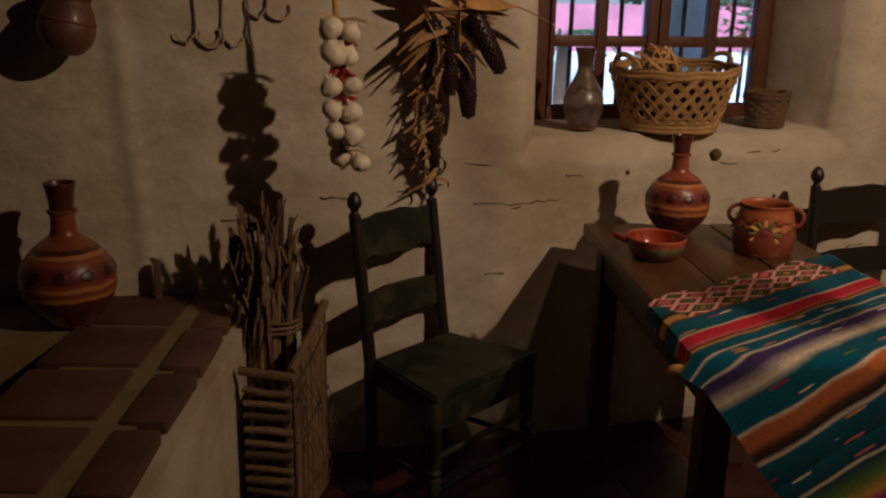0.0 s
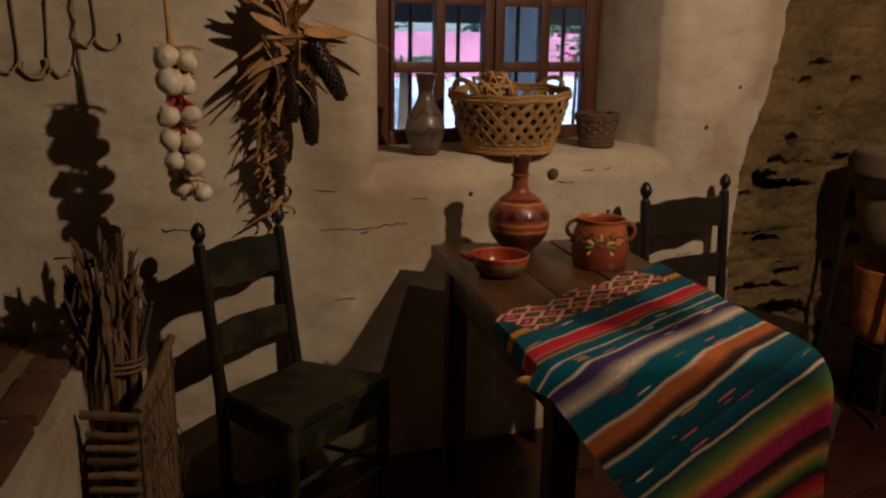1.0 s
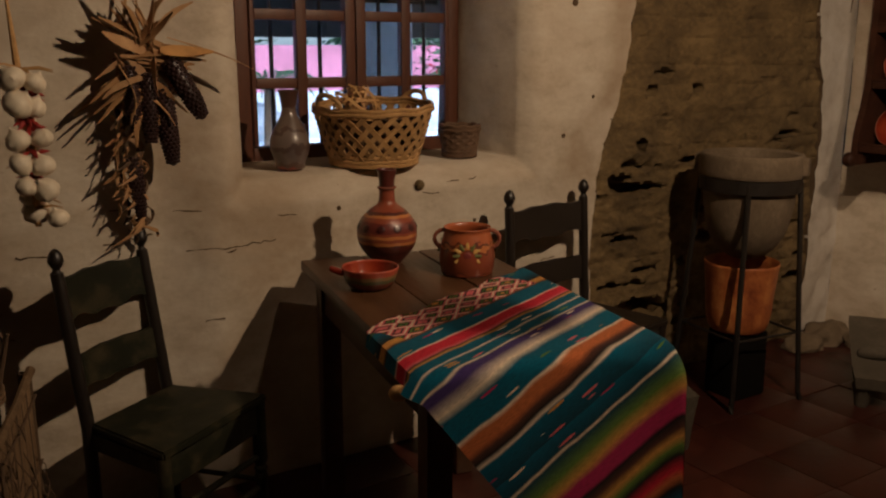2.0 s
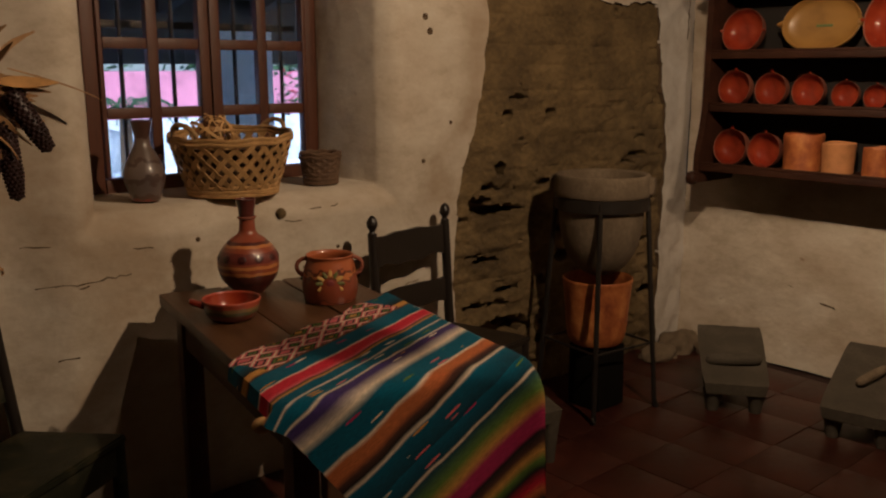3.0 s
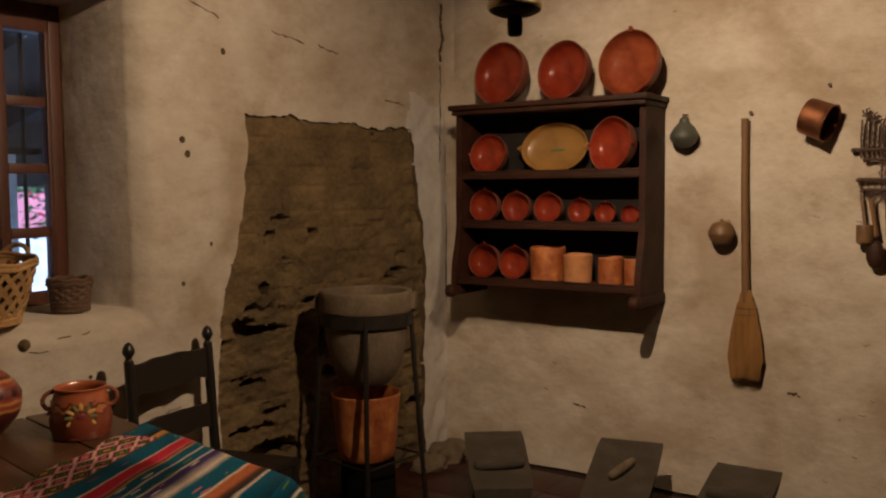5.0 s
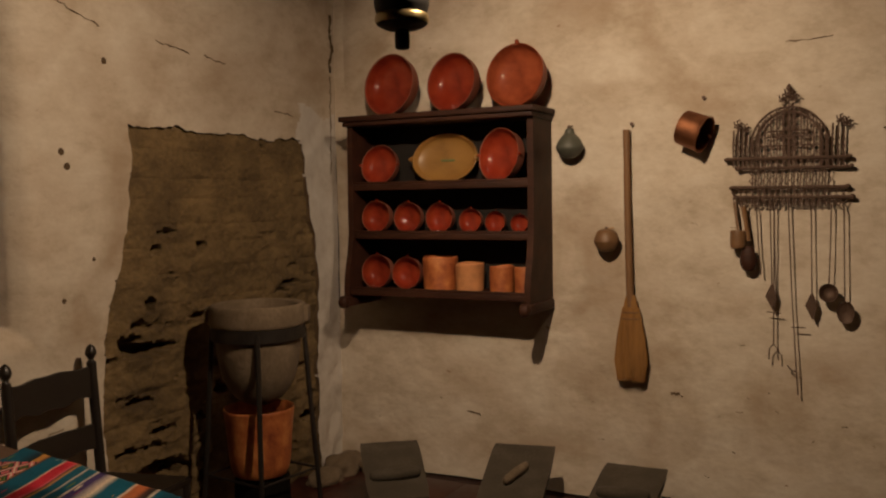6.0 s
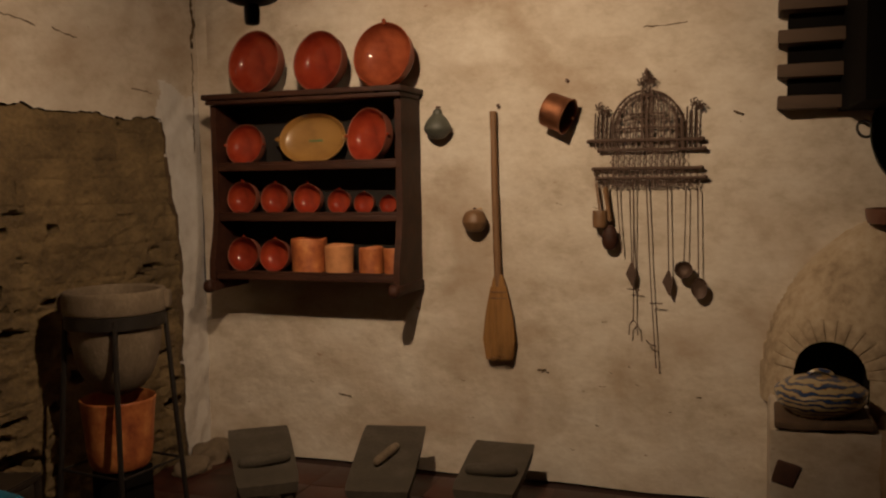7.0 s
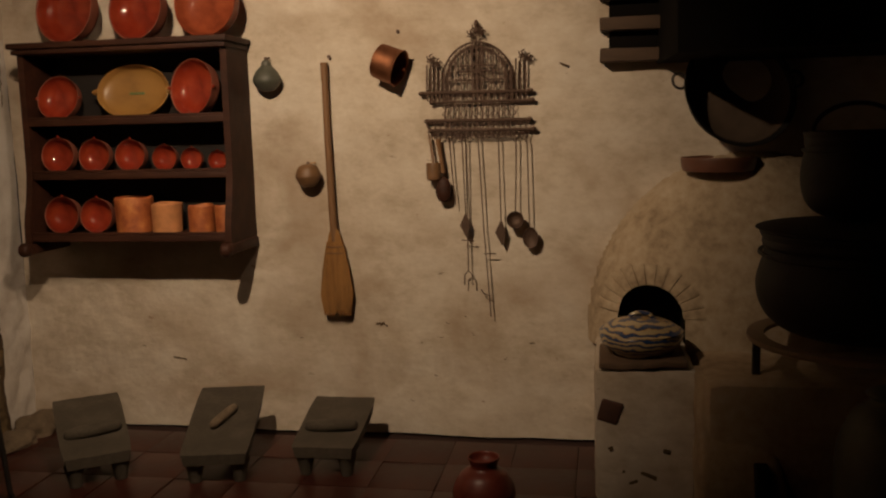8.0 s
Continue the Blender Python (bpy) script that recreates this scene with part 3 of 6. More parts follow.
    # lattice of diamonds at the back end
    mq = n.new("ShaderNodeMapping")
    mq.inputs["Scale"].default_value = (10, 20, 1)
    l.new(uv.outputs[0], mq.inputs[0])
    chk = n.new("ShaderNodeTexVoronoi")
    chk.distance = "MANHATTAN"
    chk.inputs["Randomness"].default_value = 0.22
    chk.inputs["Scale"].default_value = 1.0
    l.new(mq.outputs[0], chk.inputs[0])
    lr = n.new("ShaderNodeValToRGB")
    lr.color_ramp.interpolation = "CONSTANT"
    lattice = ("gold", "gold", "black", "green", "black", "pink", "cream", "pink", "black", "pink")
    for i, c in enumerate(lattice):
        el = lr.color_ramp.elements[i] if i < 2 else lr.color_ramp.elements.new(i / 10)
        el.position, el.color = i / 10, (*PALETTE[c], 1)
    l.new(chk.outputs["Distance"], lr.inputs[0])
    # the lattice's slanted border
    ed = n.new("ShaderNodeMath")
    ed.operation = "MULTIPLY_ADD"
    ed.inputs[1].default_value = 0.10
    l.new(sep.outputs[0], ed.inputs[0])
    l.new(add.outputs[0], ed.inputs[2])
    lat = n.new("ShaderNodeMath")
    lat.operation = "LESS_THAN"
    lat.inputs[1].default_value = 0.135
    l.new(add.outputs[0], lat.inputs[0])
    lx = n.new("ShaderNodeMath")
    lx.operation = "GREATER_THAN"
    lx.inputs[1].default_value = 0.03
    l.new(sep.outputs[0], lx.inputs[0])
    lx2 = n.new("ShaderNodeMath")
    lx2.operation = "LESS_THAN"
    lx2.inputs[1].default_value = 0.66
    l.new(sep.outputs[0], lx2.inputs[0])
    la = n.new("ShaderNodeMath")
    la.operation = "MULTIPLY"
    l.new(lat.outputs[0], la.inputs[0])
    l.new(lx.outputs[0], la.inputs[1])
    lb = n.new("ShaderNodeMath")
    lb.operation = "MULTIPLY"
    l.new(la.outputs[0], lb.inputs[0])
    l.new(lx2.outputs[0], lb.inputs[1])
    m3 = n.new("ShaderNodeMix")
    m3.data_type = "RGBA"
    l.new(lb.outputs[0], m3.inputs[0])
    l.new(m2.outputs[2], m3.inputs[6])
    l.new(lr.outputs[0], m3.inputs[7])
    # threads
    mw = n.new("ShaderNodeMapping")
    mw.inputs["Scale"].default_value = (60, 420, 1)
    l.new(uv.outputs[0], mw.inputs[0])
    thread = n.new("ShaderNodeTexNoise")
    thread.inputs["Scale"].default_value = 1.0
    l.new(mw.outputs[0], thread.inputs[0])
    hs = n.new("ShaderNodeHueSaturation")
    tr = n.new("ShaderNodeMapRange")
    tr.inputs[3].default_value, tr.inputs[4].default_value = 0.35, 1.65
    l.new(thread.outputs[0], tr.inputs[0])
    l.new(tr.outputs[0], hs.inputs["Value"])
    l.new(m3.outputs[2], hs.inputs["Color"])
    l.new(hs.outputs[0], b.inputs["Base Color"])
    bp = n.new("ShaderNodeBump")
    bp.inputs["Strength"].default_value, bp.inputs["Distance"].default_value = 0.5, 0.002
    l.new(thread.outputs[0], bp.inputs["Height"])
    l.new(bp.outputs[0], b.inputs["Normal"])
    return mt


def serape():
    """The cloth lies askew on the table's front half and hangs over its front end and a little over its long side."""
    nu, nv = 60, 110
    bm = bmesh.new()
    uvl = bm.loops.layers.uv.new("weave")
    turn = radians(33.2)
    along, across = Vector((math.cos(turn), math.sin(turn))), Vector((math.sin(turn), -math.cos(turn)))
    start = Vector((-0.045, 0.297))
    flat = []
    for i in range(nu + 1):
        row = []
        for j in range(nv + 1):
            u, w = i / nu, j / nv
            x = -0.045 + u * (T_W + 0.105)
            back = 0.297 + (x + 0.045) * 0.653 + 0.012 * math.sin(x * 30)
            y = back * (1 - w) - 0.66 * w
            left = -0.045 + max(0.0, -y - 0.02) * 0.72
            x = left + u * (T_W + 0.06 - left)
            row.append((x, y))
        flat.append(row)
    verts = []
    for i in range(nu + 1):
        col = []
        for j in range(nv + 1):
            x, y = flat[i][j]
            z = T_Z + 0.006 + 0.003 * noise.noise((x * 9, y * 9, 0))
            px, py = x, y
            if y < 0.0:
                d = -y
                bend = 0.03 + 0.05 * max(0.0, min(1.0, (x - 0.42) / 0.2)) ** 2
                a = min(d / bend, math.pi / 2)
                py = -bend * math.sin(a)
                z -= bend * (1 - math.cos(a)) + max(0.0, d - bend * math.pi / 2)
                py -= 0.05 * min(1, d / 0.5) * (0.6 + 0.9 * noise.noise((x * 4.2, 0.3 * d, 2.0)))
                px += 0.02 * d * math.sin(x * 9)
            if x > T_W + 0.004:
                d = x - T_W - 0.004
                a = min(d / 0.018, math.pi / 2)
                px = T_W + 0.004 + 0.018 * math.sin(a)
                z -= 0.018 * (1 - math.cos(a)) + max(0.0, d - 0.018 * math.pi / 2)
            if x < 0:
                d = -x
                z -= 0.75 * d
                px = -0.012 - 0.4 * d if y >= 0 else px
            col.append(bm.verts.new((px, py, z)))
        verts.append(col)
    for i in range(nu):
        for j in range(nv):
            f = bm.faces.new((verts[i][j], verts[i][j + 1], verts[i + 1][j + 1], verts[i + 1][j]))
            for loop, (a, b) in zip(f.loops, ((i, j), (i, j + 1), (i + 1, j + 1), (i + 1, j))):
                q = Vector(flat[a][b]) - start
                loop[uvl].uv = (q.dot(along), q.dot(across))
    bmesh.ops.solidify(bm, geom=list(bm.faces), thickness=-0.004)
    return bm


cloth = solid("serape", serape(), serape_material(), "striped teal, red and cream wool serape hanging over the table's end", "blanket", m=TABLE.copy())
tassel = part("tassel", lathe(smooth_profile([(0, -0.03), (0.014, -0.02), (0.018, 0), (0.012, 0.02), (0, 0.028)], 4), 12), STRAW, cloth, "knotted yarn tassel", pose(-0.035, 0.02, 0.755, 70, 0, 30))


# ---- pottery on the table and the hearth ----


def banded_clay(name, bands, lo, hi, coat=0.5, wob=0.01):
    """Glazed clay with painted bands by height."""
    mt = material(name, (0.3, 0.1, 0.05), 0.35, coat=coat, bump=0.08, grain=15, blotch=8)
    n, l = mt.node_tree.nodes, mt.node_tree.links
    b = n["Principled BSDF"]
    old = b.inputs["Base Color"].links[0].from_socket
    tc = n.new("ShaderNodeTexCoord")
    sp = n.new("ShaderNodeSeparateXYZ")
    l.new(tc.outputs["Object"], sp.inputs[0])
    nz = n.new("ShaderNodeTexNoise")
    nz.inputs["Scale"].default_value = 30
    l.new(tc.outputs["Object"], nz.inputs[0])
    ma = n.new("ShaderNodeMath")
    ma.operation = "MULTIPLY_ADD"
    ma.inputs[1].default_value = wob
    l.new(nz.outputs[0], ma.inputs[0])
    l.new(sp.outputs[2], ma.inputs[2])
    mr = n.new("ShaderNodeMapRange")
    mr.inputs[1].default_value, mr.inputs[2].default_value = lo, hi
    l.new(ma.outputs[0], mr.inputs[0])
    rp = n.new("ShaderNodeValToRGB")
    rp.color_ramp.interpolation = "CONSTANT"
    for i, (at, c) in enumerate(bands):
        el = rp.color_ramp.elements[i] if i < 2 else rp.color_ramp.elements.new(at)
        el.position, el.color = at, (*c, 1)
    l.new(mr.outputs[0], rp.inputs[0])
    mx = n.new("ShaderNodeMix")
    mx.data_type, mx.blend_type = "RGBA", "MIX"
    mx.inputs[0].default_value = 0.9
    l.new(old, mx.inputs[6])
    l.new(rp.outputs[0], mx.inputs[7])
    l.new(mx.outputs[2], b.inputs["Base Color"])
    return mt


MAROON, RUST, TAN, PLUM = (0.050, 0.008, 0.006), (0.20, 0.045, 0.014), (0.40, 0.16, 0.03), (0.10, 0.018, 0.014)
JUG = banded_clay("painted_jug_clay", [(0, PLUM), (0.13, MAROON), (0.24, TAN), (0.27, RUST), (0.31, TAN), (0.34, RUST), (0.37, PLUM), (0.48, RUST), (0.52, TAN), (0.55, MAROON), (0.58, RUST), (0.8, TAN), (0.82, MAROON)], 0, 0.3)


SPOT_PAINT = material("dark_maroon_paint", (0.040, 0.007, 0.006), 0.4, coat=0.4)


def jug(m, label, scale=1.0):
    ob = thing("water_jug", m @ Matrix.Scale(scale, 4), label, "jug", "painted water jugs")
    body = lathe(smooth_profile([(0.0, 0.0), (0.042, 0.0), (0.05, 0.006), (0.083, 0.045), (0.096, 0.085), (0.09, 0.13), (0.06, 0.168), (0.031, 0.19), (0.025, 0.215), (0.025, 0.26), (0.031, 0.295), (0.033, 0.298), (0.029, 0.297), (0.022, 0.26), (0.02, 0.2), (0, 0.17)], 5), 40)
    part("body", body, JUG, ob)
    for k in range(11):
        bm = bmesh.new()
        bmesh.ops.create_uvsphere(bm, u_segments=10, v_segments=6, radius=1)
        bmesh.ops.transform(bm, matrix=Matrix.Rotation(k * math.tau / 11, 4, "Z") @ Matrix.Translation((0.0925, 0, 0.122)) @ Matrix.Rotation(radians(-22), 4, "Y") @ Matrix.Diagonal((0.0018, 0.014, 0.012, 1)), verts=bm.verts)
        part("painted_spot", bm, SPOT_PAINT, ob)
    part("neck_ring", lathe([(0.024, 0.236), (0.0295, 0.238), (0.0295, 0.243), (0.024, 0.245), (0.024, 0.236)], 32), RED_BODY, ob)
    return ob


jug(pose(1.655, 3.20, T_Z), "maroon and tan banded clay water jug on the table")
GREEN_RIM = banded_clay("green_rimmed_clay", [(0, (0.13, 0.025, 0.012)), (0.45, (0.06, 0.08, 0.03)), (0.62, (0.20, 0.13, 0.04)), (0.78, (0.34, 0.06, 0.02))], 0, 0.072)
bowl = thing("bowl", pose(1.46, 2.95, T_Z) @ Matrix.Scale(0.88, 4), "glazed red clay bowl with green bands and a handle", "bowl")
part("body", lathe(smooth_profile([(0, 0.0), (0.055, 0.0), (0.08, 0.022), (0.09, 0.052), (0.094, 0.068), (0.09, 0.071), (0.086, 0.06), (0.072, 0.028), (0.05, 0.012), (0, 0.011)], 5), 40), [GREEN_RIM], bowl)
part("inner_glaze", lathe(smooth_profile([(0.0875, 0.0665), (0.083, 0.055), (0.07, 0.029), (0.049, 0.0145), (0, 0.0135)], 5), 40), RED_GLAZE, bowl, "glossy red inside")
part("handle", tube([(-0.085, 0.02, 0.055), (-0.115, 0.03, 0.068), (-0.128, 0.035, 0.076)], [0.012, 0.011, 0.008]), RED_GLAZE, bowl)
POT = banded_clay("flowered_pot_clay", [(0, (0.12, 0.02, 0.006)), (0.1, (0.21, 0.045, 0.008)), (0.2, (0.07, 0.013, 0.004)), (0.25, (0.15, 0.030, 0.006)), (0.72, (0.08, 0.018, 0.006)), (0.77, (0.34, 0.12, 0.02)), (0.85, (0.07, 0.016, 0.006)), (0.91, (0.28, 0.075, 0.014))], 0, 0.14, wob=0.05)
pot = thing("two_handled_pot", pose(1.795, 2.95, T_Z, 0, 0, -33), "orange clay pot with painted flowers and two handles", "pot")
part("body", lathe(smooth_profile([(0, 0), (0.07, 0), (0.08, 0.01), (0.085, 0.05), (0.078, 0.1), (0.07, 0.13), (0.073, 0.141), (0.069, 0.142), (0.064, 0.128), (0.072, 0.09), (0.076, 0.05), (0.06, 0.015), (0, 0.012)], 5), 40), POT, pot)
for s in (-1, 1):
    part("handle", tube([(s * (0.068 + 0.032 * math.sin(a)), 0, 0.105 + 0.028 * math.cos(a)) for a in [math.pi * k / 7 for k in range(8)]], 0.0065), RED_BODY, pot)
petal_w, petal_g, petal_d = material("pale_yellow_paint", (0.5, 0.32, 0.07), 0.5), material("green_leaf_paint", (0.13, 0.13, 0.035), 0.5), material("dark_red_paint", (0.14, 0.025, 0.02), 0.5)
for az in (-90, 30, 150):
    for k in range(12):
        a = k * math.pi / 6
        r0 = 0.031
        bm = bmesh.new()
        bmesh.ops.create_uvsphere(bm, u_segments=8, v_segments=5, radius=1)
        mm = Matrix.Rotation(radians(az), 4, "Z") @ Matrix.Translation((0.0795 - 0.0008 * (k % 2), r0 * math.cos(a), 0.068 + r0 * 0.9 * math.sin(a))) @ Matrix.Rotation(a, 4, "X") @ Matrix.Diagonal((0.0013, 0.014, 0.006, 1))
        bmesh.ops.transform(bm, matrix=mm, verts=bm.verts)
        part("petal", bm, petal_w if k % 2 else petal_g, pot)
    bm = bmesh.new()
    bmesh.ops.create_uvsphere(bm, u_segments=10, v_segments=6, radius=1)
    bmesh.ops.transform(bm, matrix=Matrix.Rotation(radians(az), 4, "Z") @ Matrix.Translation((0.0825, 0, 0.068)) @ Matrix.Diagonal((0.002, 0.013, 0.012, 1)), verts=bm.verts)
    part("flower_centre", bm, petal_d, pot)

# ---- chairs ----


def chair(m, wb, wf, depth, seat, high, lean, label, paint, finial, tilt=0.0):
    """Ladder-back chair: local y points to its back, the seat's middle at the origin."""
    ob = thing("chair", m, label, "chair", "ladder-back chairs")
    for s in (-1, 1):
        x, y = s * wb / 2, depth / 2

        def at(z):
            return (x + tilt * z, y + max(0, z - seat) / (high - seat) * lean, z)
        zs = [0, 0.03, seat * 0.5, seat, seat + (high - seat) * 0.3, seat + (high - seat) * 0.6, high - 0.07]
        post = part("back_post", tube([at(z) for z in zs], [0.015, 0.019, 0.02, 0.02, 0.019, 0.019, 0.018], 12), finial, ob)
        top = Vector(at(high - 0.07))
        part("finial", lathe(smooth_profile([(0.017, 0), (0.011, 0.008), (0.012, 0.014), (0.021, 0.03), (0.02, 0.046), (0.012, 0.062), (0, 0.07)], 5), 16, m=Matrix.Translation(top)), finial, post, "turned egg-shaped finial")
        zf = seat - 0.01
        lp = [(0.017, 0), (0.019, 0.03), (0.019, zf * 0.35), (0.022, zf * 0.4), (0.016, zf * 0.43), (0.022, zf * 0.46), (0.016, zf * 0.49), (0.022, zf * 0.53), (0.021, zf)]
        part("front_leg", lathe(lp, 14, m=Matrix.Translation((s * wf / 2, -depth / 2, 0))), paint, ob)
        part("side_stretcher", tube([(s * wf / 2, -depth / 2, seat * 0.35), (s * wb / 2, depth / 2, seat * 0.35)], 0.009), paint, ob)
        part("side_rail", box((0.022, math.hypot(depth, (wf - wb) / 2) - 0.03, 0.05), (s * (wf + wb) / 4, 0, seat - 0.04), (0, 0, s * math.degrees(math.atan2((wf - wb) / 2, depth)))), paint, ob)
    for k, (f0, f1, dip) in enumerate(((0.57, 0.84, 0.03), (0.20, 0.40, 0.03))):
        z0, z1 = seat + (high - seat) * f0, seat + (high - seat) * f1
        bm = bmesh.new()
        nn = 14
        rows = []
        for i in range(nn + 1):
            t = i / nn
            xx = -wb / 2 + wb * t
            bow = 0.02 * math.sin(math.pi * t)
            edge = (0.016 * abs(math.sin(3 * math.pi * t)) + 0.006 * math.sin(9 * t + k)) * (1 - k * 0.5)
            rows.append([bm.verts.new((xx + tilt * z, depth / 2 + (z - seat) / (high - seat) * lean + bow + o, z)) for z, o in ((z0 + edge, -0.007), (z1 - edge * 0.4, -0.007), (z1 - edge * 0.4, 0.007), (z0 + edge, 0.007))])
        for a, b in zip(rows, rows[1:]):
            for q in range(4):
                bm.faces.new((a[q], a[(q + 1) % 4], b[(q + 1) % 4], b[q]))
        bm.faces.new(rows[0][::-1])
        bm.faces.new(rows[-1])
        part("back_slat", bm, paint, ob)
    bm = bmesh.new()
    top = [(-wf / 2 - 0.02, -depth / 2 - 0.02), (wf / 2 + 0.02, -depth / 2 - 0.02), (wb / 2 + 0.005, depth / 2 - 0.012), (-wb / 2 - 0.005, depth / 2 - 0.012)]
    lo = [bm.verts.new((x, y, seat - 0.014)) for x, y in top]
    hi = [bm.verts.new((x, y, seat + 0.012)) for x, y in top]
    bm.faces.new(hi)
    bm.faces.new(lo[::-1])
    for q in range(4):
        bm.faces.new((lo[q], lo[(q + 1) % 4], hi[(q + 1) % 4], hi[q]))
    bmesh.ops.bevel(bm, geom=list(bm.edges), offset=0.006, segments=2, affect="EDGES")
    part("seat", bm, paint, ob)
    part("front_rail", box((wf - 0.04, 0.02, 0.09), (0, -depth / 2, seat - 0.062)), paint, ob)
    part("back_rail", box((wb - 0.03, 0.02, 0.04), (0, depth / 2, seat - 0.04)), paint, ob)
    for z in (0.30, 0.55):
        part("front_stretcher", tube([(-wf / 2, -depth / 2, seat * z), (wf / 2, -depth / 2, seat * z)], 0.011), paint, ob)
    return ob


chair(pose(0.945, 3.235, 0, 0, 0, 33), 0.325, 0.42, 0.31, 0.42, 0.935, 0.07, "worn dark green ladder-back chair with carved slats", GREEN_PAINT, DARK_PAINT, tilt=-0.01)
chair(pose(2.485, 3.17, 0, 0, 0, 9), 0.42, 0.46, 0.36, 0.46, 0.965, 0.03, "dark brown ladder-back chair against the window wall", DARK_PAINT, DARK_PAINT)

# ---- hanging shelf ----
SH_N, SH_S, SH_Z0, SH_Z1 = 3.245, 2.226, 1.005, 1.9
shelf = thing("wall_shelf", Matrix.Translation((EAST, 0, 0)), "dark wooden hanging plate shelf with three tiers", "shelf")


def shelf_side(y):
    """A side board, narrow at the top and swelling to the foot."""
    outline = [(0.0, SH_Z0 - 0.02), (-0.31, SH_Z0 - 0.02)] + [(-float(np.interp(z, (1.03, 1.1, 1.2, 1.32, 1.9), (0.31, 0.305, 0.275, 0.255, 0.25))), z) for z in np.linspace(1.02, 1.9, 16)] + [(0.0, SH_Z1)]
    bm = bmesh.new()
    a = [bm.verts.new((x, y - 0.016, z)) for x, z in outline]
    b = [bm.verts.new((x, y + 0.016, z)) for x, z in outline]
    bm.faces.new(a)
    bm.faces.new(b[::-1])
    for k in range(len(a)):
        j = (k + 1) % len(a)
        bm.faces.new((a[k], b[k], b[j], a[j]))
    return bm


part("side_board", shelf_side(SH_N), SHELF_WOOD, shelf)
part("side_board", shelf_side(SH_S), SHELF_WOOD, shelf)
ymid, ylen = (SH_N + SH_S) / 2, SH_N - SH_S - 0.034
for z, d in ((SH_Z0 + 0.005, 0.29), (1.303, 0.24), (1.557, 0.24)):
    part("tier_board", box((d, ylen, 0.03), (-d / 2 - 0.012, ymid, z), bevel=0.004, wobble=0.002), SHELF_WOOD, shelf)
    part("plate_lip", box((0.012, ylen, 0.014), (-d - 0.004, ymid, z + 0.022), bevel=0.003), SHELF_WOOD, shelf)
# back board coloured darker than the shelf wood, for shade behind the dishes
part("back_board", box((0.016, ylen, SH_Z1 - SH_Z0), (-0.03, ymid, (SH_Z0 + SH_Z1) / 2), bevel=0), material("shelf_back_shade", (0.008, 0.005, 0.003), 0.85, stretch=(3, 3, 0.6)), shelf)
part("top_board", box((0.30, SH_N - SH_S + 0.075, 0.028), (-0.152, ymid, SH_Z1 + 0.015), bevel=0.008), SHELF_WOOD, shelf)
part("cornice", box((0.28, SH_N - SH_S + 0.05, 0.022), (-0.145, ymid, SH_Z1 - 0.012), bevel=0.008), SHELF_WOOD, shelf)
for y in (SH_N, SH_S):
    br = part("bracket", box((0.33, 0.055, 0.05), (-0.168, y, SH_Z0 - 0.045), bevel=0.012), SHELF_WOOD, shelf, "carved wooden bracket arm")
    part("bracket_nose", lathe(smooth_profile([(0, -0.03), (0.03, -0.02), (0.034, 0.0), (0.028, 0.02), (0, 0.03)], 4), 14, m=Matrix.Translation((-0.335, y, SH_Z0 - 0.045)) @ Matrix.Rotation(radians(90), 4, "X")), SHELF_WOOD, br)


def round_dish(name, m, r, depth, label, category, group, glaze=RED_GLAZE, knobs=0, flat=0.62, squash=1.0):
    """A wide glazed dish; local z points out of its mouth."""
    ob = thing(name, m, label, category, group)
    out = smooth_profile([(0, 0), (r * flat * 0.85, 0), (r * 0.9, depth * 0.3), (r * 0.97, depth * 0.8), (r, depth), (r * 0.985, depth + 0.004), (r * 0.955, depth - 0.002)], 5)
    inn = smooth_profile([(r * 0.955, depth - 0.002), (r * 0.93, depth * 0.8), (r * 0.86, depth * 0.5), (r * 0.68, depth * 0.26), (r * 0.4, depth * 0.13), (0, depth * 0.09)], 6)
    sq = Matrix.Diagonal((1, squash, 1, 1))
    part("outside", lathe(out, 44, m=sq), RED_BODY if glaze is RED_GLAZE else glaze, ob)
    part("glazed_inside", lathe(inn, 44, m=sq), glaze, ob, "shiny glazed inside")
    for k in range(knobs):
        a = 2 * math.pi * k / knobs + (math.pi / 2 if knobs > 1 else 0.0)
        part("lug", tube([(r * math.cos(a) * 0.97, r * squash * math.sin(a) * 0.97, depth - 0.008), (r * math.cos(a) * 1.07, r * squash * math.sin(a) * 1.07, depth + 0.002), (r * math.cos(a) * 1.1, r * squash * math.sin(a) * 1.1, depth + 0.006)], [min(1, r / 0.16) * q for q in (0.013, 0.010, 0.005)]), glaze, ob)
    return ob


def standing(y, z, r, x=-0.1, lean=14, yaw=0.0, depth=0.06):
    """A dish on its rim, leaning back, its mouth to the room; z is the board's top. The rim's front edge and the foot find their own height."""
    rot = Matrix.Rotation(radians(yaw), 4, "Z") @ Matrix.Rotation(radians(-90 + lean), 4, "Y")
    low = min((rot @ Vector((r * math.cos(a), r * math.sin(a), depth))).z for a in np.linspace(0, 6.28, 40))
    return Matrix.Translation((EAST + x, y, z - low)) @ rot


for y, r, yaw in ((3.02, 0.163, -9), (2.655, 0.15, -11), (2.315, 0.158, -7)):
    round_dish("platter", standing(y, SH_Z1 + 0.029, r, -0.10, 9, yaw, 0.095), r, 0.095, "large red glazed clay dish leaning on the shelf top", "dish", "large dishes", RED_GLAZE if r != 0.158 else WORN_GLAZE, knobs=1 if r == 0.158 else 0, flat=0.8)
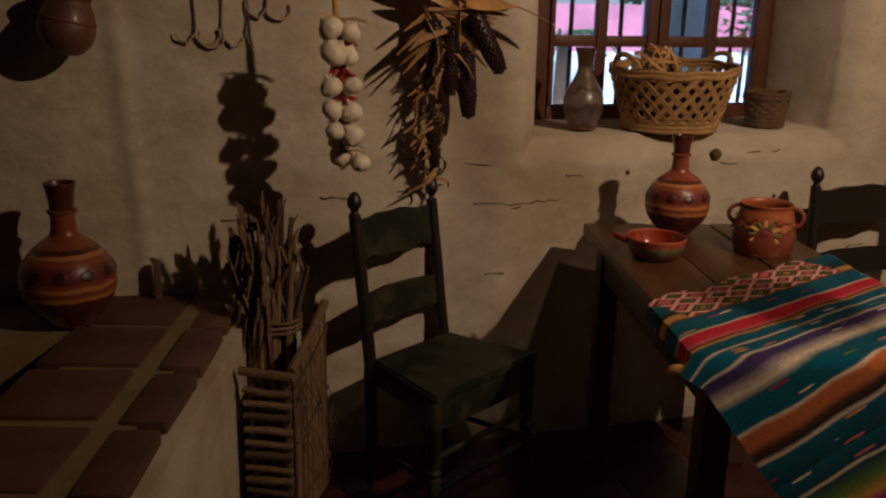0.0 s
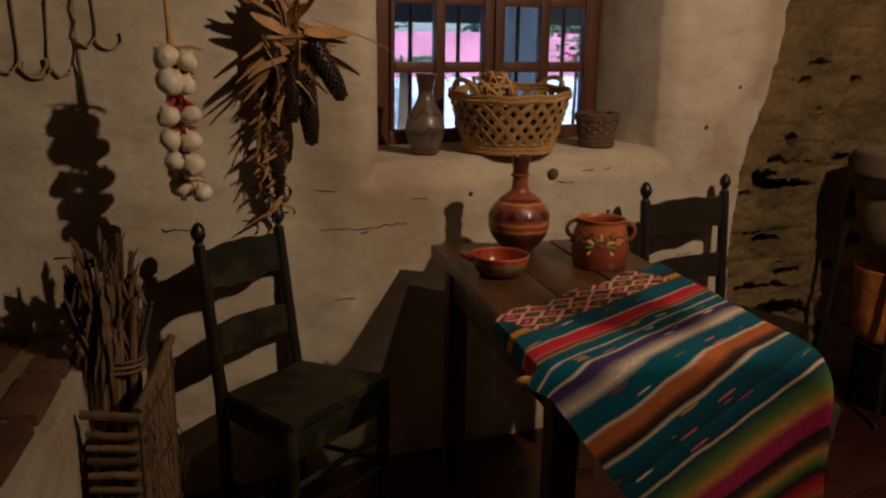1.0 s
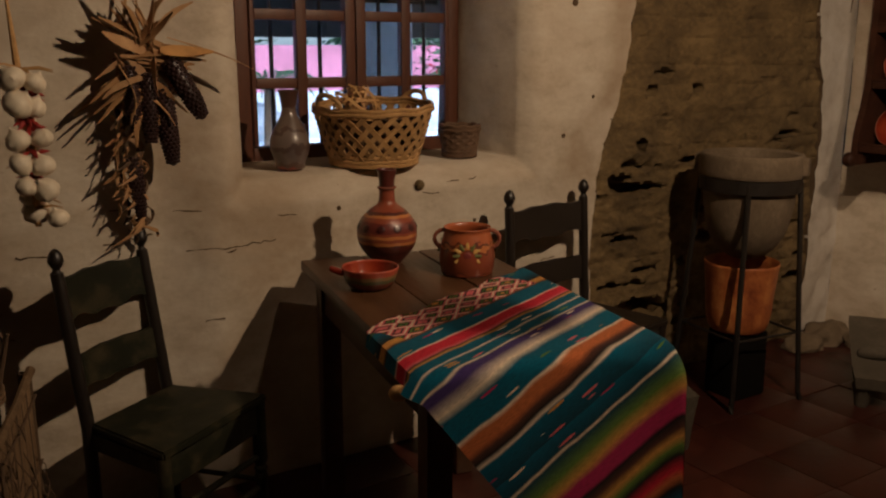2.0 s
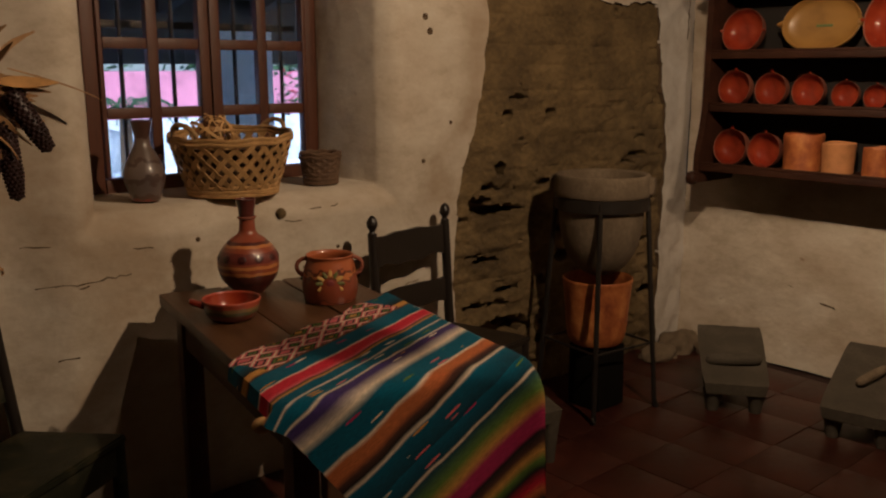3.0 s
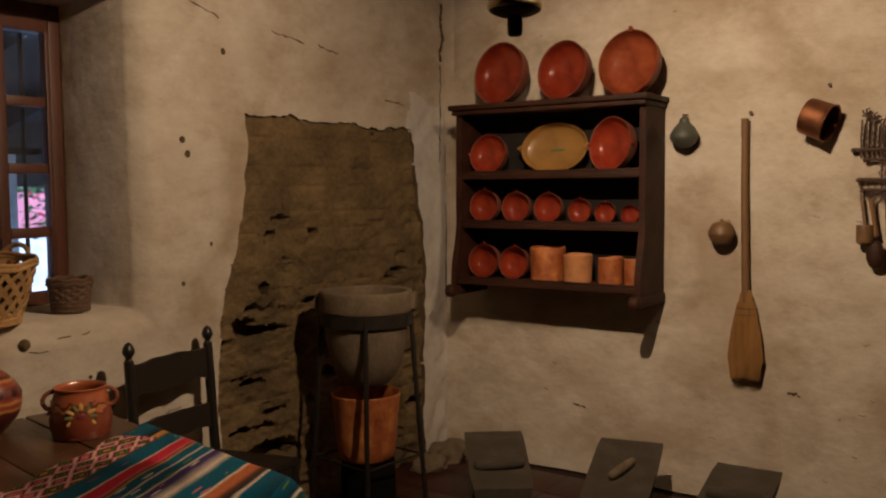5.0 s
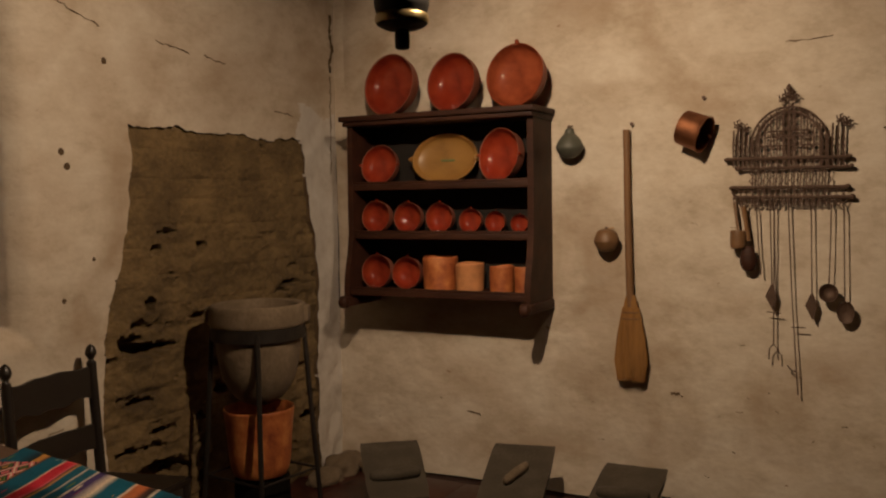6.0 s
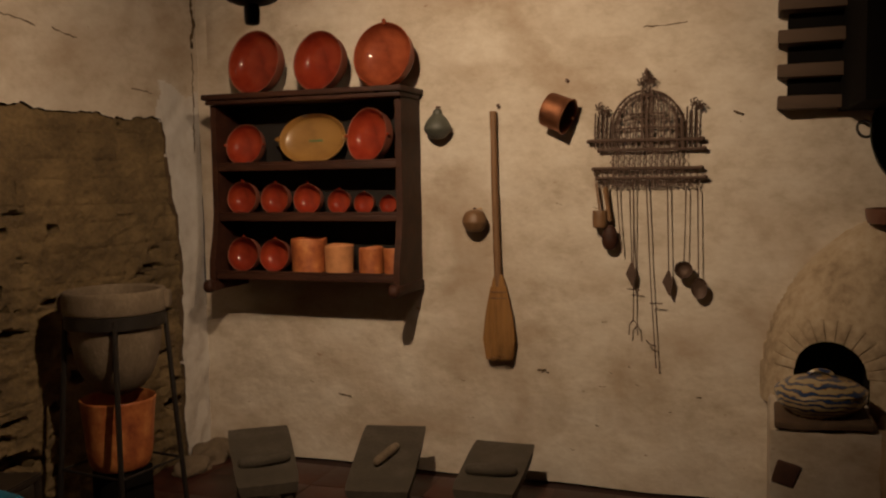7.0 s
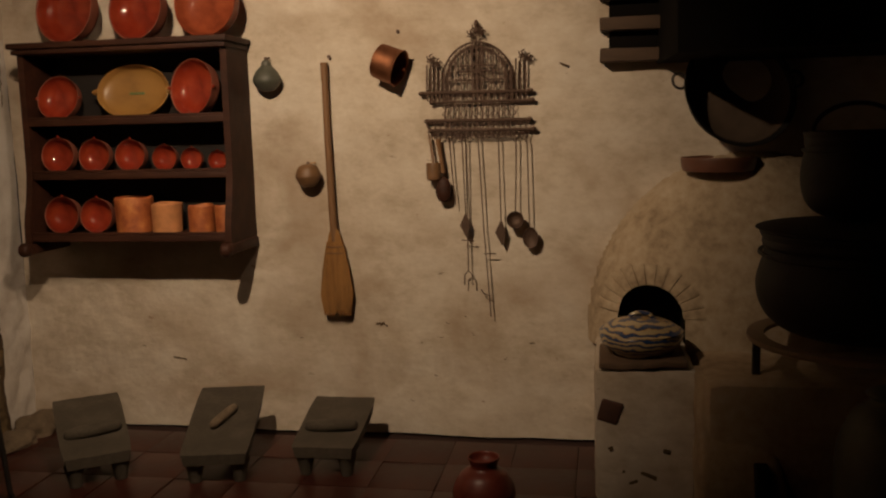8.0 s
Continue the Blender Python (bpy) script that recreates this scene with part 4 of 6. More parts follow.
round_dish("plate", standing(3.112, 1.572, 0.108, -0.11, 13, 0, 0.07), 0.108, 0.07, "red glazed clay dish standing on the top tier", "dish", "tier dishes", knobs=2, flat=0.75)
round_dish("plate", standing(2.385, 1.572, 0.134, -0.12, 8, -20, 0.085), 0.134, 0.085, "red glazed clay dish turned a little aside", "dish", "tier dishes", knobs=2, flat=0.75)
mm = standing(2.745, 1.572, 0.132, -0.085, 14, 0, 0.05)
oval = round_dish("oval_platter", mm @ Matrix.Diagonal((1, 1.42, 1, 1)), 0.132, 0.05, "ochre oval platter with pinched ends", "platter", "", OCHRE_GLAZE, 0, 0.8)
for s in (-1, 1):
    part("pinched_lip", tube([(0, s * 0.128, 0.046), (0, s * 0.142, 0.05), (0, s * 0.15, 0.052)], [0.02, 0.012, 0.003]), OCHRE_GLAZE, oval)
part("green_glaze_mark", box((0.012, 0.055, 0.003), (0, 0, 0.0085), bevel=0.001), material("faded_green_glaze", (0.10, 0.13, 0.04), 0.5), oval)
for y, r in ((3.135, 0.086), (2.945, 0.081), (2.76, 0.078), (2.59, 0.063), (2.456, 0.055), (2.328, 0.047)):
    round_dish("small_bowl", standing(y, 1.318, r, -0.11, 7, 0, r * 0.85), r, r * 0.85, "small red glazed clay bowl standing on edge", "bowl", "graded bowls", knobs=1, flat=0.7)
for y, r in ((3.125, 0.09), (2.945, 0.085)):
    round_dish("small_bowl", standing(y, 1.026, r, -0.13, 8, 0, r * 0.85), r, r * 0.85, "red glazed clay bowl on the lowest tier", "bowl", "lower bowls", knobs=1, flat=0.7)
PALE_CLAY = material("pale_clay", (0.45, 0.20, 0.055), 0.75, grain=25, blotch=9)
for y, r, h, mt in ((2.765, 0.092, 0.165, ORANGE_CLAY), (2.595, 0.075, 0.135, PALE_CLAY), (2.42, 0.064, 0.125, ORANGE_CLAY), (2.30, 0.05, 0.12, ORANGE_CLAY)):
    cup = thing("clay_cup", pose(EAST - 0.165, y, 1.026), "plain orange clay cup on the lowest tier", "cup", "clay cups")
    cup_bm = lathe(smooth_profile([(0, 0), (r * 0.84, 0), (r * 0.93, h * 0.1), (r * 0.95, h * 0.5), (r, h * 0.92), (r * 0.99, h), (r * 0.92, h * 0.99), (r * 0.88, h * 0.5), (r * 0.8, h * 0.1), (0, h * 0.06)], 5), 32)
    for v in cup_bm.verts:
        v.co += noise.noise_vector(v.co * 14 + Vector((y * 5, 0, 0))) * 0.007 * v.co.z / h
    part("body", cup_bm, mt, cup)

# ---- on the window sill ----
def woven_basket(name, m, r0, r1, h, label, mt, strands, gap, handles=True, tilt=0.0):
    """Diagonal open weave between a coiled foot and a coiled rim."""
    ob = thing(name, m, label, "basket")

    def rad(t):
        return r0 + (r1 - r0) * t ** 0.8

    n = 10
    for way in (-1, 1):
        for k in range(strands):
            a0 = 2 * math.pi * k / strands
            pts, side = [], []
            for i in range(n + 1):
                t = i / n
                a = a0 + way * t * 0.85
                r = rad(t) + 0.0035 * way * (1 if (i + k) % 2 else -1) * 0.8
                pts.append((r * math.cos(a), r * math.sin(a), 0.012 + t * (h - 0.02) + tilt * t * math.cos(a - 0.6)))
                side.append(Vector((-math.sin(a), math.cos(a), 0.3 * way)))
            part("strand", ribbon(pts, side, gap, 0.004), mt, ob)
    for z, r, w in ((0.006, r0 * 1.01, 0.009), (0.02, r0 * 1.03, 0.008), (0.036, r0 * 1.05, 0.007)):
        part("foot_coil", tube([(r * math.cos(a), r * math.sin(a), z) for a in np.linspace(0, 2 * math.pi, 40, endpoint=False)], w, 6, closed=True), mt, ob)
    for z, dr in ((h - 0.012, 0.001), (h + 0.002, 0.0)):
        part("rim_coil", tube([((r1 + dr) * math.cos(a), (r1 + dr) * math.sin(a), z + tilt * math.cos(a - 0.6) + 0.003 * math.sin(9 * a)) for a in np.linspace(0, 2 * math.pi, 48, endpoint=False)], 0.008, 6, closed=True), mt, ob)
    part("bottom", lathe([(0, 0.004), (r0, 0.004), (r0, 0.012), (0, 0.012)], 30), mt, ob)
    if handles:
        for s in (0, math.pi):
            part("handle", tube([((r1 + 0.012 * math.sin(p)) * math.cos(s + 0.28 * math.cos(p)), (r1 + 0.012 * math.sin(p)) * math.sin(s + 0.28 * math.cos(p)), h + 0.045 * math.sin(p)) for p in np.linspace(0, math.pi, 10)], 0.009, 7), mt, ob)
    return ob


basket = woven_basket("straw_basket", pose(1.845, 3.64, SILL + 0.012, 0, 0, 15), 0.155, 0.215, 0.21, "large open-weave palm basket with two handles on the sill", STRAW, 25, 0.0175, True, 0.012)
# dark liner added to stand for the shade inside the basket
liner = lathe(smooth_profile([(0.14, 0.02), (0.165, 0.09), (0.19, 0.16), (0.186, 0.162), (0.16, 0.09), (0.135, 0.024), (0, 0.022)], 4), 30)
part("inner_shade_lining", liner, DARK_WICKER, basket, "dark lining that stands for the basket's inner shade")
nest = bmesh.new()
for k in range(60):
    a, b2 = rng.uniform(0, 6.28), rng.uniform(-1, 1)
    c = Vector((-0.095, -0.01, 0.20))
    q = rng.uniform(0.35, 1.0)
    ax = Vector((rng.uniform(-1, 1), rng.uniform(-1, 1), rng.uniform(-1, 1))).normalized()
    s1 = ax.orthogonal().normalized()
    s2 = ax.cross(s1)
    pts = [c + (s1 * math.cos(a + t) + s2 * math.sin(a + t)) * 0.09 * q + Vector((0, 0, 0.02 * b2)) for t in np.linspace(0, 2.6, 8)]
    ribbon(pts, ax, rng.uniform(0.005, 0.012), 0.002, nest)
solid("straw_bundle", nest, STRAW, "tangle of dry palm strips lying in the basket", "straw", kind="stuff", m=pose(1.845, 3.64, SILL + 0.012, 0, 0, 15))
woven_basket("small_basket", pose(2.235, 3.66, SILL + 0.012), 0.062, 0.076, 0.115, "small dark wicker basket on the sill", DARK_WICKER, 22, 0.020, False)
VASE = banded_clay("painted_grey_vase", [(0, (0.16, 0.032, 0.018)), (0.14, (0.06, 0.045, 0.036)), (0.22, (0.10, 0.09, 0.088)), (0.36, (0.06, 0.05, 0.045)), (0.45, (0.14, 0.12, 0.105)), (0.6, (0.06, 0.045, 0.037)), (0.66, (0.12, 0.098, 0.08)), (0.93, (0.04, 0.026, 0.02))], 0, 0.27, wob=0.07)
vase = thing("vase", pose(1.525, 3.66, SILL + 0.012), "grey painted pottery vase with a flared neck on the sill", "vase")
part("body", lathe(smooth_profile([(0, 0), (0.045, 0), (0.052, 0.02), (0.068, 0.07), (0.066, 0.11), (0.045, 0.155), (0.028, 0.19), (0.026, 0.22), (0.034, 0.262), (0.037, 0.27), (0.032, 0.268), (0.022, 0.225), (0.022, 0.19), (0, 0.17)], 5), 36), VASE, vase)
solid("sill_knot", lathe(smooth_profile([(0, -0.012), (0.016, -0.008), (0.02, 0.0), (0.013, 0.012), (0, 0.016)], 4), 14), MUD, "dark stone set in the plaster below the sill", "stone", m=pose(1.955, 3.497, 0.985, 80, 0, 0))

# ---- strings of garlic and corn on the window wall ----


def bulb(m, r, mt, parent):
    prof = smooth_profile([(0, -r * 0.72), (r * 0.3, -r * 0.74), (r * 0.8, -r * 0.5), (r, 0), (r * 0.8, r * 0.55), (r * 0.38, r * 0.85), (r * 0.15, r * 1.05), (r * 0.08, r * 1.25)], 4)
    bm = lathe(prof, 18)
    for v in bm.verts:
        a = math.atan2(v.co.y, v.co.x)
        k = 1 + 0.05 * math.cos(7 * a) * max(0, 1 - abs(v.co.z) / (1.5 * r))
        v.co.x, v.co.y = v.co.x * k, v.co.y * k
    return part("garlic_bulb", bm, mt, parent, "", m)


string = thing("garlic_string", pose(0.625, 3.22, 0), "braided string of white garlic with dried red peppers", "garlic string")
part("cord", tube([(0.0, 0.0, HIGH), (-0.01, 0.0, 1.6), (0.0, 0.0, 1.42), (0.012, 0, 1.2), (0.012, 0, 1.02)], [0.003, 0.0035, 0.010, 0.012, 0.008], 8), STRAW, string)
rg = random.Random(11)
for x, z, r in ((-0.018, 1.395, 0.034), (0.03, 1.385, 0.028), (-0.012, 1.335, 0.038), (0.024, 1.325, 0.03), (-0.02, 1.245, 0.031), (0.036, 1.248, 0.028), (-0.018, 1.185, 0.03), (0.032, 1.178, 0.032), (-0.01, 1.128, 0.028), (0.034, 1.118, 0.033), (0.014, 1.055, 0.036), (0.058, 1.04, 0.027), (0.008, 1.29, 0.026), (0.012, 1.21, 0.028), (0.01, 1.15, 0.026), (0.0, 1.09, 0.025)):
    yy = -0.03 - 0.012 * rg.random() if abs(x - 0.01) > 0.012 else 0.02
    bulb(pose(x, yy, z, rg.uniform(-25, 25), rg.uniform(-50, 50), rg.uniform(0, 360)), r, GARLIC, string)
for k in range(26):
    z = (1.365, 1.29, 1.285, 1.16, 1.155, 1.36, 1.22)[k % 7] + rg.uniform(-0.015, 0.015)
    a = rg.uniform(0, 6.28)
    d = Vector((math.cos(a), -abs(math.sin(a)) * 0.8, rg.uniform(-0.5, 0.3)))
    p = Vector((0.01, -0.015, z))
    part("red_pepper", tube([p, p + d * 0.025, p + d * 0.045 + Vector((0, 0, -0.006))], [0.006, 0.007, 0.001], 6), CHILLI, string)
for k in range(14):
    a, z = rg.uniform(0, 6.28), rg.choice((1.42, 1.2, 1.1, 1.07, 1.31))
    d = Vector((math.cos(a), -0.3, rg.uniform(-0.2, 0.4)))
    p = Vector((0.008, -0.01, z))
    part("dry_stem", ribbon([p, p + d * 0.04, p + d * 0.07 + Vector((0, 0, -0.01))], (0.1, 0.2, 1), [0.008, 0.006, 0.002], 0.0015), STRAW, string)

ristra = thing("corn_bunch", pose(0.935, 3.44, 0), "hanging bunch of dark dried corn with splayed husks", "corn")
part("cord", tube([(0.02, 0.08, 2.0), (0.02, 0.01, 1.62), (0.0, 0.0, 1.5)], 0.005, 6), STRAW, ristra)


def husk(p, d, length, width, droop, mt=None):
    p, d = Vector(p), Vector(d).normalized()
    pts, ws, side = [], [], Vector((rg.uniform(-0.3, 0.3), rg.uniform(-0.2, 1), rg.uniform(0.2, 1)))
    for i in range(7):
        t = i / 6
        pts.append(p + d * length * t + Vector((0.02 * math.sin(3 * t + p.x * 40), 0, -droop * t * t)))
        ws.append(width * (0.35 + 1.3 * t * (1 - t) * 1.6) * (1 - 0.75 * t ** 4) + 0.002)
    part("husk_leaf", ribbon(pts, side, ws, 0.0018), mt or HUSK, ristra)


def ear(p, q, r):
    p, q = Vector(p), Vector(q)
    bm = bmesh.new()
    d = (q - p)
    ln = d.length
    rot = d.to_track_quat("Z", "Y").to_matrix().to_4x4()
    lathe(smooth_profile([(0, 0), (r * 0.75, 0.01 * ln), (r, 0.2 * ln), (r * 0.95, 0.6 * ln), (r * 0.6, 0.93 * ln), (0, ln)], 5), 14, bm, Matrix.Translation(p) @ rot)
    for i in range(int(ln / 0.011)):
        for k in range(11):
            a = 2 * math.pi * (k + 0.5 * (i % 2)) / 11
            t = (i + 0.7) * 0.011 / ln
            rr = r * (0.98 if t < 0.7 else 0.98 - (t - 0.7) * 1.4)
            c = Matrix.Translation(p) @ rot @ Vector((rr * math.cos(a), rr * math.sin(a), t * ln))
            bmesh.ops.create_icosphere(bm, subdivisions=1, radius=0.0058, matrix=Matrix.Translation(c))
    part("ear_of_corn", bm, CORN, ristra, "dark purple dried ear of corn")


ear((0.11, -0.06, 1.44), (0.20, -0.075, 1.265), 0.026)
ear((0.09, -0.05, 1.36), (0.105, -0.06, 1.13), 0.025)
ear((0.055, -0.04, 1.40), (0.045, -0.06, 1.20), 0.022)
ear((0.0, -0.03, 1.42), (0.01, -0.05, 1.24), 0.021)
ear((0.0, -0.02, 1.16), (0.01, -0.03, 0.98), 0.018)
for k in range(46):
    a = radians(rg.uniform(-170, 25))
    husk((rg.uniform(-0.02, 0.08), rg.uniform(-0.05, 0.0), rg.uniform(1.38, 1.50)), (math.cos(a) * 0.9, rg.uniform(-0.5, 0.2), math.sin(a) * 0.8), rg.uniform(0.10, 0.20), rg.uniform(0.014, 0.03), rg.uniform(0.0, 0.05))
for k in range(24):
    a = radians(rg.uniform(20, 150))
    husk((rg.uniform(0.0, 0.09), rg.uniform(-0.05, 0.0), rg.uniform(1.44, 1.52)), (math.cos(a), rg.uniform(-0.5, 0.1), math.sin(a)), rg.uniform(0.10, 0.19), rg.uniform(0.02, 0.045), rg.uniform(0.0, 0.06))
husk((0.13, -0.05, 1.50), (1, -0.15, -0.35), 0.22, 0.026, 0.02)
husk((0.10, -0.07, 1.465), (1, -0.3, -0.05), 0.12, 0.045, 0.0, material("golden_husk", (0.55, 0.30, 0.08), 0.6, grain=30, blotch=9))
for k in range(70):
    z = 1.36 - 0.42 * k / 70
    s = rg.choice((-1, -1, -1, 1))
    husk((rg.uniform(-0.03, 0.02), rg.uniform(-0.03, 0.01), z), (s * rg.uniform(0.2, 1), rg.uniform(-0.5, 0.1), rg.uniform(-1.1, -0.3)), rg.uniform(0.04, 0.10) * (1 if s < 0 else 0.6), rg.uniform(0.008, 0.018), rg.uniform(0, 0.02), HUSK if rg.random() < 0.6 else STICK)

RUSTED = material("pale_rusted_iron", (0.40, 0.32, 0.22), 0.8, grain=40, blotch=9)
rack = thing("iron_hook_rack", pose(0.37, NORTH - north_offset(0.37 - WEST, 1.4) - 0.007, 0), "thin rusted iron kitchen hooks on the wall", "hook")
for x, drop, turn in ((-0.11, 1.35, 1), (-0.03, 1.34, -1), (0.09, 1.42, 1)):
    pts = [(x, 0, 1.9), (x - 0.006 * turn, 0, 1.6), (x + 0.004 * turn, 0, drop + 0.05)] + [(x + turn * (0.035 - 0.035 * math.cos(a)), -0.004, drop + 0.02 - 0.03 * math.sin(a)) for a in np.linspace(0.3, 3.6, 9)]
    part("hook", tube(pts, 0.0045, 6), RUSTED, rack)
    part("hook_tip", tube([(x, -0.004, drop + 0.02), (x - turn * 0.022, -0.004, drop - 0.006), (x - turn * 0.048, -0.004, drop + 0.004), (x - turn * 0.055, -0.004, drop + 0.022)], [0.0045, 0.0045, 0.004, 0.002], 6), RUSTED, rack)
part("chain", tube([(0.035 + 0.005 * (-1) ** k, 0, 1.9 - 0.035 * k) for k in range(17)], 0.0035, 5), RUSTED, rack)
BROWN_POT = material("dark_brown_clay", (0.12, 0.05, 0.025), 0.5, grain=20, blotch=8, coat=0.2)
hung = thing("hanging_jar", pose(-0.08, 3.40, 1.315, 0, 12, 0) @ Matrix.Scale(0.84, 4), "dark brown clay jar hanging on the wall", "jar")
part("body", lathe(smooth_profile([(0, 0), (0.05, 0.008), (0.082, 0.05), (0.088, 0.09), (0.075, 0.14), (0.06, 0.17), (0.068, 0.20), (0.062, 0.2), (0.052, 0.17), (0, 0.16)], 5), 36), BROWN_POT, hung)
part("shoulder_band", lathe([(0.086, 0.104), (0.0885, 0.108), (0.0865, 0.113), (0.084, 0.108), (0.086, 0.104)], 36), RED_BODY, hung)
part("cord", tube([(0.06, 0, 0.18), (0.02, 0.06, 0.4), (-0.08, 0.125, 0.66)], 0.004, 6), STRAW, hung)

# ---- brick-topped hearth bench ----
BENCH_Z = 0.60


def edge_x(y):
    return 0.413 - (3.5 - y) * 0.233


def prism(poly, z0, z1, bm=None):
    bm = bm or bmesh.new()
    lo = [bm.verts.new((x, y, z0)) for x, y in poly]
    hi = [bm.verts.new((x, y, z1)) for x, y in poly]
    bm.faces.new(lo[::-1])
    bm.faces.new(hi)
    for k in range(len(poly)):
        j = (k + 1) % len(poly)
        bm.faces.new((lo[k], lo[j], hi[j], hi[k]))
    return bm


def pit_x(y):
    return -0.03 - (3.17 - y) * 0.36


bench = thing("hearth_bench", Matrix(), "low plastered hearth bench topped with worn red brick", "hearth")
y0 = 1.75
part("front_wall", prism([(edge_x(y0) - 0.1, y0), (edge_x(y0), y0), (edge_x(3.49), 3.49), (edge_x(3.49) - 0.1, 3.49)], 0, BENCH_Z - 0.03), PLASTER, bench, "cream plastered front")
part("bed", prism([(pit_x(2.3), y0), (edge_x(y0) - 0.1, y0), (edge_x(3.17) - 0.1, 3.17), (pit_x(3.17), 3.17), (pit_x(2.3), 2.3)], 0, BENCH_Z - 0.011), MORTAR, bench)
part("back_bed", prism([(WEST, 3.172), (edge_x(3.172) - 0.1, 3.172), (edge_x(3.49) - 0.1, 3.49), (WEST, 3.49)], 0, BENCH_Z - 0.011), MORTAR, bench)
part("fire_pit", prism([(WEST, 2.0), (-0.345, 2.0), (-0.345, 2.3), (-0.034, 3.168), (WEST, 3.168)], 0, 0.22), SOOT, bench, "black sooty fire pit")
# ---- carrying crate with kindling ----
crate = thing("stick_crate", pose(0.365, 3.085, 0, 0, 0, -24), "narrow stick crate with a slatted front and a reed-mat side", "crate")
C_W, C_D = 0.095, 0.29
for x in (0.0, C_W):
    for y in (0.0, C_D):
        part("corner_post", tube([(x, y, 0), (x + 0.004, y, 0.2), (x, y, 0.50 + 0.10 * (y > 0))], [0.012, 0.011, 0.012], 8), STICK, crate)
for k in range(12):
    z = 0.03 + 0.038 * k
    part("slat_stick", tube([(-0.02, -0.010, z + rg.uniform(-0.005, 0.005)), (C_W / 2, -0.016, z + rg.uniform(-0.005, 0.005)), (C_W + 0.02, -0.010, z + rg.uniform(-0.005, 0.005))], rg.uniform(0.008, 0.0125), 7), PALE_STICK if k % 3 else STICK, crate)
part("top_rail", tube([(-0.03, -0.014, 0.505), (C_W + 0.03, -0.014, 0.498)], 0.012, 8), PALE_STICK, crate)
side = wall_sheet(C_D, 0.50, 0.025, lambda u, v: 0, lambda u, v: 0.006 * noise.noise((u * 12, v * 9, 5)))
bmesh.ops.solidify(side, geom=list(side.faces), thickness=0.006)
for v in side.verts:
    v.co.y += 0.16 * v.co.x / C_D * v.co.y
bmesh.ops.transform(side, matrix=Matrix(((0, 0, 1, C_W + 0.014), (1, 0, 0, 0), (0, 1, 0, 0.01), (0, 0, 0, 1))), verts=side.verts)
part("woven_side", side, material("tan_reed_mat", (0.17, 0.105, 0.048), 0.85, (0.08, 0.045, 0.02), grain=35, blotch=7, bump=0.5, stretch=(4, 4, 0.5)), crate, "tan woven side panel")
for k in range(26):
    y = 0.006 + (C_D - 0.012) * k / 25
    hi = 0.50 + 0.09 * y / C_D
    part("reed", tube([(C_W + 0.021, y, 0.015), (C_W + 0.024 + rg.uniform(-0.002, 0.002), y + rg.uniform(-0.004, 0.004), 0.25), (C_W + 0.021, y, hi + rg.uniform(-0.012, 0.03))], 0.0058, 6), PALE_STICK if k % 4 else STICK, crate)
for z in (0.10, 0.30, 0.47):
    part("mat_tie", tube([(C_W + 0.030, 0.0, z), (C_W + 0.033, C_D / 2, z * 1.06), (C_W + 0.030, C_D, z * 1.14)], 0.004, 6), STICK, crate)
part("mat_rim", tube([(C_W + 0.02, -0.01, 0.515), (C_W + 0.024, C_D * 0.5, 0.562), (C_W + 0.02, C_D + 0.01, 0.605)], [0.013, 0.011, 0.014], 8), PALE_STICK, crate)
for k in range(22):
    a = (C_W + 0.026, rg.uniform(0.0, C_D + 0.02), rg.uniform(0.1, 0.58))
    part("frayed_strand", tube([a, (a[0] + 0.02, a[1] + rg.uniform(-0.03, 0.03), a[2] - 0.04), (a[0] + 0.015, a[1] + rg.uniform(-0.04, 0.05), a[2] - 0.09)], 0.0019, 5), STICK, crate)
kindling = thing("kindling_bundle", pose(0.435, 3.27, 0), "tied bundle of dry cane stalks and leaves standing in the crate", "sticks")
for k in range(64):
    a, r = rg.uniform(0, 6.28), math.sqrt(rg.random())
    bx, by = 0.075 * r * math.cos(a), 0.06 * r * math.sin(a)
    fan = rg.uniform(1.0, 1.55)
    top = rg.uniform(0.70, 0.93) - 0.10 * max(0, -bx / 0.075)
    lean = -0.03 * (bx < 0)
    thick = rg.choice((0.006, 0.008, 0.012, 0.013))
    part("stick", tube([(bx, by, 0.06), (bx * 0.9, by * 0.9, 0.35), (bx * 0.88, by * 0.85, 0.55), (bx * fan * 1.1 + lean, by * fan * 0.8, top)], [thick, thick, thick * 0.9, thick * 0.5], 6), rg.choice((STICK, PALE_STICK, PALE_STICK)), kindling)
for k in range(90):
    a = rg.uniform(0, 6.28)
    p = Vector((0.07 * math.cos(a) * rg.random() - 0.015, 0.05 * math.sin(a), rg.uniform(0.62, 0.86)))
    d = Vector((math.cos(a) * 0.3, -0.12 + 0.2 * math.sin(a), rg.choice((-1.0, 1.0)) * rg.uniform(0.5, 1.0))).normalized()
    ln = rg.uniform(0.7, 1.5)
    part("dry_leaf", ribbon([p, p + d * 0.05 * ln, p + d * 0.09 * ln + Vector((0, 0, -0.02))], (0.4, 0.5, 0.2), [0.006, rg.uniform(0.014, 0.03), 0.002], 0.0015), DARK_WICKER if k % 3 else STICK, kindling)
for z in (0.555, 0.57, 0.585):
    part("tie_cord", tube([(0.082 * math.cos(a), 0.065 * math.sin(a), z + 0.004 * math.sin(2 * a)) for a in np.linspace(0, 6.283, 24, endpoint=False)], 0.005, 6, closed=True), PALE_STICK, kindling)
jug(pose(-0.105, 3.30, BENCH_Z, 0, 0, 40), "large maroon and tan banded clay jug on the hearth bench", 1.3)
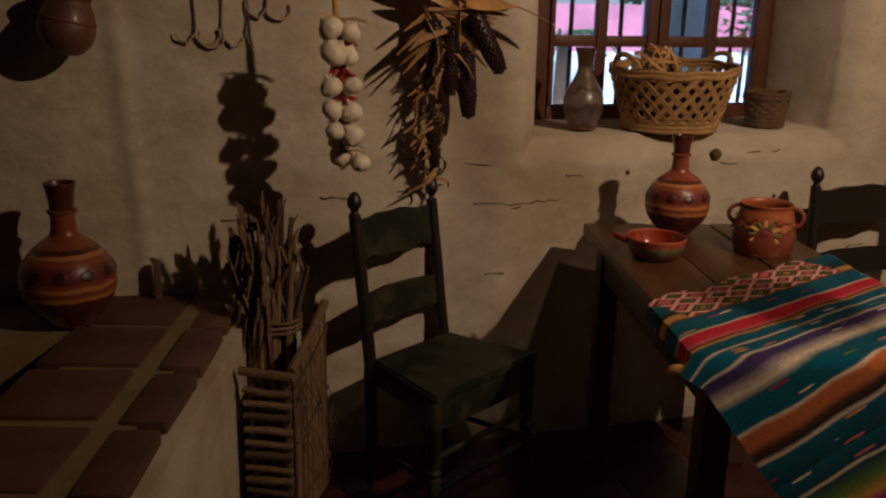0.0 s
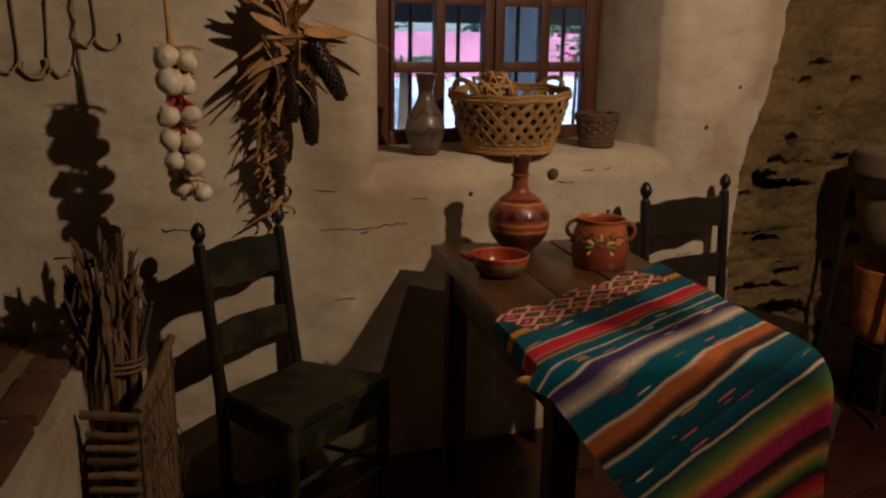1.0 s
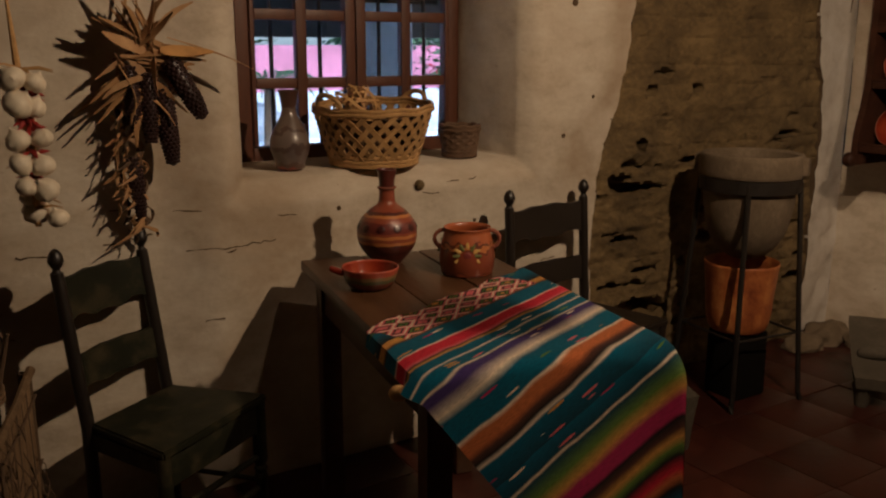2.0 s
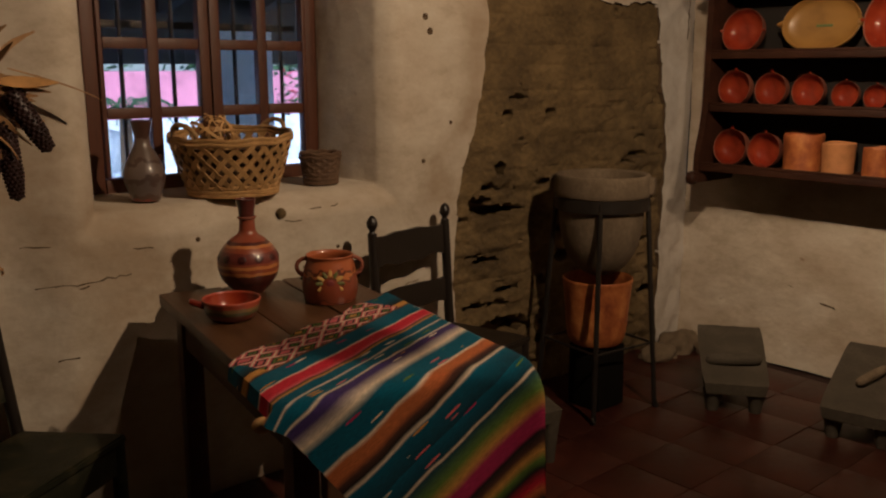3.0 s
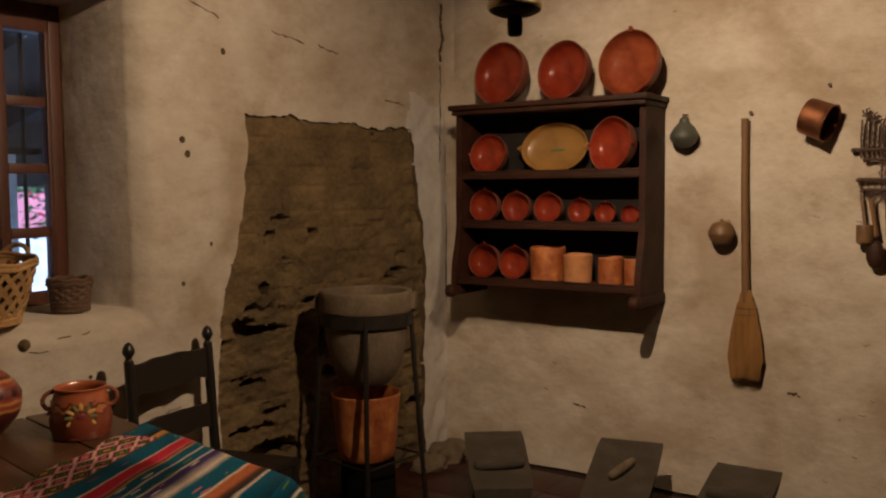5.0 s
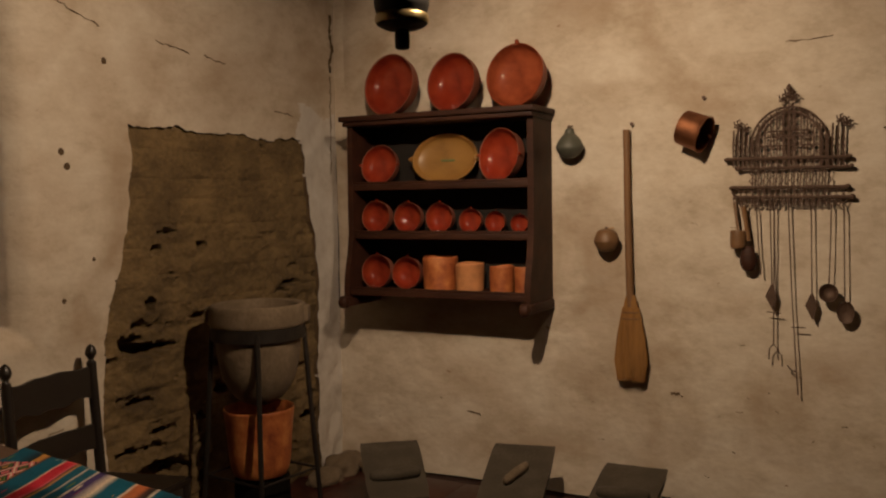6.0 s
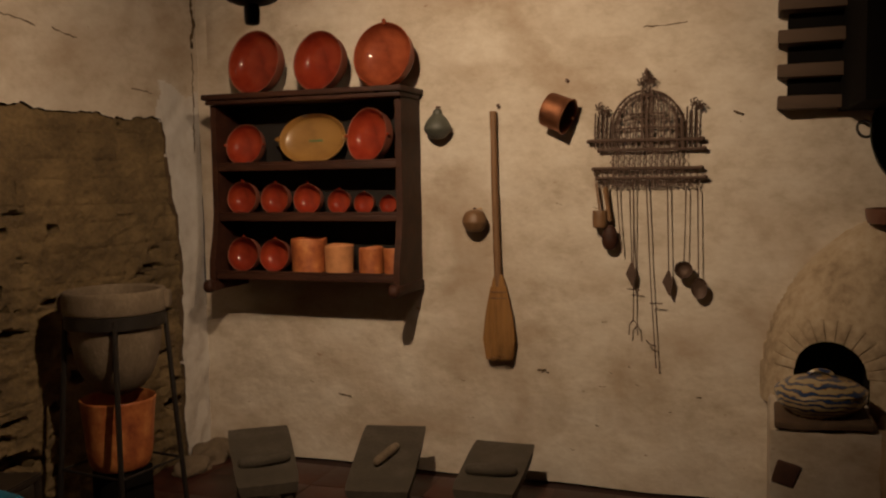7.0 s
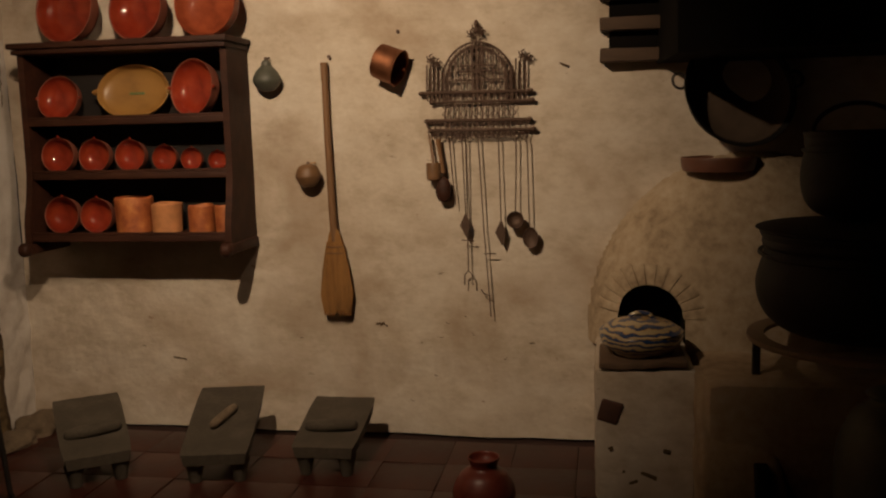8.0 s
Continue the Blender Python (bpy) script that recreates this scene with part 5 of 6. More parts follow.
# peg added to give the dark mark of a small cast shadow
solid("iron_peg", box((0.022, 0.022, 0.12), (0, 0, 0.06), bevel=0.005), STICK, "short peg added on the hearth bench for a small cast shadow", "peg", m=pose(0.115, 3.45, BENCH_Z))

# ---- stone water filter on its iron stand ----
FX, FY, FS = 3.36, 3.165, 0.69
stand = thing("filter_stand", pose(FX, FY, 0, 0, 0, 12) @ Matrix.Diagonal((FS, FS, 1, 1)), "tall four-legged black iron stand holding a water filter", "stand")
for k in range(4):
    a = radians(-154 + 90 * k)
    part("leg", tube([(0.40 * math.cos(a), 0.40 * math.sin(a), 0.0), (0.38 * math.cos(a), 0.38 * math.sin(a), 0.03), (0.33 * math.cos(a), 0.33 * math.sin(a), 0.5), (0.287 * math.cos(a), 0.287 * math.sin(a), 0.94)], 0.0165, 8), IRON, stand)
part("ring", lathe([(0.272, 0.90), (0.296, 0.90), (0.296, 0.955), (0.272, 0.955), (0.272, 0.90)], 48), IRON, stand, "flat iron ring")
for k in range(4):
    a, b2 = radians(-154 + 90 * k), radians(-64 + 90 * k)
    part("low_brace", tube([(0.347 * math.cos(a), 0.347 * math.sin(a), 0.30), (0.347 * math.cos(b2), 0.347 * math.sin(b2), 0.30)], 0.006, 6), IRON, stand)
filt = thing("filter_basin", pose(FX, FY, 0) @ Matrix.Diagonal((FS, FS, 1, 1)), "round sandy stone filter basin with a thick lip", "basin")
part("basin", lathe(smooth_profile([(0, 0.60), (0.06, 0.605), (0.15, 0.64), (0.225, 0.72), (0.258, 0.82), (0.268, 0.90), (0.27, 0.957)], 5) + smooth_profile([(0.298, 0.958), (0.305, 0.975), (0.303, 1.035), (0.29, 1.05), (0.265, 1.045), (0.255, 1.02), (0.22, 0.85), (0.12, 0.74), (0, 0.72)], 4), 48), FILTER_STONE, filt)
for a in (-62, 118):
    part("lug", box((0.05, 0.10, 0.07), (0.305 * math.cos(radians(a)), 0.305 * math.sin(radians(a)), 1.005), (0, 0, a), bevel=0.015), FILTER_STONE, filt)
clay_pot = thing("drip_pot", pose(FX - 0.01, FY, 0) @ Matrix.Diagonal((FS * 1.06, FS * 1.06, 1, 1)), "orange clay drip pot standing under the filter", "pot")
part("body", lathe(smooth_profile([(0, 0.29), (0.13, 0.29), (0.165, 0.31), (0.182, 0.36), (0.192, 0.45), (0.205, 0.55), (0.212, 0.585), (0.205, 0.59), (0.195, 0.55), (0.18, 0.4), (0.15, 0.32), (0, 0.31)], 5), 44), ORANGE_CLAY, clay_pot)
part("groove_band", lathe([(0.1865, 0.424), (0.1895, 0.428), (0.1885, 0.432), (0.184, 0.428), (0.1865, 0.424)], 44), RED_BODY, clay_pot)
part("chipped_mark", lathe(smooth_profile([(0, -0.004), (0.018, -0.003), (0.024, 0), (0.014, 0.004), (0, 0.005)], 3), 10, m=Matrix.Translation((0.13, -0.135, 0.39)) @ Matrix.Rotation(radians(-46), 4, "Z") @ Matrix.Rotation(radians(90), 4, "Y")), BROWN_POT, clay_pot, "dark chip in the clay")
# added support, painted black to merge with the shade below the basin
block = thing("pot_block", pose(FX, FY, 0) @ Matrix.Diagonal((FS, FS, 1, 1)), "block added under the drip pot, coloured black as shade", "block")
part("block", box((0.26, 0.26, 0.288), (0, 0, 0.144), bevel=0.02, wobble=0.006), SOOT_AND_SHADE, block)

# ---- grinding stones ----


def metate(front, back, width, zf, zb, label, mano="across", seed=0.0):
    """Sloping basalt slab on three stub legs with its rolling stone."""
    f, b2 = Vector((*front, 0)), Vector((*back, 0))
    d = b2 - f
    ln = d.length
    m = Matrix.Translation(f) @ Matrix.Rotation(math.atan2(d.y, d.x) - math.pi / 2, 4, "Z")
    ob = thing("metate", m, label, "grinding stone", "metates")
    nx, ny = 12, 18
    bm = bmesh.new()
    top, bot = [], []
    for i in range(nx + 1):
        ta, ba = [], []
        for j in range(ny + 1):
            u, v = i / nx * 2 - 1, j / ny
            w = width / 2 * (0.97 + 0.06 * v) * (1 - 0.05 * abs(2 * v - 1) ** 6)
            z = zf + (zb - zf) * v - 0.012 * math.sin(math.pi * v) * (1 - u * u) + 0.003 * noise.noise((u * 3 + seed, v * 5, seed))
            ta.append(bm.verts.new((u * w, v * ln, z)))
            ba.append(bm.verts.new((u * w * 0.93, v * ln * 0.97 + 0.015 * ln, z - 0.05 - 0.012 * math.sin(math.pi * v))))
        top.append(ta)
        bot.append(ba)
    for i in range(nx):
        for j in range(ny):
            bm.faces.new((top[i][j], top[i + 1][j], top[i + 1][j + 1], top[i][j + 1]))
            bm.faces.new((bot[i][j], bot[i][j + 1], bot[i + 1][j + 1], bot[i + 1][j]))
    for j in range(ny):
        bm.faces.new((top[0][j], top[0][j + 1], bot[0][j + 1], bot[0][j]))
        bm.faces.new((top[nx][j], bot[nx][j], bot[nx][j + 1], top[nx][j + 1]))
    for i in range(nx):
        bm.faces.new((top[i][0], bot[i][0], bot[i + 1][0], top[i + 1][0]))
        bm.faces.new((top[i][ny], top[i + 1][ny], bot[i + 1][ny], bot[i][ny]))
    part("slab", bm, STONE, ob)
    for x, y, zt in ((-width * 0.32, ln * 0.13, zf), (width * 0.32, ln * 0.13, zf), (0, ln * 0.84, zf + (zb - zf) * 0.84)):
        h = zt - 0.045
        part("foot", lathe([(0, 0), (0.026, 0), (0.034, h * 0.5), (0.045, h)], 10, m=Matrix.Translation((x, y, 0))), STONE, ob)
    slope = math.atan2(zb - zf, ln)
    at = 0.36 if mano == "across" else 0.5
    top_z = zf + (zb - zf) * at - 0.012 * math.sin(math.pi * at)
    rr = 0.026
    if mano == "none":
        return ob
    bar = lathe(smooth_profile([(0, -0.12), (rr * 0.6, -0.117), (rr, -0.09), (rr * 1.08, 0), (rr, 0.09), (rr * 0.6, 0.117), (0, 0.12)], 5), 16)
    if mano == "across":
        mm2 = Matrix.Translation((0, ln * at, top_z + rr * 0.95)) @ Matrix.Rotation(slope, 4, "X") @ Matrix.Rotation(radians(86), 4, "Y")
        stone = solid("mano_stone", bar, STONE, "grey rolling stone lying across its slab", "rolling stone", "manos", m=m @ mm2)
    elif mano == "along":
        mm2 = Matrix.Translation((0.0, ln * at, top_z + rr * 1.0)) @ Matrix.Rotation(slope, 4, "X") @ Matrix.Rotation(radians(-28), 4, "Z") @ Matrix.Rotation(radians(90), 4, "X")
        stone = solid("mano_stone", bar, FILTER_STONE, "pale rolling stone lying along its slab", "rolling stone", "manos", m=m @ mm2 @ Matrix.Scale(0.72, 4))
    return ob


metate((3.70, 2.66), (4.06, 2.93), 0.29, 0.14, 0.28, "dark basalt grinding slab on stub legs by the wall", "across", 1.0)
metate((3.76, 2.165), (4.25, 2.27), 0.30, 0.14, 0.29, "broad basalt grinding slab tilted towards the room", "along", 3.0)
metate((3.89, 1.725), (4.31, 1.735), 0.29, 0.14, 0.235, "low basalt grinding slab by the wall", "across", 5.0)
metate((2.66, 2.86), (2.74, 3.20), 0.22, 0.22, 0.26, "grey basalt slab half hidden by the table", "none", 7.0)
for x, y, sx, sy, sz in ((4.32, 3.38, 0.15, 0.09, 0.09), (4.12, 3.36, 0.12, 0.08, 0.06), (4.39, 3.20, 0.08, 0.11, 0.065)):
    bm = bmesh.new()
    bmesh.ops.create_icosphere(bm, subdivisions=4, radius=1.0)
    for v in bm.verts:
        v.co *= 1 + 0.30 * noise.noise(v.co * 1.6 + Vector((x * 9, y * 7, 0))) + 0.08 * noise.noise(v.co * 6)
        v.co = Vector((v.co.x * sx, v.co.y * sy, max(-0.02, v.co.z * sz)))
    solid("corner_stone", bm, FILTER_STONE, "rough pale stone at the foot of the corner", "stone", "corner stones", m=pose(x, y, 0.015))

# ---- things on the shelf wall ----
NAIL = material("rusty_nail", (0.10, 0.06, 0.04), 0.7)


def nail(y, z):
    return solid("nail", lathe([(0, 0.03), (0.004, 0.03), (0.004, 0.004), (0.009, 0.002), (0.009, -0.002), (0, -0.003)], 8), NAIL, "rusty iron nail in the wall", "nail", "wall nails", m=Matrix.Translation((EAST - 0.02, y, z)) @ Matrix.Rotation(radians(90), 4, "Y"))


for y, z in ((1.80, 1.832), (1.465, 1.935), (2.112, 1.835), (1.925, 1.335)):
    nail(y, z)
gourd = thing("gourd", Matrix.Translation((EAST - 0.062, 2.095, 1.68)), "small grey-green bottle gourd hanging on a nail", "gourd")
part("body", lathe(smooth_profile([(0, 0), (0.03, 0.004), (0.062, 0.035), (0.066, 0.06), (0.048, 0.095), (0.026, 0.118), (0.022, 0.135), (0.01, 0.145), (0, 0.147)], 5), 28), GOURD, gourd)
part("stem", tube([(0, 0, 0.14), (0.02, 0, 0.155), (0.045, 0, 0.157)], 0.004, 6), STICK, gourd)
ball = thing("round_gourd", Matrix.Translation((EAST - 0.066, 1.912, 1.225)), "small round brown gourd cup hanging on a string", "gourd")
part("body", lathe(smooth_profile([(0, 0), (0.035, 0.006), (0.058, 0.04), (0.06, 0.06), (0.045, 0.095), (0.02, 0.108), (0, 0.11)], 5), 28), BROWN_GOURD, ball)
part("string", tube([(0, 0, 0.105), (0.03, -0.01, 0.112), (0.055, -0.02, 0.113)], 0.003, 5), STRAW, ball)
broom = thing("broom", Matrix.Translation((EAST - 0.05, 1.80, 0.60)), "straw broom with a worn wooden handle hung on the wall", "broom")
part("handle", tube([(0.02, 0.022, 1.20), (0.015, 0.018, 0.85), (0.008, 0.008, 0.5), (0.0, 0.0, 0.33)], [0.015, 0.0165, 0.0175, 0.019], 12), HANDLE_WOOD, broom)
part("handle_grip", tube([(0.0201, 0.0221, 1.205), (0.019, 0.0215, 1.12)], 0.0172, 12), HANDLE_WOOD, broom, "paler worn grip")
head_bm = lathe(smooth_profile([(0.0, 0.012), (0.035, 0.014), (0.06, 0.03), (0.073, 0.08), (0.072, 0.13), (0.061, 0.21), (0.044, 0.30), (0.034, 0.37), (0.027, 0.40), (0.019, 0.42)], 4), 30, m=Matrix.Diagonal((0.42, 1, 1, 1)))
part("brush_core", head_bm, BROOM, broom)
bm = bmesh.new()
for k in range(330):
    a = rg.uniform(0, 6.28)
    e = rg.uniform(0.93, 1.08)
    wz = rg.uniform(-0.045, 0.015)
    tw = rg.uniform(-0.1, 0.1)
    pts = [(0.42 * r * e * math.cos(a + tw * i), r * e * math.sin(a + tw * i), z) for i, (r, z) in enumerate(((0.036, 0.36), (0.062, 0.22), (0.076, 0.10), (0.062, 0.025 + 0.6 * wz)))]
    tube(pts, [0.003, 0.003, 0.0028, 0.0014], 4, bm)
tagged(part("bristles", bm, BROOM, broom), kind="stuff")
for z, r in ((0.335, 0.042), (0.305, 0.047)):
    part("binding", tube([(0.45 * r * math.cos(a), r * math.sin(a), z) for a in np.linspace(0, 6.283, 24, endpoint=False)], 0.0045, 6, closed=True), HANDLE_WOOD, broom)
pan = thing("copper_cup", Matrix.Translation((EAST - 0.09, 1.497, 1.782)) @ Matrix.Rotation(radians(22), 4, "X") @ Matrix.Rotation(radians(-10), 4, "Z") @ Matrix.Rotation(radians(-90), 4, "X") @ Matrix.Translation((0, 0, -0.06)), "small copper saucepan hung bottom out on a nail", "saucepan")
part("body", lathe(smooth_profile([(0.0, 0.115), (0.07, 0.115), (0.077, 0.11), (0.08, 0.1), (0.082, 0.02), (0.086, 0.004), (0.08, 0.002), (0.076, 0.02), (0.072, 0.1), (0, 0.105)], 4), 40), COPPER, pan)
part("handle", box((0.016, 0.012, 0.09), (0.1, 0, 0.012), (0, 90, 0), bevel=0.004), COPPER, pan)

# iron skewer rack
rk = thing("utensil_rack", Matrix.Translation((EAST - 0.035, 1.097, 0)), "ornate wrought-iron utensil rack on the wall", "utensil rack")
WIRE = material("wrought_wire", (0.085, 0.052, 0.032), 0.6, metal=0.4, grain=50, blotch=10)


def yz(points):
    return [(0, p[0], p[1]) for p in points]


for z, y0r, y1r, r in ((1.648, 0.262, -0.243, 0.0085), (1.606, 0.212, -0.25, 0.007), (1.520, 0.24, -0.238, 0.0085), (1.476, 0.22, -0.255, 0.008)):
    part("cross_bar", tube(yz([(y0r, z), (0, z - 0.002), (y1r, z - 0.004)]), r, 8), WIRE, rk)
    for y in (y0r, y1r):
        part("bar_knob", lathe(smooth_profile([(0, -0.012), (0.011, -0.006), (0.013, 0), (0.011, 0.006), (0, 0.012)], 3), 10, m=Matrix.Translation((0, y, z - 0.002))), WIRE, rk)
part("bar_tie", tube(yz([(0.24, 1.52), (0.236, 1.495), (0.222, 1.476)]), 0.006, 6), WIRE, rk)
for r, h in ((0.157, 0.165), (0.135, 0.143)):
    part("arch", tube(yz([(r, 1.61)] + [(r * math.cos(a), 1.705 + h * math.sin(a)) for a in np.linspace(0, math.pi, 20)] + [(-r, 1.61)]), 0.005, 7), WIRE, rk)
for z, w in ((1.764, 0.085), (1.739, 0.10), (1.70, 0.135)):
    part("inner_bar", tube(yz([(w, z), (0, z + 0.003), (-w, z)]), 0.0045, 6), WIRE, rk)
for k in range(13):
    y = -0.15 + 0.025 * k
    h = 1.705 + 0.16 * math.sqrt(max(0, 1 - (y / 0.157) ** 2)) - 0.006
    part("upright", tube(yz([(y, 1.44), (y + 0.003, 1.53), (y - 0.003, 1.62), (y, h)]), 0.0034, 6), WIRE, rk)
for k in range(14):
    z = 1.625 + 0.018 * k
    w = 0.148 * math.sqrt(max(0.02, 1 - max(0, (z - 1.705) / 0.165) ** 2))
    part("scroll_wire", tube(yz([(-w + 2 * w * i / 18, z + 0.010 * (-1) ** (i + k)) for i in range(19)]), 0.0026, 5), WIRE, rk)
for k in range(4):
    part("scroll_wire", tube(yz([(-0.175 + 0.34 * i / 24, 1.54 + 0.018 * k + 0.010 * (-1) ** (i + k)) for i in range(25)]), 0.0028, 5), WIRE, rk)
for k in range(3):
    part("scroll_wire", tube(yz([(-0.235 + 0.45 * i / 34, 1.452 + 0.024 * k + 0.011 * (-1) ** (i + k)) for i in range(35)]), 0.003, 5), WIRE, rk)
for k in range(17):
    y = -0.2 + 0.025 * k
    part("fringe_loop", tube([(0, y + 0.010 * math.cos(a), 1.45 + 0.014 * math.sin(a)) for a in np.linspace(0, 6.283, 8, endpoint=False)], 0.0024, 5, closed=True), WIRE, rk)
for y, z in ((0.0, 1.90), (0.018, 1.88), (-0.018, 1.885), (0.212, 1.80), (0.192, 1.785), (0.174, 1.76), (0.232, 1.775), (-0.178, 1.79), (-0.20, 1.80), (-0.222, 1.79), (-0.162, 1.76)):
    part("post", tube(yz([(y, 1.61), (y + 0.003, (1.61 + z) / 2), (y, z)]), 0.0042, 6), WIRE, rk)
    part("post_twist", tube([(0.006 * math.sin(t * 3), y + 0.007 * math.cos(t * 3), 1.62 + (z - 1.62) * t / 12) for t in range(13)], 0.0024, 5), WIRE, rk)
for y, z in ((0.0, 1.925), (0.022, 1.90), (-0.022, 1.905), (0.212, 1.795), (0.18, 1.775), (-0.21, 1.80), (-0.235, 1.785)):
    for k in range(5):
        a = k * 1.257
        part("rosette", tube([(0, y, z), (-0.006, y + 0.015 * math.cos(a), z + 0.008 + 0.015 * math.sin(a)), (-0.006, y + 0.023 * math.cos(a + 0.7), z + 0.008 + 0.021 * math.sin(a + 0.7))], 0.0042, 5), WIRE, rk)
part("crest", lathe(smooth_profile([(0, 0), (0.011, 0.015), (0.006, 0.03), (0.012, 0.045), (0.005, 0.06), (0, 0.066)], 4), 12, m=Matrix.Translation((0, 0.0, 1.905))), WIRE, rk)


def hung_tool(name, y, top, bottom, kind, label, sway=0.0):
    ob = thing(name, Matrix.Translation((EAST - 0.045, y, 0)), label, "utensil", "hanging utensils")
    part("shaft", tube([(0, 0, top), (0.004, sway * 0.4, (top + bottom) / 2), (0, sway, bottom)], [0.0034, 0.0026, 0.003], 6), WIRE, ob)
    part("hook", tube([(0, 0, top), (0.006, 0.006, top + 0.02), (0.012, 0.0, top + 0.03), (0.016, -0.006, top + 0.02)], 0.003, 5), WIRE, ob)
    s = Matrix.Translation((0, sway, bottom))
    if kind == "ladle":
        part("bowl", lathe(smooth_profile([(0, 0), (0.025, 0.006), (0.038, 0.022), (0.04, 0.03), (0.037, 0.03), (0.022, 0.01), (0, 0.004)], 4), 20, m=s @ Matrix.Translation((0.008, 0, -0.035)) @ Matrix.Rotation(radians(-80), 4, "Y")), WIRE, ob)
    elif kind == "spoon":
        part("bowl", lathe(smooth_profile([(0, 0), (0.028, 0.005), (0.036, 0.014), (0.034, 0.015), (0.024, 0.008), (0, 0.003)], 4), 20, m=s @ Matrix.Translation((0.008, -0.004, -0.045)) @ Matrix.Rotation(radians(-90), 4, "Y") @ Matrix.Diagonal((1.35, 1, 1, 1))), WIRE, ob)
    elif kind == "blade":
        part("blade", ribbon([(0, sway, bottom), (0, sway + 0.004, bottom - 0.05), (0, sway - 0.004, bottom - 0.11)], (0, 1, 0), [0.012, 0.05, 0.006], 0.004), WIRE, ob)
    elif kind == "fork":
        for q in (-1, 1):
            part("tine", tube([(0, sway, bottom), (0, sway + q * 0.018, bottom - 0.02), (0, sway + q * 0.02, bottom - 0.07)], 0.003, 5), WIRE, ob)
        part("cross_piece", tube([(0, sway - 0.03, bottom + 0.14), (0, sway + 0.03, bottom + 0.145)], 0.003, 5), WIRE, ob)
    elif kind == "hook":
        part("barb", tube([(0, sway, bottom + 0.10), (0, sway + 0.03, bottom + 0.11), (0, sway + 0.045, bottom + 0.13)], 0.0032, 5), WIRE, ob)
        part("cross_piece", tube([(0, sway - 0.03, bottom + 0.30), (0, sway + 0.03, bottom + 0.30)], 0.003, 5), WIRE, ob)
    elif kind == "dipper":
        part("grip", tube([(0, sway * 0.15, top - 0.01), (0, sway * 0.6, top - 0.09), (0, sway, bottom + 0.01)], [0.012, 0.009, 0.011], 8), HANDLE_WOOD, ob)
        part("bowl", lathe(smooth_profile([(0, -0.065), (0.022, -0.06), (0.036, -0.03), (0.036, 0.0), (0.026, 0.035), (0.01, 0.05), (0, 0.052)], 4), 18, m=s @ Matrix.Translation((-0.005, 0, -0.06)) @ Matrix.Diagonal((0.6, 1, 1, 1))), SHELF_WOOD, ob, "dark wooden bowl")
    elif kind == "cup":
        part("handle_strip", ribbon([(0, 0, top), (0, sway * 0.5, (top + bottom) / 2), (0, sway, bottom)], (0, 1, 0), 0.012, 0.004), BROWN_GOURD, ob)
        part("cup", lathe(smooth_profile([(0, 0), (0.028, 0.003), (0.034, 0.02), (0.034, 0.075), (0.031, 0.076), (0.03, 0.02), (0, 0.01)], 4), 20, m=s @ Matrix.Translation((-0.01, 0, -0.07))), BROWN_GOURD, ob, "brown gourd cup")
    return ob


for y, top, bottom, kind, sway in ((1.325, 1.455, 1.315, "cup", -0.018), (1.289, 1.445, 1.27, "dipper", -0.026), (1.23, 1.43, 1.13, "none", -0.02), (1.172, 1.435, 1.085, "blade", -0.01), (1.155, 1.435, 0.82, "fork", 0.0), (1.097, 1.44, 0.60, "hook", -0.045), (1.003, 1.43, 1.05, "blade", -0.006), (0.922, 1.43, 1.09, "ladle", 0.008), (0.872, 1.42, 1.02, "spoon", -0.006)):
    hung_tool("iron_utensil", y, top, bottom, kind, {"cup": "brown gourd dipper hanging from the rack", "dipper": "dark wooden dipper with a thick handle hanging from the rack", "none": "thin iron skewer hanging from the rack", "blade": "pointed iron spatula hanging from the rack", "fork": "long iron fork hanging from the rack", "hook": "long barbed iron spit hanging from the rack", "ladle": "small round iron ladle hanging from the rack", "spoon": "flat iron spoon hanging from the rack"}[kind], sway)

# ---- hanging oil lamp ----
lamp = thing("hanging_lamp", pose(2.0, 1.63, 0) @ Matrix.Translation((0, 0, 1.503 * 0.394)) @ Matrix.Scale(0.606, 4), "dark metal hanging lamp with a brass ring, unlit", "lamp")
part("drop_knob", lathe(smooth_profile([(0, 2.035), (0.022, 2.04), (0.027, 2.055), (0.027, 2.095), (0.022, 2.11)], 4), 20), SOOT, lamp)
part("pan_base", lathe(smooth_profile([(0, 2.108), (0.05, 2.108), (0.085, 2.122), (0.094, 2.132)], 4), 40), SOOT, lamp)
part("brass_ring", lathe(smooth_profile([(0.094, 2.13), (0.099, 2.14), (0.097, 2.158), (0.09, 2.166), (0.088, 2.16)], 4), 40), BRASS, lamp, "polished brass ring")
part("font", lathe(smooth_profile([(0.09, 2.16), (0.094, 2.175), (0.1, 2.2), (0.095, 2.25), (0.06, 2.30), (0.03, 2.33), (0, 2.34)], 4), 40), SOOT, lamp)
part("hanger", tube([(0, 0, 2.33), (0, 0, 3.72)], 0.006, 8), IRON, lamp)

# ---- bread oven and hearth ----
OVEN = material("smoked_oven_plaster", (0.41, 0.325, 0.20), 0.92, (0.20, 0.145, 0.08), (0.52, 0.44, 0.31), grain=22, blotch=3.0, bump=0.6, depth=0.008, amount=0.9)
oven = thing("bread_oven", Matrix(), "domed plastered bread oven with a brick arch", "oven")
AY, AZ, AR = 0.335, 0.655, 0.135


def dome_x(y, z):
    """Front of the dome over its base: how far west it stands."""
    dy, dz = (y + 0.12) / 0.72, (z - 0.55) / 0.80
    q = 1 - dy * dy - max(0, dz) ** 2
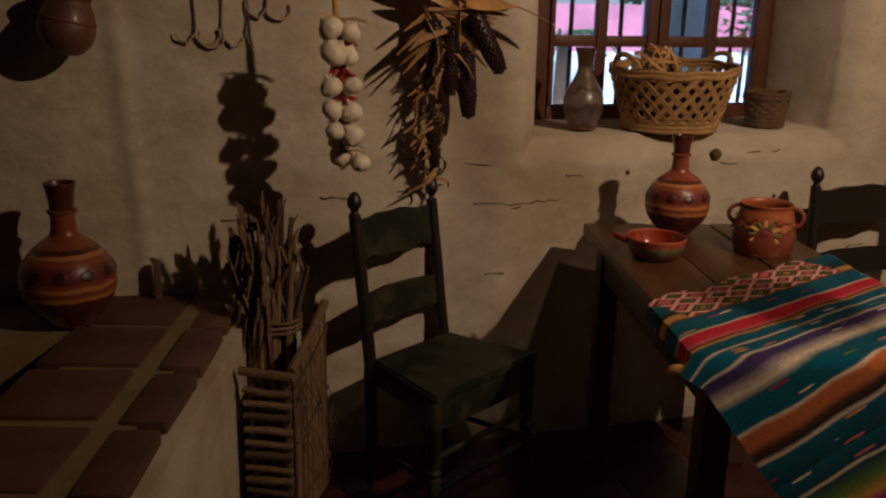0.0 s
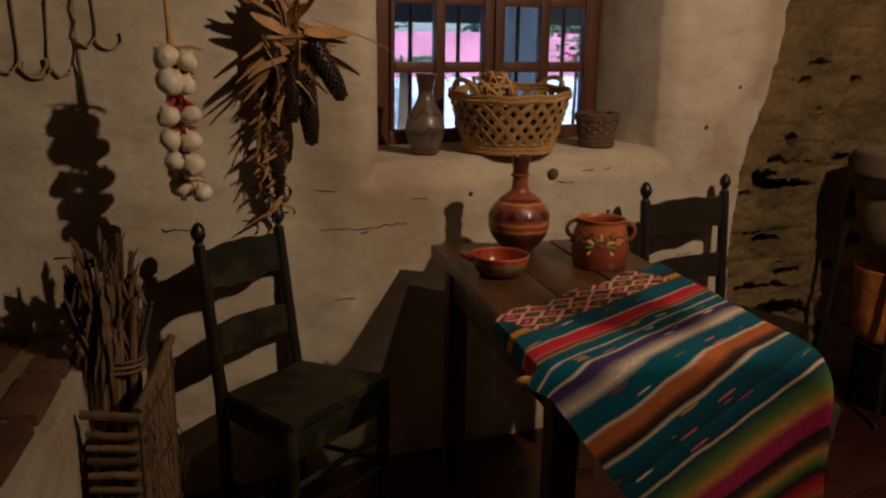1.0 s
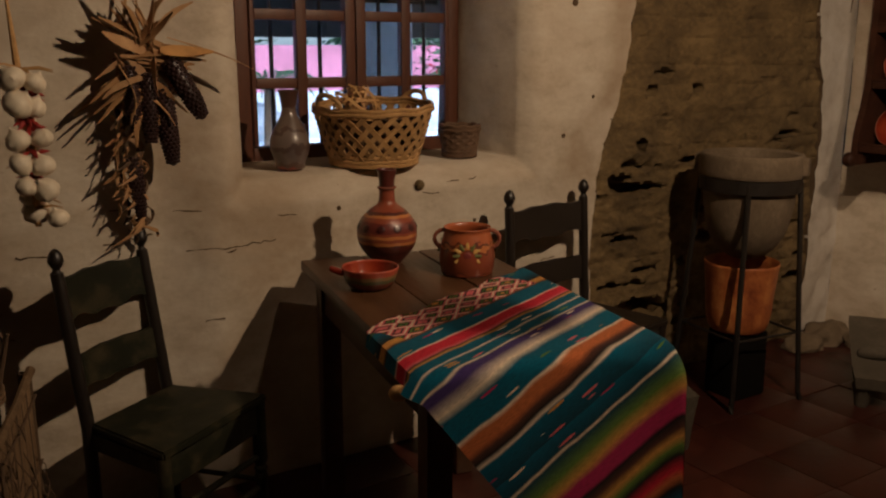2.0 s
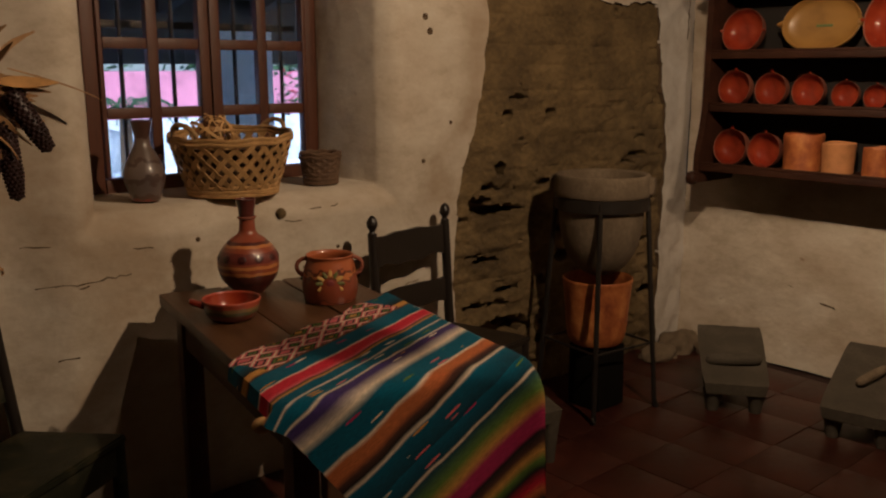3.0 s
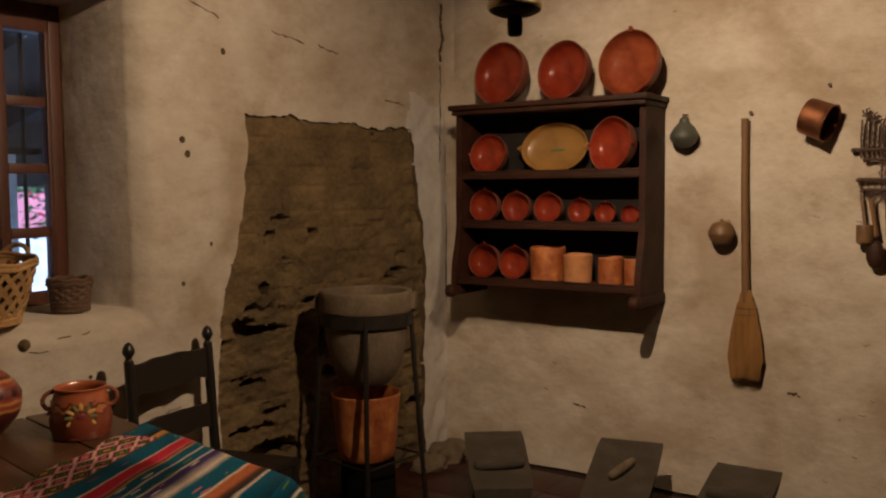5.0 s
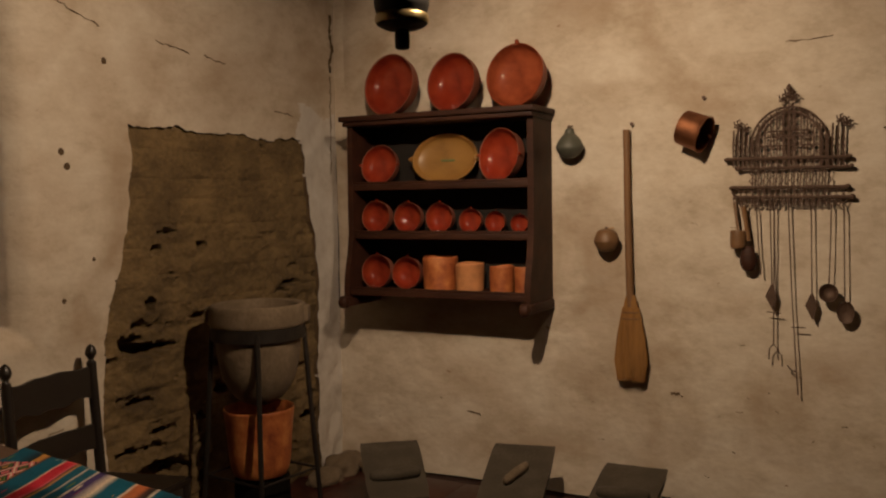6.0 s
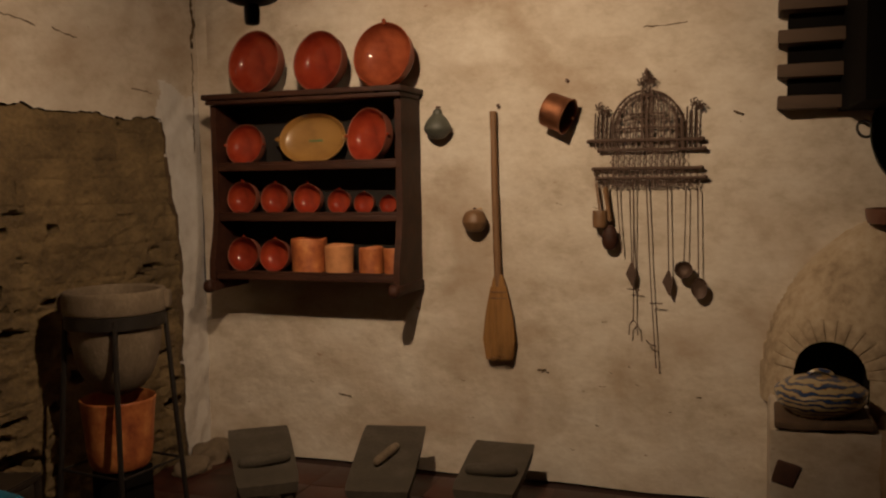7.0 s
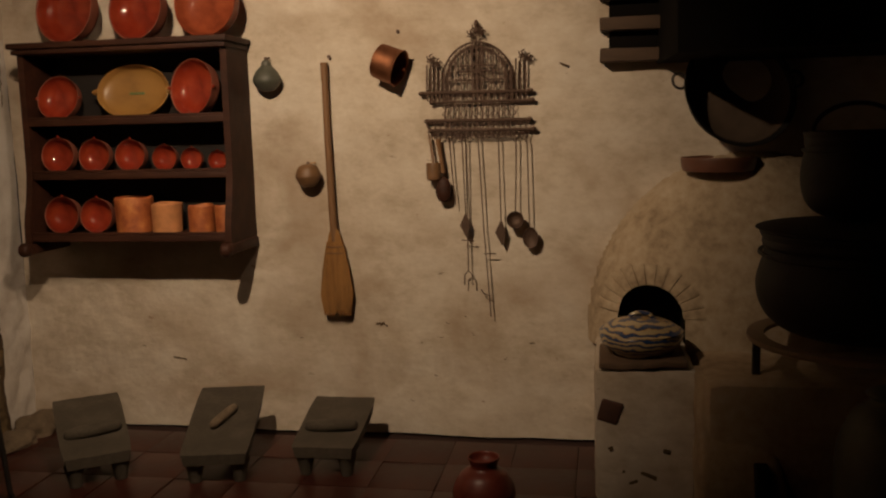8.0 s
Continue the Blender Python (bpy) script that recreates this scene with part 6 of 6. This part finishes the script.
    return 4.48 - 0.42 * math.sqrt(max(0, q)) - (0.0 if q > 0 else -0.05)


bm = bmesh.new()
ny, nz = 110, 76
grid = [[None] * (nz + 1) for _ in range(ny + 1)]
for i in range(ny + 1):
    for j in range(nz + 1):
        y, z = 0.62 - 1.50 * i / ny, 0.50 + 0.90 * j / nz
        x = dome_x(y, z) - rough_face(y, z, 50)
        grid[i][j] = bm.verts.new((x, y, z))
for i in range(ny):
    for j in range(nz):
        c = (grid[i][j].co + grid[i + 1][j + 1].co) / 2
        if math.hypot(c.y - AY, max(0, c.z - AZ - 0.02)) > AR or c.z > AZ + AR + 0.02:
            bm.faces.new((grid[i][j], grid[i + 1][j], grid[i + 1][j + 1], grid[i][j + 1]))
bmesh.ops.delete(bm, geom=[v for v in bm.verts if not v.link_faces], context="VERTS")
part("dome", bm, OVEN, oven)
cave = bmesh.new()
rr = AR + 0.012
mouth = [(AY + rr, 0.54)] + [(AY + rr * math.cos(math.pi * k / 24), AZ + 0.02 + rr * math.sin(math.pi * k / 24)) for k in range(25)] + [(AY - rr, 0.54)]
for y, z in mouth:
    for x in (dome_x(y, z) + 0.012, 4.465):
        cave.verts.new((x, y, z))
cave.verts.ensure_lookup_table()
for k in range(len(mouth) - 1):
    cave.faces.new([cave.verts[i] for i in (2 * k, 2 * k + 1, 2 * k + 3, 2 * k + 2)])
cave.faces.new([cave.verts[2 * k + 1] for k in range(len(mouth))])
part("chamber", cave, SOOT_AND_SHADE, oven, "black sooty oven chamber")
ARCH = 13
for k in range(ARCH):
    a0, a1 = (math.pi * (k + q) / ARCH for q in (0.02, 0.98))
    tip = AR + 0.09 + 0.012 * noise.noise((k * 1.7, 2, 2))
    bm = bmesh.new()
    rows = []
    for i in range(5):
        r = AR - 0.004 + (tip - AR) * i / 4
        row = []
        for a in (a0, a0 + 0.02, (a0 + a1) / 2, a1 - 0.02, a1):
            y, z = AY + r * math.cos(a), AZ + 0.02 + r * math.sin(a)
            worn = 0.005 if a in (a0, a1) or i in (0, 4) else 0.0
            row.append((min(4.462, dome_x(y, z)) - 0.010 + worn + 0.004 * noise.noise((y * 25, z * 25, k)), y, z))
        rows.append([bm.verts.new(p) for p in row])
    back = [[bm.verts.new((v.co.x + 0.05, v.co.y, v.co.z)) for v in row] for row in rows]
    for i in range(4):
        for j in range(4):
            bm.faces.new((rows[i][j], rows[i][j + 1], rows[i + 1][j + 1], rows[i + 1][j]))
    rim = [(0, j) for j in range(4)] + [(i, 4) for i in range(4)] + [(4, j) for j in range(4, 0, -1)] + [(i, 0) for i in range(4, 0, -1)]
    for (i, j), (p, q) in zip(rim, rim[1:] + rim[:1]):
        bm.faces.new((rows[i][j], back[i][j], back[p][q], rows[p][q]))
    part("arch_brick", bm, OVEN, oven)
# ledge, kept as a masonry block in front of the oven
rk0 = random.Random(8)
ledge = thing("oven_ledge", Matrix(), "plastered masonry block with a worn ledge before the oven", "ledge")
bm = box((0.72, 0.385, 0.545), (4.14, 0.375, 0.2725), bevel=0.025, wobble=0.008, cuts=6)
part("block", bm, PLASTER, ledge)
part("ledge_slab", box((0.30, 0.33, 0.026), (3.925, 0.385, 0.562), bevel=0.012, wobble=0.014, cuts=8), STICK, ledge, "dark worn slab")
part("exposed_brick", box((0.03, 0.085, 0.095), (3.792, 0.505, 0.375), (14, 0, 0), bevel=0.02, wobble=0.008, cuts=5), BRICK, ledge)
for y, z, w, h in ((0.47, 0.13, 0.05, 0.022), (0.36, 0.12, 0.07, 0.018), (0.42, 0.09, 0.04, 0.014), (0.29, 0.22, 0.03, 0.02), (0.50, 0.22, 0.025, 0.03)):
    part("plaster_chip", box((0.02, w, h), (3.7895, y, z), (rk0.uniform(-25, 25), 0, 0), bevel=0.006, wobble=0.006, cuts=4), MUD_JOINT, ledge, "dark chip in the plaster")
hearth = thing("cooking_hearth", Matrix(), "smoked plaster cooking hearth beside the oven", "hearth")
HEARTH = material("dirty_hearth_plaster", (0.40, 0.30, 0.17), 0.92, (0.20, 0.13, 0.065), (0.52, 0.43, 0.29), grain=22, blotch=4, bump=0.6, depth=0.008)
part("block", box((0.90, 1.75, 0.55), (4.045, -0.71, 0.275), bevel=0.05, wobble=0.014, cuts=6), HEARTH, hearth)
bm = bmesh.new()
STEPS = 10
rings = []
for k in range(STEPS + 1):
    t = k / STEPS
    s = t ** 1.6
    ring4 = ((3.47 + 0.24 * s, 0.19), (3.49 + 0.24 * s, -0.13 + 0.13 * s), (3.90, -0.15 + 0.10 * s), (3.90, 0.19))
    rings.append([bm.verts.new((x - 0.02 * noise.noise((x * 6, y * 6, t * 4)), y - 0.015 * noise.noise((y * 9, t * 5, 3)), 0.535 * t)) for x, y in ring4])
for k in range(STEPS):
    for q in range(4):
        bm.faces.new((rings[k][q], rings[k][(q + 1) % 4], rings[k + 1][(q + 1) % 4], rings[k + 1][q]))
bm.faces.new(rings[-1])
bmesh.ops.bevel(bm, geom=[e for e in bm.edges if abs(e.verts[0].co.z - e.verts[1].co.z) > 0.02 and e.verts[0].co.x < 3.85], offset=0.03, segments=3, affect="EDGES", profile=0.6)
part("sloped_buttress", bm, HEARTH, hearth)
part("dark_slit", box((0.10, 0.05, 0.26), (3.535, -0.02, 0.14), bevel=0.008), SOOT, hearth, "black draught slit")
# hood
hood = thing("chimney_hood", Matrix(), "smoked chimney hood, coloured black as shade, on stepped timber ends", "hood")
# hood coloured near black for the shade it hangs in
part("hood_front", prism([(3.55, -1.69), (4.48, -1.69), (4.48, 0.30), (3.85, 0.26)], 1.745, HIGH - 0.01), SOOT_AND_SHADE, hood)
for z, out in ((1.785, 0.10), (1.915, 0.13), (2.05, 0.17), (2.18, 0.20)):
    part("beam_end", box((out, 0.26, 0.056), (EAST - 0.01 - out / 2, 0.415, z), bevel=0.008, wobble=0.005), BEAM, hood)
    # black blocks stand for the shadows between the beam ends
    part("beam_gap_shade", box((out * 0.6, 0.22, 0.072), (EAST - 0.01 - out * 0.3, 0.395, z + 0.064), bevel=0.004), SOOT_AND_SHADE, hood)

TUREEN = bpy.data.materials.new("blue_yellow_majolica")
TUREEN.use_nodes = True
tn, tl = TUREEN.node_tree.nodes, TUREEN.node_tree.links
tb = tn["Principled BSDF"]
tb.inputs["Roughness"].default_value, tb.inputs["Coat Weight"].default_value = 0.3, 0.7
tc = tn.new("ShaderNodeTexCoord")
wv = tn.new("ShaderNodeTexWave")
wv.inputs["Scale"].default_value, wv.inputs["Distortion"].default_value, wv.inputs["Detail"].default_value = 13, 9, 3
wv.bands_direction = "Z"
tl.new(tc.outputs["Object"], wv.inputs[0])
tr = tn.new("ShaderNodeValToRGB")
tr.color_ramp.elements[0].position, tr.color_ramp.elements[0].color = 0.25, (0.025, 0.05, 0.14, 1)
tr.color_ramp.elements[1].position, tr.color_ramp.elements[1].color = 0.75, (0.42, 0.34, 0.17, 1)
el = tr.color_ramp.elements.new(0.45)
el.color = (0.36, 0.22, 0.04, 1)
tl.new(wv.outputs[0], tr.inputs[0])
tl.new(tr.outputs[0], tb.inputs["Base Color"])
tureen = thing("tureen", pose(3.93, 0.385, 0.577) @ Matrix.Diagonal((1.05, 1.08, 0.86, 1)), "blue and yellow glazed lidded tureen on the ledge", "tureen")
part("body", lathe(smooth_profile([(0, 0), (0.09, 0), (0.10, 0.006), (0.14, 0.045), (0.152, 0.085), (0.148, 0.105), (0.14, 0.106), (0, 0.1)], 5), 44), TUREEN, tureen)
lid = part("lid", lathe(smooth_profile([(0.152, 0.106), (0.15, 0.112), (0.11, 0.145), (0.055, 0.165), (0.02, 0.17), (0, 0.171)], 5), 44), TUREEN, tureen, "patterned domed lid")
part("lid_handle", tube([(0, 0.04 * math.cos(a), 0.163 + 0.028 * math.sin(a)) for a in np.linspace(0, math.pi, 9)], 0.009, 8), TUREEN, lid)
solid("clay_dish", lathe(smooth_profile([(0, 0), (0.13, 0), (0.15, 0.01), (0.158, 0.055), (0.15, 0.058), (0.14, 0.02), (0, 0.015)], 4), 40), BROWN_POT, "shallow red clay dish on top of the oven", "dish", m=pose(4.35, 0.045, 1.275))
cazo = thing("copper_cauldron", Matrix.Translation((4.30, -0.06, 1.37)) @ Matrix.Rotation(radians(18), 4, "Z") @ Matrix.Rotation(radians(-72), 4, "Y"), "wide blackened copper pan leaning against the wall", "pan")
part("outside", lathe(smooth_profile([(0, -0.12), (0.12, -0.115), (0.2, -0.07), (0.235, 0.0), (0.25, 0.02), (0.245, 0.024), (0.228, 0.008)], 5), 48, m=Matrix.Translation((0.25, 0, 0))), SOOT, cazo)
part("inside", lathe(smooth_profile([(0.228, 0.008), (0.19, -0.06), (0.11, -0.105), (0, -0.11)], 5), 48, m=Matrix.Translation((0.25, 0, 0))), DULL_COPPER, cazo, "tarnished copper inside")
for s in (-1, 1):
    part("ring_handle", tube([(0.30 + 0.035 * math.cos(a), s * (0.262 + 0.022 * math.sin(a) * 1.4), 0.012) for a in np.linspace(0, 6.283, 18, endpoint=False)], 0.006, 7, closed=True), IRON, cazo)


def kettle(m, r, h, label, handle):
    ob = thing("iron_pot", m, label, "pot", "black cooking pots")
    part("body", lathe(smooth_profile([(0, 0), (r * 0.6, h * 0.03), (r * 0.9, h * 0.2), (r, h * 0.5), (r * 0.92, h * 0.85), (r * 0.97, h), (r * 0.93, h), (r * 0.86, h * 0.82), (0, h * 0.7)], 5), 44), SOOT, ob)
    part("rim_band", lathe([(r * 0.965, h * 0.78), (r * 0.985, h * 0.79), (r * 0.98, h * 0.82), (r * 0.94, h * 0.81), (r * 0.965, h * 0.78)], 44), SOOT, ob)
    if handle:
        part("bail_handle", tube([(0, r * math.cos(a), h + r * 0.55 * math.sin(a)) for a in np.linspace(0.1, math.pi - 0.1, 14)], 0.008, 8), IRON, ob)
    return ob


TX, TY = 3.68, -0.37
trivet = thing("iron_trivet", pose(TX, TY, 0), "large iron trivet with a flat ring standing on the hearth", "trivet")
part("ring", lathe([(0.325, 0.70), (0.385, 0.70), (0.388, 0.708), (0.385, 0.718), (0.325, 0.715), (0.325, 0.70)], 48), material("worn_bright_iron", (0.24, 0.17, 0.10), 0.6, metal=0.2, grain=30, blotch=8), trivet, "worn flat iron ring")
for k in range(3):
    a = radians(80 + 120 * k)
    part("leg", box((0.028, 0.028, 0.19), (0.35 * math.cos(a), 0.35 * math.sin(a), 0.61), bevel=0.005), IRON, trivet)
kettle(pose(TX, TY, 0.716), 0.36, 0.375, "big black cooking cauldron on the trivet", False)
part("iron_cover", lathe(smooth_profile([(0.32, 1.094), (0.352, 1.10), (0.352, 1.112), (0.2, 1.128), (0.05, 1.136), (0, 1.137)], 4), 44, m=Matrix.Translation((TX, TY, 0))), SOOT, None)
tagged(bpy.data.objects["iron_cover"], "flat black iron lid lying on the cauldron", "cover")
kettle(pose(TX + 0.02, TY + 0.03, 1.139, 0, 0, 25), 0.185, 0.30, "black kettle with a bail handle on the lid", True)
JAR_GREEN = material("dull_green_clay", (0.075, 0.072, 0.045), 0.55, (0.035, 0.034, 0.022), (0.13, 0.12, 0.08), grain=18, blotch=5, bump=0.25)
big_jar = thing("storage_jar", pose(3.38, -0.40, 0), "large dull grey-green clay storage jar standing before the hearth", "jar")
part("body", lathe(smooth_profile([(0, 0), (0.10, 0), (0.125, 0.015), (0.165, 0.15), (0.178, 0.30), (0.17, 0.42), (0.13, 0.52), (0.075, 0.57), (0.068, 0.59), (0, 0.585)], 5), 40), JAR_GREEN, big_jar)
part("lid", lathe(smooth_profile([(0.085, 0.588), (0.088, 0.596), (0.05, 0.615), (0.018, 0.62), (0.02, 0.64), (0, 0.648)], 4), 28), JAR_GREEN, big_jar)
olla = thing("red_olla", pose(3.60, 0.985, 0), "dull red clay jar standing on the floor", "jar")
part("body", lathe(smooth_profile([(0, 0), (0.06, 0), (0.075, 0.01), (0.115, 0.07), (0.118, 0.12), (0.09, 0.175), (0.055, 0.2), (0.052, 0.215), (0.062, 0.24), (0.056, 0.241), (0.044, 0.215), (0, 0.2)], 5), 44), material("dull_red_clay", (0.135, 0.026, 0.011), 0.42, (0.07, 0.012, 0.005), grain=18, blotch=7, bump=0.15), olla)

# ---- marks and cracks in the plaster ----


def north_y(x, z):
    return NORTH - north_offset(x - WEST, z)


for x, z, r in ((2.64, 1.70, 0.014), (2.665, 1.645, 0.015), (2.86, 2.07, 0.014), (2.62, 1.13, 0.010), (2.77, 1.28, 0.008), (1.63, 0.93, 0.009), (2.2, 0.83, 0.008)):
    bm = lathe(smooth_profile([(0, -0.003), (r * 0.8, -0.003), (r, 0), (r * 0.6, 0.003), (0, 0.003)], 3), 9)
    for v in bm.verts:
        v.co += noise.noise_vector(v.co * 80 + Vector((x, z, 0))) * 0.003
    solid("plaster_pit", bm, MUD_JOINT, "small dark pit in the plaster", "pit", "plaster pits", m=Matrix.Translation((x, north_y(x, z), z)) @ Matrix.Rotation(radians(90), 4, "X"))
rk2 = random.Random(21)


def crack(points, width, wall):
    """A thin dark fissure that follows the wall's face."""
    pts, ws = [], []
    for (u0, z0), (u1, z1) in zip(points, points[1:]):
        n = max(3, int(math.hypot(u1 - u0, z1 - z0) / 0.02))
        for k in range(n):
            t = k / n
            u, z = u0 + (u1 - u0) * t + rk2.uniform(-0.006, 0.006), z0 + (z1 - z0) * t + rk2.uniform(-0.005, 0.005)
            pts.append((u, north_y(u, z) - 0.0006, z) if wall == "north" else (EAST - rough_face(u - SOUTH, z, 20.0) - 0.0006, u, z))
            ws.append(width * rk2.uniform(0.25, 1.2))
    normal = (0, 1, 0) if wall == "north" else (1, 0, 0)
    side = []
    for a, b2 in zip(pts, pts[1:] + [pts[-1]]):
        d = Vector(b2) - Vector(a)
        if d.length < 1e-6:
            d = Vector((0.01, 0, 0.01))
        side.append(d.cross(Vector(normal)))
    solid("plaster_crack", ribbon(pts, side, ws, 0.0014), MUD_JOINT, "thin dark crack in the old plaster", "crack", "plaster cracks")


crack([(4.465, 2.52), (4.45, 2.40), (4.48, 2.33), (4.445, 2.25), (4.45, 2.18)], 0.026, "north")
crack([(4.45, 2.18), (4.455, 1.9), (4.445, 1.62)], 0.010, "north")
crack([(2.62, 2.28), (2.80, 2.22), (2.86, 2.2)], 0.007, "north")
crack([(3.15, 2.19), (3.38, 2.165)], 0.006, "north")
crack([(3.45, 2.17), (3.62, 2.14)], 0.008, "north")
crack([(3.95, 1.95), (4.12, 1.94)], 0.006, "north")
crack([(1.10, 0.845), (1.20, 0.835), (1.42, 0.85)], 0.004, "north")
crack([(0.90, 0.90), (1.02, 0.91)], 0.006, "north")
crack([(0.60, 0.88), (0.74, 0.875)], 0.006, "north")
crack([(1.12, 2.16), (0.98, 2.16), (0.9, 2.165)], 0.006, "east")
crack([(0.72, 1.76), (0.67, 1.74)], 0.012, "east")
crack([(1.62, 0.545), (1.58, 0.55), (1.56, 0.535)], 0.013, "east")
crack([(2.70, 0.36), (2.60, 0.335)], 0.014, "east")
for k in range(26):
    y, zz = rk2.uniform(0.7, 3.3), rk2.uniform(0.12, 0.62) if k % 3 else rk2.uniform(0.7, 2.2)
    crack([(y, zz), (y + rk2.uniform(0.015, 0.05), zz + rk2.uniform(-0.01, 0.01))], rk2.uniform(0.002, 0.006), "east")
for k in range(16):
    x, zz = rk2.uniform(0.2, 2.7), rk2.uniform(0.5, 1.0)
    crack([(x, zz), (x + rk2.uniform(0.03, 0.12), zz + rk2.uniform(-0.01, 0.01))], rk2.uniform(0.003, 0.006), "north")

# ---- pieces of the setting ----
# hollows where the mud has washed out: x, z, half width, half height, depth
HOLLOWS = ((3.05, 0.875, 0.17, 0.030, 0.13), (2.95, 0.91, 0.07, 0.035, 0.10), (3.075, 1.06, 0.028, 0.035, 0.08), (3.02, 0.98, 0.045, 0.02, 0.07), (3.12, 1.30, 0.035, 0.022, 0.06), (3.41, 1.293, 0.035, 0.018, 0.07), (3.19, 1.367, 0.07, 0.014, 0.05), (4.07, 1.067, 0.09, 0.012, 0.06), (3.41, 0.98, 0.09, 0.02, 0.08), (3.0, 0.651, 0.08, 0.022, 0.09), (3.13, 0.50, 0.07, 0.02, 0.08), (2.93, 0.45, 0.07, 0.016, 0.07), (3.09, 0.325, 0.20, 0.055, 0.12), (3.57, 0.86, 0.10, 0.018, 0.08), (3.87, 1.766, 0.02, 0.012, 0.04), (3.5, 0.62, 0.06, 0.03, 0.07), (4.2, 0.33, 0.08, 0.03, 0.08))


def adobe_relief(x, z):
    """How far the mud face lies behind its plane: soft swells, coarse crumbling low down, and the hollows."""
    low = min(1.0, max(0.0, (1.45 - z) / 0.5))
    y = 0.012 * noise.noise((x * 2.1, z * 3.2, 41)) + (0.008 + 0.013 * low) * noise.noise((x * 6, z * 11, 42)) + (0.006 + 0.008 * low) * noise.noise((x * 15, z * 26, 43)) + 0.0045 * noise.noise((x * 45, z * 60, 44))
    pit = noise.noise((x * 7, z * 17, 45)) + 0.4 * noise.noise((x * 21, z * 37, 46))
    y += 0.05 * low * min(1, max(0, (pit - 0.52) / 0.12))
    for hx, hz, hw, hh, deep in HOLLOWS:
        if abs(x - hx) < hw * 1.6 and abs(z - hz) < hh * 2.4:
            e = ((x - hx) / hw) ** 2 + ((z - hz - 0.35 * hh * noise.noise((x * 14, hz, 47))) / hh) ** 2 + 0.7 * noise.noise((x * 24, z * 34, 48))
            y += deep * min(1, max(0, (1 - e) / 0.35))
    return y


ra = random.Random(3)
COURSES = (0.0, 0.155, 0.30, 0.435, 0.565, 0.69, 0.818, 0.935, 1.054, 1.189, 1.313, 1.401, 1.514, 1.601, 1.73, 1.87)
for z, top in zip(COURSES, COURSES[1:]):
    h = top - z
    lo, hi = bare_left(z + h / 2) - 0.07, bare_right(z + h / 2) + 0.07
    x = lo
    first = ra.uniform(0.2, 0.45)
    while x < hi - 0.05:
        w = min(first if x == lo else ra.uniform(0.42, 0.62), hi - x)
        if hi - x - w < 0.12:
            w = hi - x
        bm = bmesh.new()
        nx, nz = max(4, round(w / 0.0125)), max(4, round(h / 0.011))
        proud = ra.uniform(-0.003, 0.003)
        g = []
        for i in range(nx + 1):
            col = []
            for j in range(nz + 1):
                px, pz = x - 0.004 + (w + 0.008) * i / nx, z - 0.004 + (h + 0.008) * j / nz
                wave = 0.012 * noise.noise((px * 5, z * 9, 51)) + 0.005 * noise.noise((px * 19, z * 9, 52))
                end = min(px - x, x + w - px) + 0.004
                bed = min(pz - z - wave, top + wave - pz) + 0.004
                groove = 0.002 * max(0, 1 - max(0, end) / 0.014) + 0.011 * max(0, 1 - max(0, bed) / 0.016) * (0.5 + noise.noise((px * 6, z * 3, 53)))
                col.append(bm.verts.new((px, NORTH - rough_face(px, pz, 1.0) + 0.017 + max(-0.011, proud + adobe_relief(px, pz)) + max(0, groove), pz)))
            g.append(col)
        for i in range(nx):
            for j in range(nz):
                bm.faces.new((g[i][j], g[i + 1][j], g[i + 1][j + 1], g[i][j + 1]))
        part("adobe_brick", bm, MUD, wall_north)
        x += w

BRICK_MESH = mesh_of("brick", box((1, 1, 1), bevel=0), BRICK)
BRICKS = []
for k, (bx, by) in enumerate(((0.10, 0.255), (0.25, 0.255))):
    for q in range(2):
        BRICKS.append(mesh_of("brick", box((bx, by, 0.04), (0, 0, 0), bevel=0.008, wobble=0.003), BRICK))
bpy.data.meshes.remove(BRICK_MESH)
ang = -math.atan(0.233)
ey, ex = Vector((math.sin(-ang), math.cos(ang))), Vector((math.cos(ang), -math.sin(-ang)))
corner = Vector((0.38, 3.46))
for c in range(6):
    for r in range(7):
        big = c > 0
        u = -0.06 if c == 0 else -0.140 - 0.15 - 0.295 * (c - 1)
        v = -0.14 - 0.29 * r - (0.02 if c == 0 else 0.0)
        p = corner + ex * u + ey * v
        far = p + ex * 0.14 + ey * 0.14
        if p.y > 3.40 or p.y < 1.8 or p.x < -1.2:
            continue
        if c > 0 and p.y < 3.2 and p.x - 0.13 < pit_x(max(2.3, p.y)) - 0.10:
            continue
        ob = new("brick", BRICKS[(2 if big else 0) + (r + c) % 2])
        ob.parent = bench
        ob.matrix_local = Matrix.Translation((p.x, p.y, BENCH_Z - 0.021 + ra.uniform(-0.003, 0.003))) @ Matrix.Rotation(ang + radians(ra.uniform(-1.5, 1.5)), 4, "Z")

TILES = [mesh_of("floor_tile", box((0.2882, 0.2882, 0.02), (0, 0, 0), bevel=0.004, wobble=0.003), TILE) for _ in range(3)]
for i in range(16):
    for j in range(18):
        x, y = -0.15 + 0.29 * i, -1.55 + 0.29 * j
        if x > EAST - 0.1 or y > NORTH - 0.08:
            continue
        ob = new("floor_tile", ra.choice(TILES))
        ob.parent = floor
        ob.matrix_local = Matrix.Translation((x + 0.06, y + 0.02, -0.010 + ra.uniform(-0.002, 0.001))) @ pose(0, 0, 0, ra.uniform(-0.4, 0.4), ra.uniform(-0.4, 0.4), ra.choice((0, 90, 180, 270)))
